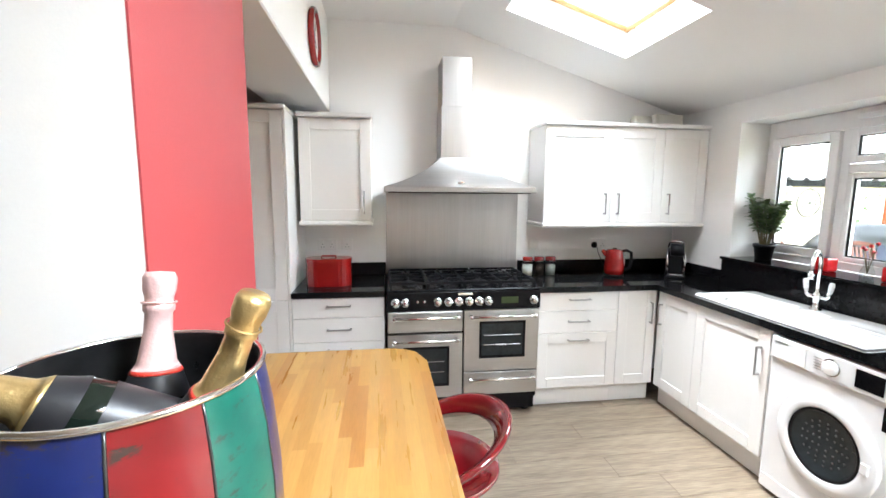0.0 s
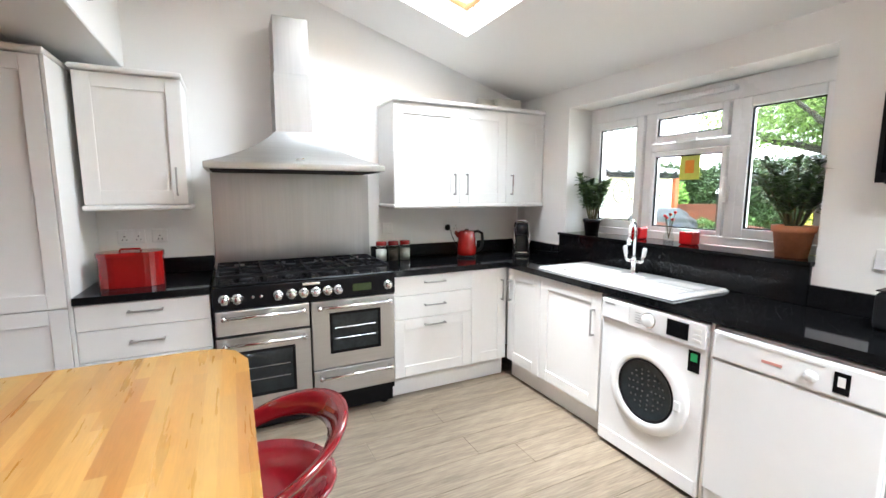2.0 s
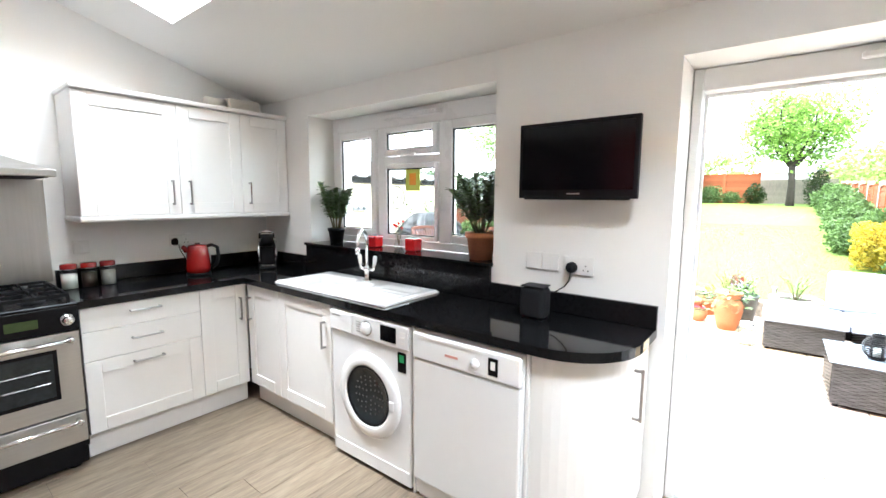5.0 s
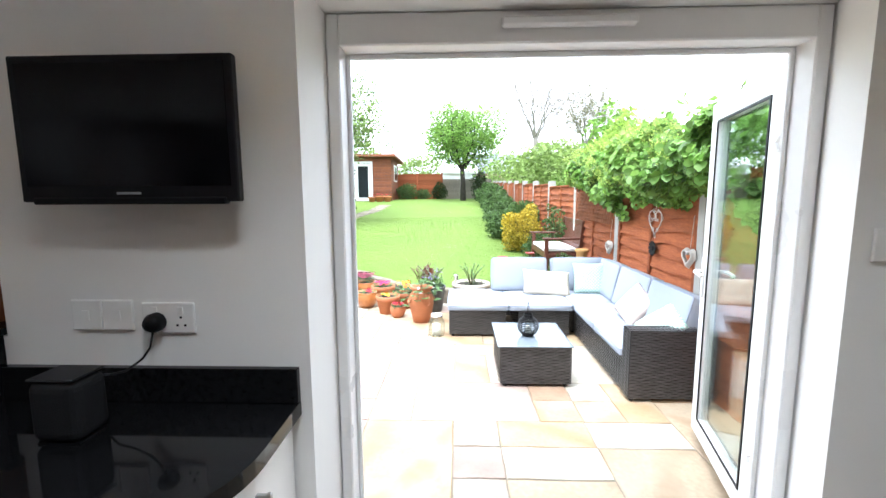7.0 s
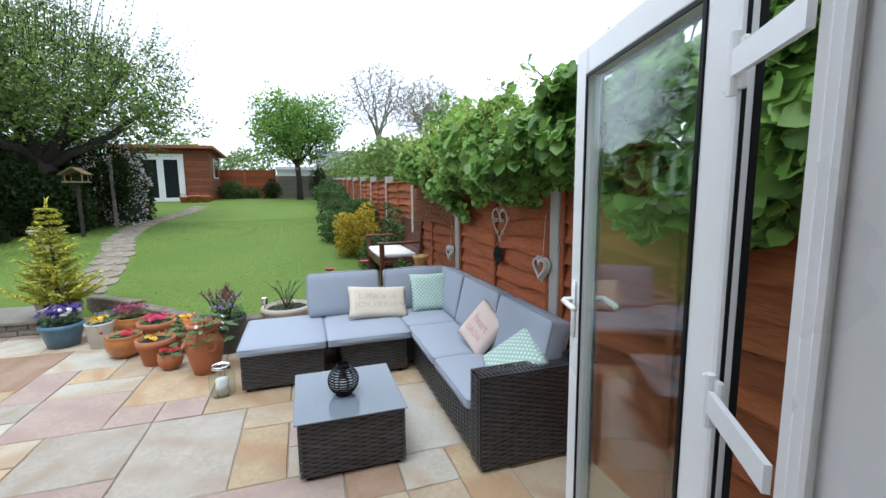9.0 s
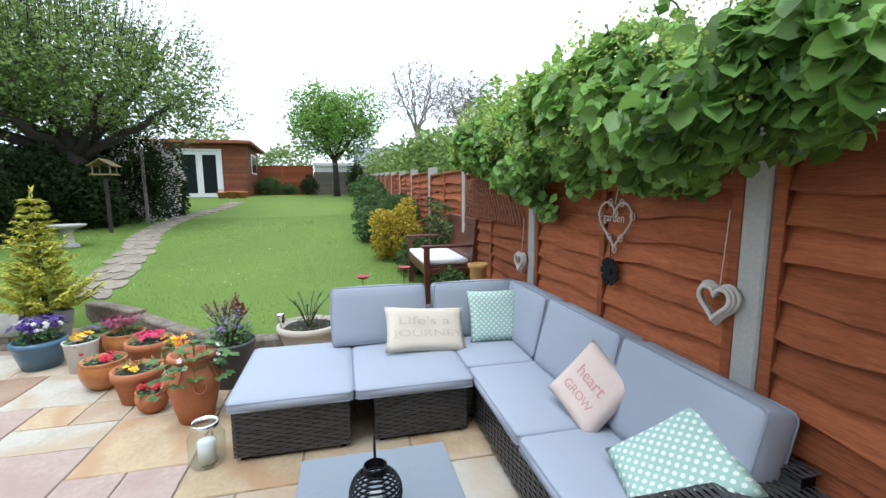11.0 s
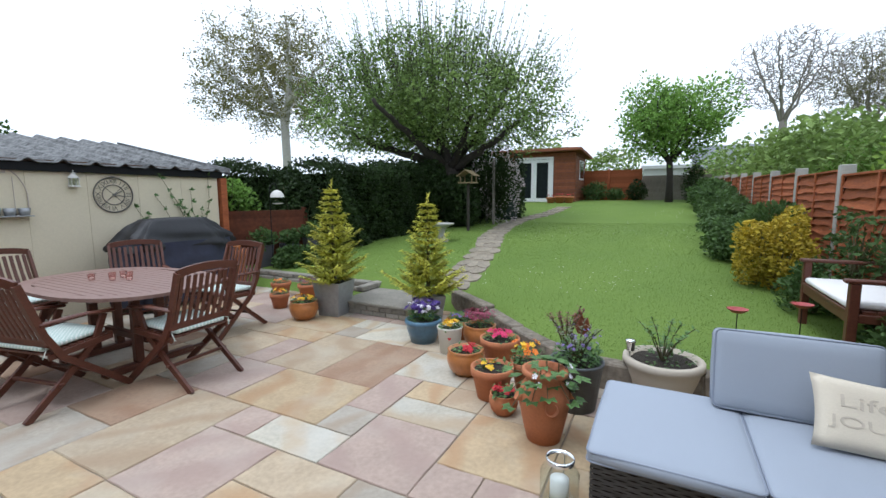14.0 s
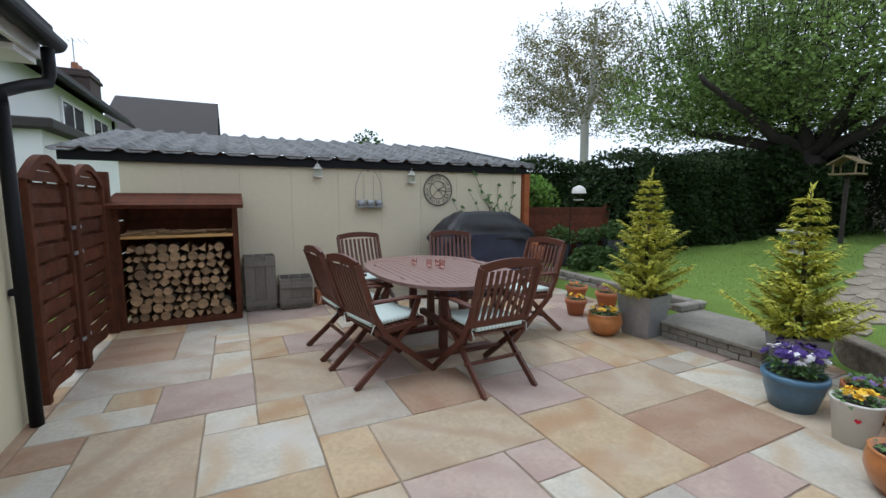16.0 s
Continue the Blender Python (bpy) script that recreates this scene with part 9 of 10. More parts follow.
def young_tree():
    x, y = 25.5, 0.27
    tr = Tree(23)
    tube(tr.limbs, [(0, 0, -0.2), (0.04, 0, 0.9), (0.0, 0.05, 1.75)], 0.13, 10, [0.17, 0.13, 0.12])
    tr.nodes = [(0, 0.05, 1.7)]
    for k in range(7):
        a = 6.283 * k / 7
        c, d = math.cos(a), math.sin(a)
        limb(tr, [(0, 0.05, 1.6), (0.5 * c, 0.5 * d, 2.2), (1.1 * c, 1.2 * d, 2.9 + 0.25 * (k % 3)), (1.2 * c, 1.35 * d, 3.7 + 0.3 * (k % 2))], 0.065, 0.025, 6)
    fill_crown(tr, (0, 0.05, 3.35), (2.15, 2.45, 1.85), 560, 12, 0.8, 0.012, 0.01, 0.6)
    plant_tree("young_tree", (x, y, lawn_z(x, y)), "round headed bright green tree near the end fence", tr, BARK, L_YOUNG, 0.145, 11, 0.17, 4)


young_tree()


def grey_tree():
    tr = Tree(31)
    tube(tr.limbs, [(0, 0, 0), (0.05, 0.05, 2.5), (-0.05, 0.0, 4.7)], 0.4, 10, [0.27, 0.23, 0.22])
    tr.nodes = [(-0.1, 0, 4.6)]
    for pts, r in (([(0, 0, 4.5), (0, 1.0, 5.8), (0.2, 1.8, 7.2), (0, 2.2, 8.6)], 0.20), ([(0, 0, 4.5), (0.1, -0.3, 6.2), (-0.1, -0.6, 8.0), (0, -0.4, 9.8)], 0.21),
                   ([(0, 0, 4.6), (-0.3, 2.0, 5.4), (-0.6, 3.8, 6.4), (-0.4, 5.2, 6.8)], 0.14), ([(0, -0.2, 5.4), (0, -1.6, 6.4), (0.1, -2.8, 7.2)], 0.18),
                   ([(0, 0.6, 5.3), (-1.4, 1.4, 6.3), (-2.4, 2.2, 7.4)], 0.17), ([(0, 0, 5.0), (1.5, 0.5, 6.2), (2.4, 1.0, 7.4)], 0.17)):
        limb(tr, pts, r, 0.06)
    fill_crown(tr, (0, 0.8, 6.7), (3.4, 5.2, 3.5), 560, 9, 0.95, 0.022, 0.018, 0.6)
    plant_tree("grey_barked_tree", (22.0, 18.6, 0.9), "tall pale barked tree with sparse spring leaves beyond the hedge", tr, BARK_GREY, L_TAN, 0.12, 22, 0.15, 5)


grey_tree()


def bare_tree(at, s, seed, leafy=None):
    tr = Tree(seed)
    tube(tr.limbs, [(0, 0, 0), (0, 0, 3.0 * s), (0.1, 0, 4.8 * s)], 0.25, 8, [0.3 * s, 0.24 * s, 0.2 * s])
    tr.nodes = [(0.1, 0, 4.7 * s)]
    for k in range(7):
        a = 6.283 * k / 7
        c, d = math.cos(a), math.sin(a)
        limb(tr, [(0.1, 0, 4.3 * s), (0.7 * c * s, 0.7 * d * s, 5.8 * s), (1.5 * c * s, 1.5 * d * s, 7.4 * s), (1.9 * c * s, 1.9 * d * s, 8.9 * s)], 0.10 * s, 0.035, 6)
    fill_crown(tr, (0, 0, 7.4 * s), (2.9 * s, 3.1 * s, 2.7 * s), 1900, seed, 0.8, 0.022, 0.028, 0.35)
    plant_tree("bare_tree", at, "tall leafless tree far beyond the end fence", tr, BARK_TWIG, leafy, 0.12, 3, 0.12, seed, "far bare trees")


bare_tree((45, -7.0, 1.4), 1.2, 41)
bare_tree((50, -13.3, 1.25), 1.2, 43, L_TAN)


def blob_points(n, centre, radii, seed, shell=0.45, bumps=0.25):
    """Points near the skin of a lumpy egg."""
    rng = np.random.default_rng(seed)
    d = rng.normal(size=(n, 3))
    d /= np.linalg.norm(d, axis=1)[:, None]
    ph = rng.uniform(0, 6.28, (6, 1))
    k = rng.normal(size=(6, 3)) * 3.0
    lump = np.sin(d @ k.T + ph.T).mean(1)
    r = (1 - shell * rng.random(n) ** 1.5) * (1 + bumps * lump * 2)
    p = d * r[:, None] * np.array(radii) + np.array(centre)
    return p


def bush(at, radii, label, mat, n, size, seed, name="bush", group="border bushes"):
    t = thing(name, at, 0, label, "bush", group)
    c = (0, 0, radii[2] * 0.85)
    p = blob_points(n, c, radii, seed)
    p = p[p[:, 2] > 0.0]
    rng = random.Random(seed)
    bm = bmesh.new()
    for k in range(9):
        a = rng.uniform(0, 6.283)
        q = rng.uniform(0.3, 0.75)
        tube(bm, [(0.03 * math.cos(a), 0.03 * math.sin(a), -0.03), (radii[0] * q * math.cos(a), radii[1] * q * math.sin(a), radii[2] * rng.uniform(0.9, 1.6))], 0.012, 5, [0.016, 0.004])
    part("stem_mass", bm, STEM, t)
    v, f = leaf_cloud(p, size, seed)
    cloud_part("foliage", v, f, mat, t)
    return t


def on_lawn(x, y):
    return (x, y, lawn_z(x, y))


bush(on_lawn(11.45, -0.83), (0.50, 0.44, 0.52), "golden yellow spirea bush in the border", L_GOLD, 5200, 0.055, 61)
bush(on_lawn(13.4, -0.75), (0.80, 0.50, 0.40), "dark green border shrub by the fence", L_BUSH, 5000, 0.075, 62)
bush(on_lawn(14.9, -0.75), (0.75, 0.48, 0.44), "dark green rose bush by the fence", L_BUSH, 4200, 0.085, 63)
bush(on_lawn(12.5, -0.95), (0.5, 0.4, 0.50), "green shrub behind the golden bush", L_BUSH, 2600, 0.08, 64)
bush(on_lawn(17.0, -0.85), (0.85, 0.45, 0.42), "tall green border shrub by the fence", L_BUSH, 3200, 0.10, 65)
bush(on_lawn(19.5, -0.9), (1.0, 0.45, 0.55), "tall green border shrub by the fence", L_BUSH, 3400, 0.12, 66)
bush(on_lawn(22.5, -0.9), (1.1, 0.5, 0.55), "leafy border shrub near the garden end", L_BUSH, 3200, 0.13, 67)
bush(on_lawn(26.3, 1.55), (0.40, 0.40, 0.45), "clipped dark bush by the end fence", L_HEDGE, 1600, 0.09, 68)
bush(on_lawn(26.3, -0.65), (0.42, 0.42, 0.85), "clipped dark upright bush by the end fence", L_HEDGE, 2000, 0.09, 69)
bush(on_lawn(26.7, 3.4), (0.8, 0.5, 0.45), "low green bush by the end fence", L_BUSH, 1600, 0.10, 70)
bush(on_lawn(26.6, 2.5), (0.6, 0.4, 0.28), "low flowering bush by the end fence", L_BUSH, 1300, 0.08, 71)
bush(on_lawn(8.75, -1.05), (0.35, 0.20, 0.24), "low green border plants behind the sofa", L_BUSH, 1500, 0.06, 72)
bush(on_lawn(10.5, -1.0), (0.4, 0.3, 0.28), "low green border plants under the bench", L_BUSH, 1300, 0.06, 73)
bush((10.75, -2.55, 0.2), (1.0, 0.75, 1.40), "tall lime green shrub in the garden next door", L_LIMETREE, 6500, 0.11, 151, "far_bush", "far bushes")
bush((12.2, -2.9, 0.2), (1.1, 0.8, 1.25), "tall lime green shrub in the garden next door", L_LIMETREE, 5200, 0.12, 152, "far_bush", "far bushes")
bush((10.4, FY0 + 0.14, 0.55), (0.75, 0.10, 0.38), "thin climbing rose on the fence behind the bench", L_BUSH, 420, 0.07, 153)
bush((10.45, 6.25, 0.12), (0.35, 0.3, 0.24), "low evergreen plants at the hedge foot", L_BUSH, 2600, 0.07, 74)
bush((10.85, 5.95, 0.10), (0.45, 0.25, 0.22), "low evergreen plants by the low wall", L_BUSH, 1800, 0.06, 75)
for k, (x, y, rx, rz) in enumerate(((31, 7.0, 2.2, 2.0), (33, 3.5, 1.8, 1.7), (32, -3.4, 2.6, 1.6), (28, -4.5, 2.2, 1.5), (24, -4.0, 2.0, 1.35), (38, -8, 3.5, 2.4), (20, -3.6, 1.8, 1.25))):
    bush((x, y, 1.2), (rx, rx, rz), "leafy light green shrub in the gardens beyond", L_FAR, 2600, 0.22, 80 + k, "far_bush", "far bushes")
for k, (x, y, r, rz, mm) in enumerate(((13.6, -3.4, 0.75, 1.55, L_YOUNG), (14.9, -4.3, 1.1, 1.60, L_FAR), (16.6, -4.2, 1.2, 1.50, L_FAR), (18.6, -4.4, 1.4, 1.40, L_YOUNG), (12.4, -3.3, 0.8, 1.25, L_FAR))):
    bush((x, y, 0.45), (r, r, rz), "light green leafy shrub beyond the side fence", mm, 3600, 0.15, 130 + k, "far_bush", "far bushes")
for k, (bx, by, rx, ry, rz) in enumerate(((18.8, 7.2, 0.9, 1.0, 1.25), (18.4, 6.0, 0.7, 1.0, 1.15), (19.0, 5.2, 0.6, 0.7, 1.05), (17.5, 6.9, 0.7, 0.8, 1.20), (16.0, 6.3, 0.6, 0.7, 0.92), (16.2, 5.6, 0.5, 0.5, 0.85))):
    bush(on_lawn(bx, by), (rx, ry, rz), "dark evergreen shrub behind the apple tree", L_HEDGE, 6500, 0.10, 141 + k)
bush((13.7, 30.0, 1.0), (1.4, 1.4, 2.6), "round treetop showing over the garage", L_BUSH, 2600, 0.25, 90, "far_bush", "far bushes")
bush((31.0, 5.6, 1.2), (0.8, 0.8, 1.5), "pink blossoming shrub beyond the end fence", leaf_material("pink_blossom", (0.55, 0.22, 0.22), (0.40, 0.16, 0.15)), 1500, 0.16, 91, "far_bush", "far bushes")


# ---------- hedge ----------
def hedge():
    t = thing("hedge", (0, 0, 0), 0, "tall dark evergreen hedge along the garden side", "hedge")
    segs = [(10.6, 8.75, 12.2, 8.0, 2.0), (11.45, 6.95, 14.0, 6.80, 2.04), (13.8, 6.80, 16.3, 7.0, 2.18), (16.1, 7.05, 18.5, 7.6, 2.35), (18.3, 7.7, 24.0, 8.8, 2.4)]
    core, pts = bmesh.new(), []
    rng = np.random.default_rng(7)
    for xa, ya, xb, yb, h in segs:
        d = Vector((xb - xa, yb - ya, 0))
        l = d.length
        nrm = Vector((-d.y, d.x, 0)).normalized()
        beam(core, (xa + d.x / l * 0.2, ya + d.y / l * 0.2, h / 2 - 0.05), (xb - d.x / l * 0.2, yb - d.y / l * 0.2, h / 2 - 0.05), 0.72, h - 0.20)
        n = int(l * 5200)
        u, w = rng.random(n), rng.random(n)
        z = w * h
        bulge = 0.10 * np.sin(u * l * 2.1 + 3 * w) + 0.07 * np.sin(u * l * 5.3 + 7 * w + 1) + rng.normal(size=n) * 0.05
        off = -(0.56 + bulge)
        top = rng.random(n) < 0.25
        z = np.where(top, h + rng.normal(size=n) * 0.06 + 0.08 * np.sin(u * l * 3), z)
        off = np.where(top, rng.uniform(-0.6, 0.6, n), off)
        p = np.stack([xa + d.x * u + nrm.x * off, ya + d.y * u + nrm.y * off, z], 1)
        pts.append(p)
    # near-black filling whose colour stands for the shade deep among the leaves
    part("core", core, stuff_of("hedge_inner_shade", (0.008, 0.012, 0.005), 0.95, vary=0.4, bump=0.5, spec=0.0), t)
    v, f = leaf_cloud(np.concatenate(pts), 0.068, 8)
    cloud_part("foliage", v, f, L_HEDGE, t)


hedge()
bush((11.40, 7.05, 0.05), (0.48, 0.62, 1.04), "dark rounded end of the evergreen hedge", L_HEDGE, 7000, 0.075, 161)
bush((11.70, 7.85, 0.05), (0.62, 0.62, 1.04), "dark evergreen hedge behind the side fence", L_HEDGE, 6000, 0.08, 162)
# short red fence between garage and hedge, with a few pots
t = thing("side_fence", (0, 0, 0), 0, "low red-brown panel fence at the garage end", "fence", kind="structure")
# the dark gate stain puts this fence's shade into its colour
for k in range(8):
    part("board", beam(bmesh.new(), (9.90, 7.22, 0.16 + k * 0.135), (11.15, 6.62, 0.16 + k * 0.135), 0.02, 0.14, bevel=0.003), GATEWOOD, t)
for x, y in ((9.90, 7.24), (11.15, 6.64)):
    part("post", boxes(((x - 0.04, y - 0.04, 0), (x + 0.04, y + 0.04, 1.22)), bevel=0.004), GATEWOOD, t)
bush((10.3, 7.75, 0.75), (0.6, 0.35, 0.60), "bright green shrub above the side fence", L_YOUNG, 1800, 0.09, 95)
for x, y, h in ((10.22, 6.72, 0.40), (10.62, 6.52, 0.36), (10.98, 6.30, 0.42)):
    t = thing("dark_planter", (x, y, lawn_z(x, y) - 0.02), 20, "dark grey square planter with a green shrub", "planter", "dark planters")
    part("box", lathe([(0, 0), (0.15, 0), (0.20, h), (0.185, h), (0.18, h - 0.04), (0, h - 0.04)], 4), stuff_of("dark_lead_grey", (0.05, 0.052, 0.056), 0.6, vary=0.2, bump=0.1) if x < 10.6 else bpy.data.materials["dark_lead_grey"], t)
    p = blob_points(420, (0, 0, h + 0.12), (0.2, 0.2, 0.17), int(x * 100))
    v, f = leaf_cloud(p, 0.07, int(x * 10))
    cloud_part("foliage", v, f, L_BUSH, t)


# ---------- climber over the fence ----------
def fence_climber():
    t = thing("fence_climber", (0, 0, 0), 0, "broad leaved climbing hydrangea spilling over the fence", "climber")
    rng = np.random.default_rng(17)
    n = 29000
    x = rng.uniform(3.9, 8.95, n)
    u = (x - 3.9) / 5.05
    hi = 2.03 + 0.07 * np.sin(x * 2.9 + 0.6) + 0.06 * np.sin(x * 6.3) - 0.12 * np.clip((x - 8.3) / 0.7, 0, 1) + 0.10 * np.exp(-((x - 6.6) / 0.4) ** 2)
    lo = 1.36 + 0.07 * np.sin(x * 5.0) + 0.10 * np.sin(x * 2.3 + 1) + 0.15 * np.clip((x - 7.6) / 1.0, 0, 1)
    w = rng.random(n) ** 0.85
    z = lo + (hi - lo) * w
    depth = 0.32 * np.sin(np.clip(w, 0, 1) * np.pi) ** 0.6 + 0.10 * np.sin(x * 5.3 + z * 6) * np.sin(x * 9.1 - z * 4)
    depth *= 1 + 0.5 * np.exp(-((x - 5.65) / 0.35) ** 2)
    y = FY0 + 0.05 + depth * rng.uniform(0.05, 1.0, n) ** 0.6
    y = np.where(x < 5.15, np.minimum(y, FY0 + 0.20 + 0.10 * rng.random(n)), y)
    back = rng.random(n) < 0.22
    y = np.where(back, FY0 - rng.uniform(0.0, 0.5, n), y)
    keep = np.sin(x * 8.0 + z * 9.0) * np.sin(x * 3.3 - z * 7.0 + 1.0) + rng.normal(size=n) * 0.22 > -0.22
    x, y, z = x[keep], y[keep], z[keep]
    bs, bl = bmesh.new(), bmesh.new()
    r2 = random.Random(8)
    verts, faces = [], []
    for px, py, pz in zip(x, y, z):
        # a heart shaped leaf of six faces, hanging outwards
        way = Vector((r2.uniform(-0.9, 0.9), 0.25 + r2.random() * 0.4, r2.uniform(-1.0, 0.15))).normalized()
        nrm = Vector((r2.uniform(-1.2, 1.0), 0.6 + r2.uniform(-0.7, 0.6), r2.uniform(-0.3, 1.6)))
        side = way.cross(nrm).normalized()
        nrm = side.cross(way)
        s = (0.053 + 0.007 * max(0, 5.8 - px)) * r2.uniform(0.5, 1.45)
        o = Vector((px, py, pz))
        k = len(verts)
        for a, b, c in ((0, 0, 0), (-0.06, 0.30, 0.05), (0.25, 0.50, 0.10), (0.68, 0.42, 0.05), (1.0, 0, -0.12), (0.68, -0.42, 0.05), (0.25, -0.50, 0.10), (-0.06, -0.30, 0.05), (0.5, 0, -0.04)):
            verts.append(tuple(o + way * a * s + side * b * s + nrm * c * s))
        for i in range(8):
            faces.append((k + 8, k + i, k + (i + 1) % 8))
    ob = cloud_part("foliage", np.array(verts), np.array(faces), L_CLIMB, t)
    for p in ob.data.polygons:
        p.use_smooth = True
    # flat lime flower heads
    pts = []
    for _ in range(230):
        cx = r2.uniform(5.5, 8.8)
        cz = 1.58 + r2.random() * 0.52
        cy = FY0 + 0.32 + r2.uniform(-0.1, 0.12)
        for _ in range(26):
            a, q = r2.uniform(0, 6.28), 0.075 * math.sqrt(r2.random())
            pts.append((cx + q * math.cos(a), cy + q * 0.5 * math.sin(a), cz + q * math.sin(a) * 0.6))
    v, f = leaf_cloud(pts, 0.017, 5)
    cloud_part("blossom", v, f, L_LIME, t, "flat lime green flower heads", "stuff")
    for k in range(26):
        px = 4.1 + k * 0.185
        tube(bs, [(px, FY0 - 0.05, 1.40), (px + r2.uniform(-0.2, 0.2), FY0 + 0.03, 1.62), (px + r2.uniform(-0.3, 0.3), FY0 + 0.20, 1.66 + r2.uniform(0, 0.12))], 0.01, 5, [0.014, 0.010, 0.005])
    part("stem_mass", bs, STEM, t)
    # thin arching shoots on top
    bs2, p2 = bmesh.new(), []
    for k in range(14):
        px = r2.uniform(4.5, 8.0)
        z0 = 2.0
        tip = Vector((px + r2.uniform(-0.25, 0.25), FY0 + r2.uniform(-0.1, 0.3), z0 + r2.uniform(0.06, 0.2)))
        a = Vector((px, FY0 + 0.1, z0 - 0.15))
        tube(bs2, [a, a.lerp(tip, 0.6) + Vector((0, 0, 0.05)), tip], 0.004, 4)
        for q in (0.5, 0.7, 0.85, 1.0):
            p2 += [tuple(a.lerp(tip, q))] * 2
    part("shoot_mass", bs2, STEM, t)
    v, f = leaf_cloud(p2, 0.085, 6)
    cloud_part("shoot_foliage", v, f, L_CLIMB, t)


fence_climber()


# ---------- fence ornaments ----------
def heart_curve(s, n=36):
    return [(s * 0.0625 * 16 * math.sin(a) ** 3, 0, s * 0.0625 * (13 * math.cos(a) - 5 * math.cos(2 * a) - 2 * math.cos(3 * a) - math.cos(4 * a))) for a in [2 * math.pi * k / n for k in range(n)]]


FZ = FY0 + 0.036
t = thing("wire_heart", (6.46, FZ + 0.02, 1.215), 180, "grey wire heart ornament with a name plate on the fence", "ornament", "fence hearts")
part("heart", tube(bmesh.new(), heart_curve(0.135), 0.006, 6, closed=True), MESH_IRON, t)
for k in range(8):
    p = heart_curve(0.135, 16)[k * 2]
    part("curl", tube(bmesh.new(), [(p[0] + 0.018 * math.cos(a), 0.004, p[2] + 0.018 * math.sin(a)) for a in [6.283 * i / 10 for i in range(10)]], 0.003, 5, closed=True), MESH_IRON, t)
words(t, "garden", 0.065, pose(0, -0.006, 0.0, 90), MESH_IRON)
part("hook", tube(bmesh.new(), [(0, 0, 0.09), (0, 0.01, 0.16), (0, 0.02, 0.17)], 0.003, 5), MESH_IRON, t)
t = thing("metal_flower", (6.48, FZ + 0.02, 0.95), 180, "small dark metal flower ornament on the fence", "ornament", "fence hearts")
bm = bmesh.new()
for k in range(10):
    a = 6.283 * k / 10
    beam(bm, (0.02 * math.cos(a), 0, 0.02 * math.sin(a)), (0.075 * math.cos(a), -0.006, 0.075 * math.sin(a)), 0.004, 0.032, (math.sin(a), 0, -math.cos(a)))
part("petals", bm, CAST, t)
part("centre", lathe([(0.024, 0), (0.02, 0.01), (0, 0.012)], 12), CAST, t, at=pose(0, 0, 0, 90))
part("chain", tube(bmesh.new(), [(0, 0, 0.07), (0, 0.0, 0.15)], 0.003, 5), CAST, t)
WICK = stuff_of("whitewashed_willow", (0.50, 0.46, 0.41), 0.8, vary=0.2, grain=40, bump=0.4)
for x, y, z, s in ((5.79, FZ, 0.965, 0.085), (7.60, FZ + 0.01, 0.83, 0.085)):
    t = thing("willow_heart", (x, y + 0.03, z), 180, "whitewashed willow heart hanging on the fence", "ornament", "fence hearts")
    for k in range(3):
        part("ring", tube(bmesh.new(), [(p[0] * (1 - 0.10 * k), -0.012 * k, p[2] * (1 - 0.10 * k)) for p in heart_curve(s)], 0.009, 7, closed=True), WICK, t, smooth=True)
    for k in range(0, 36, 4):
        p = heart_curve(s)[k]
        part("binding", tube(bmesh.new(), [(p[0], 0.008, p[2]), (p[0] * 0.78, -0.032, p[2] * 0.78)], 0.004, 5), WICK, t)
    part("string", tube(bmesh.new(), [(0, 0, 0.04), (0, 0.02, 0.34)], 0.002, 4), WICK, t)


# ---------- bench ----------
def bench():
    x, y = 9.48, -1.06
    z = lawn_z(x, y)
    t = thing("garden_bench", (x, y, z), 180, "red-brown wooden garden bench with white cushion", "bench")
    W = 0.57
    for s in (-1, 1):
        part("front_leg", boxes(((s * W - 0.03, -0.27, 0), (s * W + 0.03, -0.21, 0.62)), bevel=0.005), MAROON, t)
        part("back_leg", beam(bmesh.new(), (s * W, 0.24, 0), (s * W, 0.32, 0.92), 0.06, 0.06, (1, 0, 0), 0.005), MAROON, t)
        part("arm", boxes(((s * W - 0.035, -0.30, 0.62), (s * W + 0.035, 0.26, 0.65)), bevel=0.008), MAROON, t)
        part("side_rail", boxes(((s * W - 0.02, -0.22, 0.34), (s * W + 0.02, 0.24, 0.40)), bevel=0.004), MAROON, t)
    for k in range(6):
        part("seat_slat", boxes(((-W, -0.27 + k * 0.085, 0.40), (W, -0.195 + k * 0.085, 0.425)), bevel=0.003), MAROON, t)
    for k in range(13):
        xx = -W + 0.09 + k * (2 * W - 0.18) / 12
        part("back_slat", beam(bmesh.new(), (xx, 0.27, 0.50), (xx, 0.31, 0.84), 0.075, 0.014, (0, 1, 0), 0.002), MAROON, t)
    for za, yy in ((0.88, 0.315), (0.49, 0.268)):
        part("back_rail", boxes(((-W, yy - 0.02, za - 0.035), (W, yy + 0.02, za + 0.04)), bevel=0.005), MAROON, t)
    part("front_rail", boxes(((-W, -0.265, 0.33), (W, -0.235, 0.40)), bevel=0.004), MAROON, t)
    c = thing("bench_cushion", (x, y, z + 0.426), 180, "white padded seat cushion on the bench", "cushion")
    part("cover", cushion(bmesh.new(), (-0.53, -0.26, 0), (0.53, 0.24, 0.055), 0.01, 0.02, None, 8), stuff_of("white_cotton", (0.72, 0.70, 0.68), 0.9, vary=0.05, grain=150, bump=0.2), c, smooth=True)


bench()
t = thing("clay_chimney_pot", (8.10, -1.13, PATIO), 0, "tall yellow clay chimney pot beside the bench", "pot")
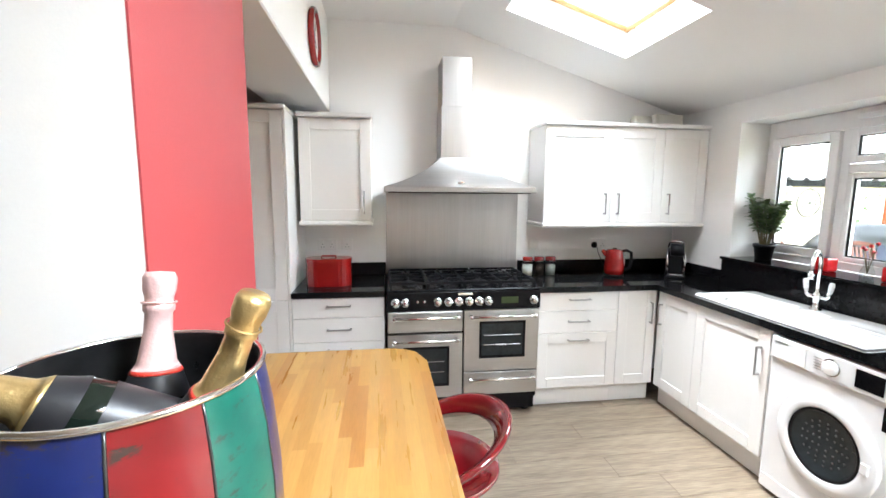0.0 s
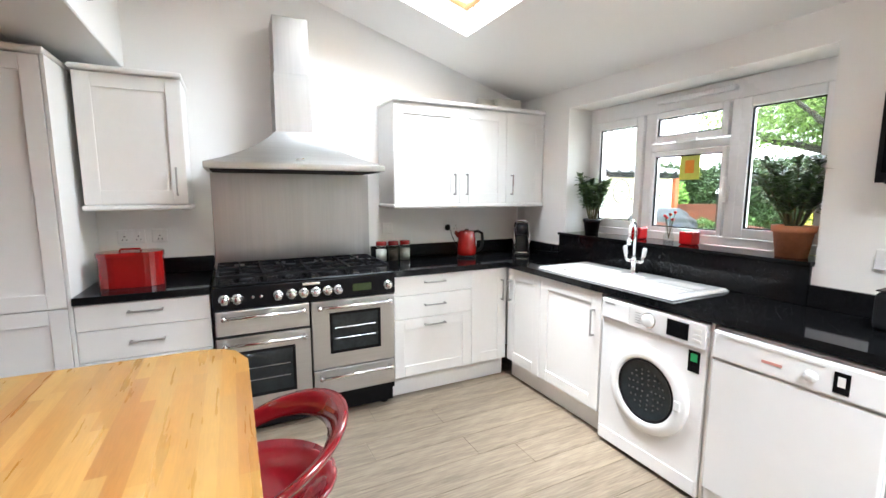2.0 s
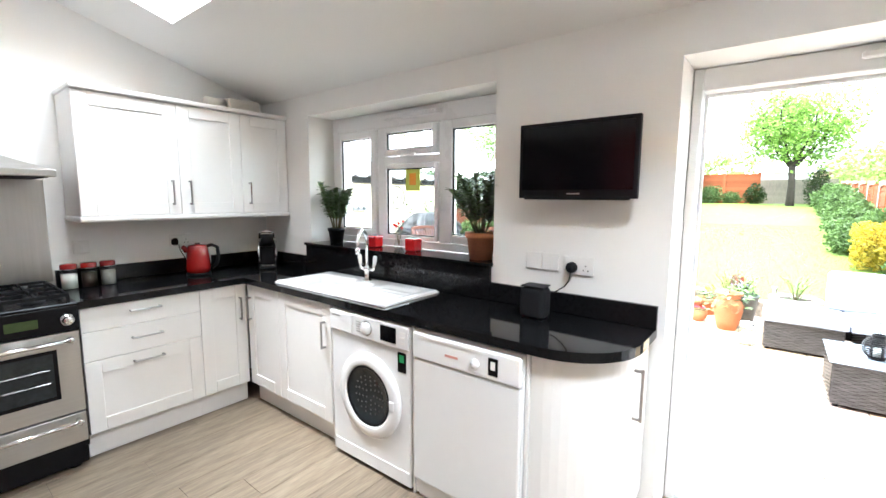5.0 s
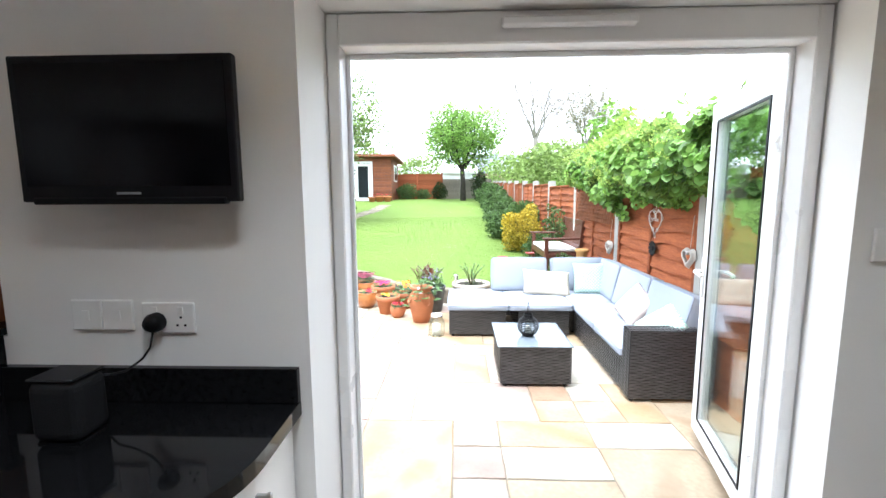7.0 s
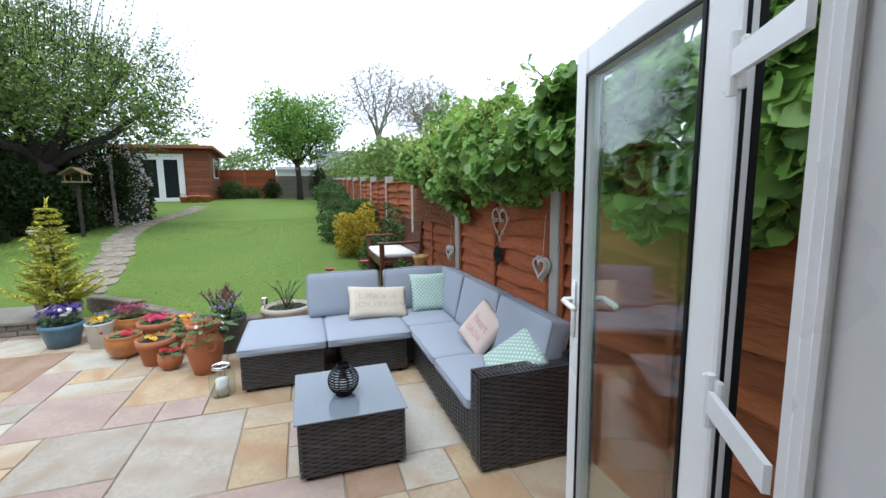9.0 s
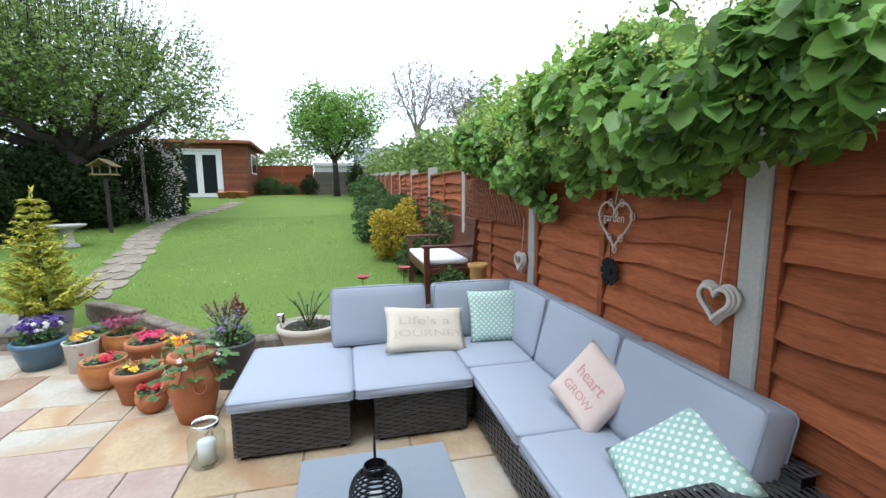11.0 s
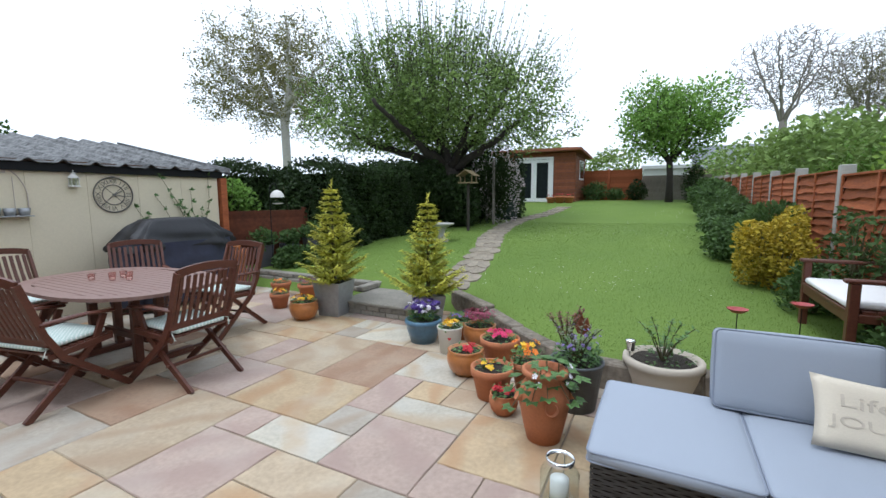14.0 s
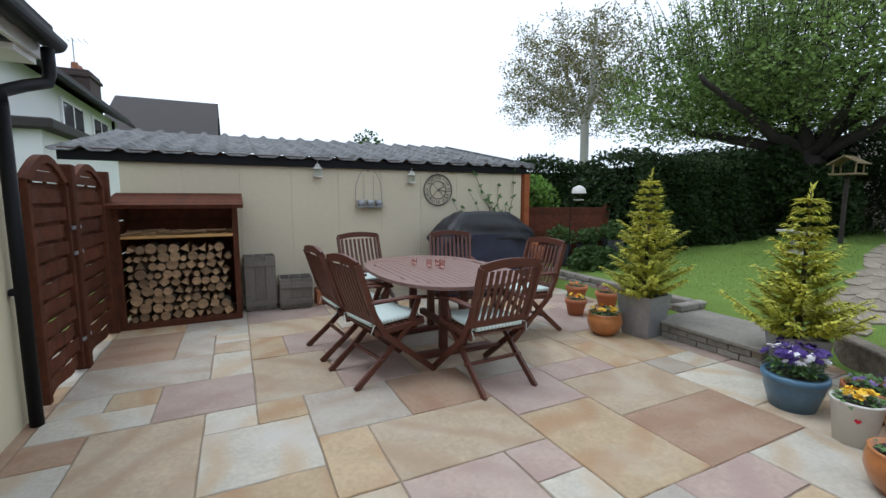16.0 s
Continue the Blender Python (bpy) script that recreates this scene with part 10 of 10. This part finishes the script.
part("pot", lathe([(0, 0), (0.09, 0), (0.09, 0.30), (0.068, 0.60), (0.075, 0.76), (0.092, 0.78), (0.092, 0.81), (0.07, 0.815), (0.065, 0.70), (0, 0.70)], 22), stuff_of("yellow_clay", (0.44, 0.25, 0.085), 0.8, vary=0.2, bump=0.3), t, smooth=True)
for x, y, h in ((8.95, -0.15, 0.36), (9.25, -0.62, 0.36)):
    t = thing("metal_poppy", (x, y, lawn_z(x, y)), 0, "red metal poppy on a thin stake", "ornament", "metal poppies")
    part("stake", bar(bmesh.new(), (0, 0, -0.03), (0, 0, h), 0.004, n=6), CAST, t)
    part("flower", lathe([(0.0, h - 0.01), (0.04, h + 0.0), (0.075, h + 0.025), (0.078, h + 0.03), (0.04, h + 0.008), (0, h)], 9), stuff_of("faded_red_metal", (0.34, 0.05, 0.05), 0.5, vary=0.2, bump=0.1) if x < 9 else bpy.data.materials["faded_red_metal"], t)


# ---------- bird table, bird bath ----------
# wood colour lowered for the shade round the bird table
BIRCH = stuff_of("shaded_bird_table_wood", (0.20, 0.15, 0.075), 0.8, vary=0.2, bump=0.3)
x, y = 15.2, 4.95
z = lawn_z(x, y)
z += 0.13
t = thing("bird_table", (x, y, z), 0, "wooden bird table with a pitched roof on a post", "bird table")
part("post", boxes(((-0.03, -0.03, -0.18), (0.03, 0.03, 1.10)), bevel=0.004), BARK, t)
part("tray", boxes(((-0.18, -0.21, 1.10), (0.18, 0.21, 1.13)), bevel=0.004), BIRCH, t)
for a in (-0.15, 0.13):
    for b in (-0.17, 0.15):
        part("upright", boxes(((a, b, 1.13), (a + 0.02, b + 0.02, 1.31))), BIRCH, t)
for s in (-1, 1):
    bm = bmesh.new()
    box(bm, (-0.21, -0.145, -0.008), (0.21, 0.145, 0.008))
    part("roof", bm, BIRCH, t, at=pose(0, s * 0.118, 1.36, -32 * s))
x, y = 13.3, 4.75
t = thing("bird_bath", (x, y, lawn_z(x, y)), 0, "low grey stone bird bath on the lawn", "bird bath")
part("stand", lathe([(0, -0.02), (0.16, -0.02), (0.15, 0.04), (0.085, 0.08), (0.075, 0.26), (0.13, 0.32), (0, 0.32)], 20), CONCRETE, t, smooth=True)
part("bowl", lathe([(0, 0.321), (0.15, 0.322), (0.27, 0.37), (0.28, 0.40), (0.25, 0.40), (0.14, 0.36), (0, 0.35)], 24), CONCRETE, t, smooth=True)
for x, y, h in ((10.15, 6.42, 1.12),):
    t = thing("bird_feeder", (x, y, lawn_z(x, y)), 0, "white bird feeder hanging from an iron crook", "bird feeder", "bird feeders")
    part("crook", tube(bmesh.new(), [(0, 0, -0.05), (0, 0, h + 0.25), (0.05, 0, h + 0.33), (0.13, 0, h + 0.33), (0.16, 0, h + 0.25)], 0.008, 6), CAST, t)
    part("dome", lathe([(0.12, h + 0.10), (0.10, h + 0.17), (0.05, h + 0.215), (0.0, h + 0.23)], 18), OLDWHITE, t, smooth=True, at=pose(0.16, 0, 0))
    part("feeder", lathe([(0, h), (0.045, h), (0.045, h + 0.11), (0, h + 0.11)], 12), JAR_GLASS, t, at=pose(0.16, 0, 0))
    part("tray", lathe([(0, h - 0.02), (0.08, h - 0.01), (0.085, h + 0.005), (0, h - 0.005)], 16), OLDWHITE, t, at=pose(0.16, 0, 0))
# white blossom climber beside the bird table, on an arch, and a grey compost bin
t = thing("blossom_climber", on_lawn(17.3, 5.15), 0, "white flowering climber on a wooden arch under the apple tree", "climber")
for s in (-0.5, 0.5):
    part("post", beam(bmesh.new(), (s, s * 0.6, 0), (s, s * 0.6, 1.9), 0.06, 0.06), WEATHERED, t)
for k in range(6):
    part("rung", beam(bmesh.new(), (-0.5, -0.3, 0.3 + k * 0.3), (0.5, 0.3, 0.3 + k * 0.3), 0.03, 0.03), WEATHERED, t)
p = blob_points(8000, (0, 0, 1.15), (0.85, 0.75, 1.0), 33, 0.8)
v, f = leaf_cloud(p, 0.075, 33)
cloud_part("foliage", v, f, L_HEDGE, t)
p = blob_points(1500, (0.05, -0.15, 1.28), (0.95, 0.84, 1.06), 34, 0.12)
v, f = leaf_cloud(p, 0.06, 34)
cloud_part("blossom", v, f, leaf_material("white_blossom", (0.62, 0.55, 0.55), (0.50, 0.42, 0.42), 0.2), t)
t = thing("compost_bin", on_lawn(18.6, 5.12), 0, "dark green plastic compost bin", "compost bin")
part("body", lathe([(0, 0), (0.42, 0), (0.33, 0.75), (0.36, 0.78), (0.34, 0.85), (0, 0.90)], 20), stuff_of("dark_green_plastic", (0.022, 0.045, 0.036), 0.5, vary=0.15, bump=0.1), t, smooth=True)


# ---------- summerhouse ----------
def summerhouse():
    x, y0, y1 = 25.0, 4.05, 7.75
    z = lawn_z(x, 5.8) - 0.02
    clad = stuff_of("orange_brown_cladding", (0.255, 0.085, 0.034), 0.7, vary=0.25, grain=14, patch=3, bump=0.4, per_piece=0.16, second=(0.145, 0.046, 0.020))
    t = thing("summerhouse", (0, 0, 0), 0, "red-brown timber summerhouse with white glazed doors", "summerhouse")
    for k in range(15):
        za, zb = z + k * 0.15, z + k * 0.15 + 0.145
        for a, b in ((y0, 5.02), (6.83, y1)):
            part("board", boxes(((x - 0.02, a, za), (x + 0.02, b, zb)), bevel=0.018), clad, t)
        if k > 13:
            part("board", boxes(((x - 0.02, 5.02, za), (x + 0.02, 6.83, zb)), bevel=0.006), clad, t)
        part("side_board", boxes(((x + 0.02, y0 - 0.02, za), (x + 2.6, y0 + 0.02, zb)), bevel=0.018), clad, t)
    part("back", boxes(((x + 0.05, y1 - 0.05, z), (x + 2.6, y1, z + 2.2)), ((x + 2.55, y0 + 0.02, z), (x + 2.6, y1 - 0.05, z + 2.2))), clad, t)
    part("inside", boxes(((x + 0.5, y0 + 0.1, z + 0.02), (x + 2.5, y1 - 0.1, z + 2.1))), stuff_of("dim_blue_interior", (0.03, 0.04, 0.075), 0.8, vary=0.3, patch=1, bump=0), t)
    bm = bmesh.new()
    vs = [bm.verts.new(p) for p in ((x - 0.45, y0 - 0.3, z + 2.30), (x - 0.45, y1 + 0.3, z + 2.30), (x + 2.9, y1 + 0.3, z + 2.12), (x + 2.9, y0 - 0.3, z + 2.12), (x - 0.45, y0 - 0.3, z + 2.42), (x - 0.45, y1 + 0.3, z + 2.42), (x + 2.9, y1 + 0.3, z + 2.24), (x + 2.9, y0 - 0.3, z + 2.24))]
    for f in ((3, 2, 1, 0), (4, 5, 6, 7), (0, 1, 5, 4), (1, 2, 6, 5), (2, 3, 7, 6), (3, 0, 4, 7)):
        bm.faces.new([vs[i] for i in f])
    part("roof", bm, clad, t)
    bm = bmesh.new()
    for a, b in (((x - 0.03, 5.03, z), (x + 0.03, 5.13, z + 2.08)), ((x - 0.03, 6.72, z), (x + 0.03, 6.82, z + 2.08)), ((x - 0.03, 5.13, z + 1.98), (x + 0.03, 6.72, z + 2.08))):
        box(bm, a, b, 0.004)
    fr = part("door_frame", bm, UPVC, t)
    for a, b in ((5.14, 5.92), (5.93, 6.71)):
        bm = bmesh.new()
        for p, q in (((x - 0.02, a, z + 0.03), (x + 0.02, a + 0.12, z + 1.97)), ((x - 0.02, b - 0.12, z + 0.03), (x + 0.02, b, z + 1.97)), ((x - 0.02, a + 0.12, z + 0.03), (x + 0.02, b - 0.12, z + 0.20)), ((x - 0.02, a + 0.12, z + 1.83), (x + 0.02, b - 0.12, z + 1.97))):
            box(bm, p, q, 0.004)
        d = part("door", bm, UPVC, t)
        g = part("pane", boxes(((x - 0.005, a + 0.12, z + 0.20), (x, b - 0.12, z + 1.83))), DARK_GLASS, d)
    part("curtain", boxes(((x + 0.04, 5.25, z + 0.5), (x + 0.06, 5.80, z + 1.9))), stuff_of("blue_curtain", (0.05, 0.09, 0.25), 0.9, vary=0.2), t)
    w = part("window", boxes(((x + 0.9, y0 - 0.045, z + 1.05), (x + 2.0, y0 - 0.021, z + 1.95)), bevel=0.004), UPVC, t)
    part("pane", boxes(((x + 0.98, y0 - 0.05, z + 1.13), (x + 1.92, y0 - 0.046, z + 1.87))), DARK_GLASS, w)
    for k, (yy, s) in enumerate(((4.55, 0.24), (4.95, 0.20), (4.15, 0.22))):
        pot((x - 0.7, yy, lawn_z(x - 0.7, yy)), s, s * 1.3, "classic", TERRA, "terracotta pot of flowers by the summerhouse", 60, [("red", 12, 0.03, 0.8)], 200 + k, "summerhouse pots", high=0.1)


summerhouse()


# ---------- end of the garden and beyond ----------
def end_fence():
    t = thing("end_fence", (0, 0, 0), 0, "red-brown panel fence across the garden end", "fence", kind="structure")
    z = lawn_z(27.5, 2)
    for k in range(9):
        part("board", boxes(((27.5, 1.5, z + k * 0.16), (27.53, 4.3, z + k * 0.16 + 0.17)), bevel=0.004), FENCE, t)
        part("board", boxes(((28.2, -1.45, z + k * 0.13), (28.23, 1.45, z + k * 0.13 + 0.135)), bevel=0.004), WEATHERED, t)
    for y in (1.47, 2.9, 4.3):
        part("post", boxes(((27.42, y - 0.05, z - 0.1), (27.50, y + 0.05, z + 1.5)), bevel=0.006), FENCE, t)


end_fence()
PANEL = stuff_of("pale_painted_shed", (0.62, 0.63, 0.62), 0.6, vary=0.06, bump=0.1)
SLATE = stuff_of("grey_slate_roof", (0.17, 0.18, 0.19), 0.8, vary=0.2, grain=10, patch=3, bump=0.3)


def gabled(name, x0, x1, y0, y1, z0, ze, zr, wall, roof, label, axis="y", over=0.25):
    """A plain building with a pitched roof whose ridge runs along the axis."""
    t = thing(name, (0, 0, 0), 0, label, "building", "far buildings")
    part("wall", boxes(((x0, y0, z0), (x1, y1, ze))), wall, t)
    bm = bmesh.new()
    if axis == "y":
        xm = (x0 + x1) / 2
        sec = [(x0 - over, ze - 0.05), (xm, zr), (x1 + over, ze - 0.05), (x1 + over, ze + 0.12), (xm, zr + 0.17), (x0 - over, ze + 0.12)]
        ends = [[bm.verts.new((x, y, z)) for x, z in sec] for y in (y0 - over, y1 + over)]
    else:
        ym = (y0 + y1) / 2
        sec = [(y0 - over, ze - 0.05), (ym, zr), (y1 + over, ze - 0.05), (y1 + over, ze + 0.12), (ym, zr + 0.17), (y0 - over, ze + 0.12)]
        ends = [[bm.verts.new((x, y, z)) for y, z in sec] for x in (x0 - over, x1 + over)]
    for k in range(6):
        j = (k + 1) % 6
        bm.faces.new((ends[0][k], ends[0][j], ends[1][j], ends[1][k]))
    bm.faces.new(ends[0][::-1])
    bm.faces.new(ends[1])
    part("roof", bm, roof, t)
    bm = bmesh.new()
    for s in range(2):
        if axis == "y":
            y = (y0, y1)[s]
            bm.faces.new([bm.verts.new(p) for p in ((x0, y, ze), (x1, y, ze), (xm, y, zr))])
        else:
            x = (x0, x1)[s]
            bm.faces.new([bm.verts.new(p) for p in ((x, y0, ze), (x, y1, ze), (x, ym, zr))])
    part("gable", bm, wall, t)
    return t


gabled("white_shed", 30.0, 32.0, -0.6, 1.5, 1.0, 2.85, 3.35, PANEL, PANEL, "white painted shed beyond the end fence", "y", 0.1)
gabled("far_bungalow", 46, 54, -8.5, -1.5, 1.0, 3.6, 5.6, stuff_of("far_brick", (0.25, 0.17, 0.13), 0.9, vary=0.2), SLATE, "far bungalow with a grey slate roof", "y")
WHITE_RENDER = stuff_of("white_house_render", (0.74, 0.74, 0.73), 0.8, vary=0.04, grain=60, patch=1, bump=0.3)
BRICK = stuff_of("red_brick_gable", (0.30, 0.13, 0.075), 0.9, vary=0.25, grain=16, bump=0.4)
gabled("brown_roofed_house", 0.9, 4.6, 22.0, 29.0, -0.2, 3.75, 5.75, WHITE_RENDER, TILE, "white house with a dark brown tiled roof", "x", 0.2)


def white_house():
    t = gabled("white_house", -6.0, 2.0, 10.0, 18.4, -0.2, 3.72, 6.0, WHITE_RENDER, TILE, "white rendered house next door with dark roof and chimney", "y", 0.35)
    t["category"] = "house"
    for y in (13.3, 15.6):
        w = part("window", boxes(((2.001, y, 2.70), (2.05, y + 1.5, 3.50)), bevel=0.004), UPVC, t)
        part("pane", boxes(((2.051, y + 0.08, 2.78), (2.056, y + 0.70, 3.42)), ((2.051, y + 0.80, 2.78), (2.056, y + 1.42, 3.42))), DARK_GLASS, w)
    part("bay_roof", boxes(((1.9, 9.6, 2.36), (2.9, 14.8, 2.52)), bevel=0.02), TILE, t)
    part("extension", boxes(((1.9, 9.8, -0.2), (2.7, 14.6, 2.36))), WHITE_RENDER, t)
    c = part("chimney", boxes(((1.15, 16.5, 3.7), (1.85, 17.6, 4.85)), ((1.10, 16.45, 4.65), (1.90, 17.65, 4.75)), bevel=0.01), stuff_of("sooty_brick", (0.07, 0.05, 0.045), 0.95, vary=0.3, bump=0.5), t)
    for k in range(3):
        part("chimney_pot", bar(bmesh.new(), (1.5, 16.7 + 0.35 * k, 4.85), (1.5, 16.7 + 0.35 * k, 5.05), 0.10, 0.08, n=10), BRICK, c)
    part("gutter", boxes(((2.34, 9.7, 3.62), (2.46, 18.7, 3.71)), bevel=0.02), BLACK_PIPE, t)
    part("downpipe", bar(bmesh.new(), (2.08, 17.6, 1.0), (2.08, 17.6, 3.65), 0.04), BLACK_PIPE, t)
    a = part("aerial", bar(bmesh.new(), (1.45, 16.9, 4.8), (1.45, 16.9, 5.75), 0.015, n=6), ZINC, t)
    for k in range(6):
        bar_ = bar(bmesh.new(), (1.75 - 0.14 * k, 16.7, 5.70), (1.75 - 0.14 * k, 17.1, 5.70), 0.008, n=5)
        part("element", bar_, ZINC, a)


white_house()


# ---------- daisies and grass ----------
def on_grass(x, y):
    if y < -1.3 or y > 7.3 or x < edge_x(y) + 0.10:
        return False
    for (xa, ya), (xb, yb) in zip(PATHWAY, PATHWAY[1:]):
        if xa <= x <= xb and abs(y - (ya + (yb - ya) * (x - xa) / (xb - xa))) < 0.32:
            return False
    return not (x < 10.3 and 2.9 < y < 4.2)


def lawn_cover():
    rng = random.Random(3)
    verts, faces = [], []
    n = 0
    while n < 90000:
        x = 8.4 + 9.5 * rng.random() ** 1.6
        y = rng.uniform(-1.3, 7.2)
        n += 1
        if not on_grass(x, y):
            continue
        z = lawn_z(x, y) - 0.004
        a = rng.uniform(0, 6.283)
        h, w = rng.uniform(0.010, 0.026), 0.0022 + 0.0003 * (x - 8)
        dx, dy = math.cos(a), math.sin(a)
        k = len(verts)
        lean = rng.uniform(-0.014, 0.014)
        verts += [(x - dx * w, y - dy * w, z), (x + dx * w, y + dy * w, z), (x + dy * lean, y - dx * lean, z + h)]
        faces.append((k, k + 1, k + 2))
    t = thing("grass", (0, 0, 0), 0, "short green blades of the mown lawn", "grass", kind="stuff")
    ob = cloud_part("blades", np.array(verts), np.array(faces), leaf_material("grass_blade", (0.152, 0.220, 0.043), (0.100, 0.158, 0.029), 0.35, (0.7, 1.3), 0.8, 0.05), t, kind="stuff")
    t = thing("daisies", (0, 0, 0), 0, "scattered small white daisies in the lawn", "daisies", kind="stuff")
    bm = bmesh.new()
    n = 0
    while n < 900:
        x, y = 10.2 + 12 * rng.random(), rng.uniform(-0.6, 6.5)
        if not on_grass(x, y) or math.sin(x * 1.3) + math.sin(y * 2.1 + x) + rng.uniform(-1, 1) < 0.2:
            n += 0.2
            continue
        n += 1
        z = lawn_z(x, y) + 0.03
        r = 0.006 + 0.0007 * (x - 8)
        c = [bm.verts.new((x + r * math.cos(q), y + r * math.sin(q), z)) for q in (0, 1.047, 2.094, 3.142, 4.189, 5.236)]
        bm.faces.new(c)
    part("heads", bm, stuff_of("daisy_white", (0.75, 0.75, 0.72), 0.8, bump=0), t)


lawn_cover()

# ---------- floor planks ----------
def planks():
    rng = random.Random(21)
    w, shapes = 0.19, {}
    n = 0
    y = SY
    while y < NY - 0.001:
        d = min(w, NY - y)
        x = -3.2 + rng.uniform(-1.1, 0)
        while x < 3.69:
            l = 1.26
            a, b = max(x, -3.2), min(x + l, 3.62)
            if b - a > 0.02:
                key = (round(b - a, 2), round(d, 2))
                if key not in shapes:
                    me = bpy.data.meshes.new("plank")
                    bm = boxes(((0, 0.0008, 0), (key[0] - 0.0015, key[1] - 0.0012, 0.006)), bevel=0.001)
                    bm.to_mesh(me)
                    bm.free()
                    me.materials.append(FLOORBOARD)
                    shapes[key] = me
                ob = new("plank", shapes[key])
                ob.location = (a, y, -0.006)
                ob.parent = FLOOR
                n += 1
            x += l
        y += w
    return n


planks()
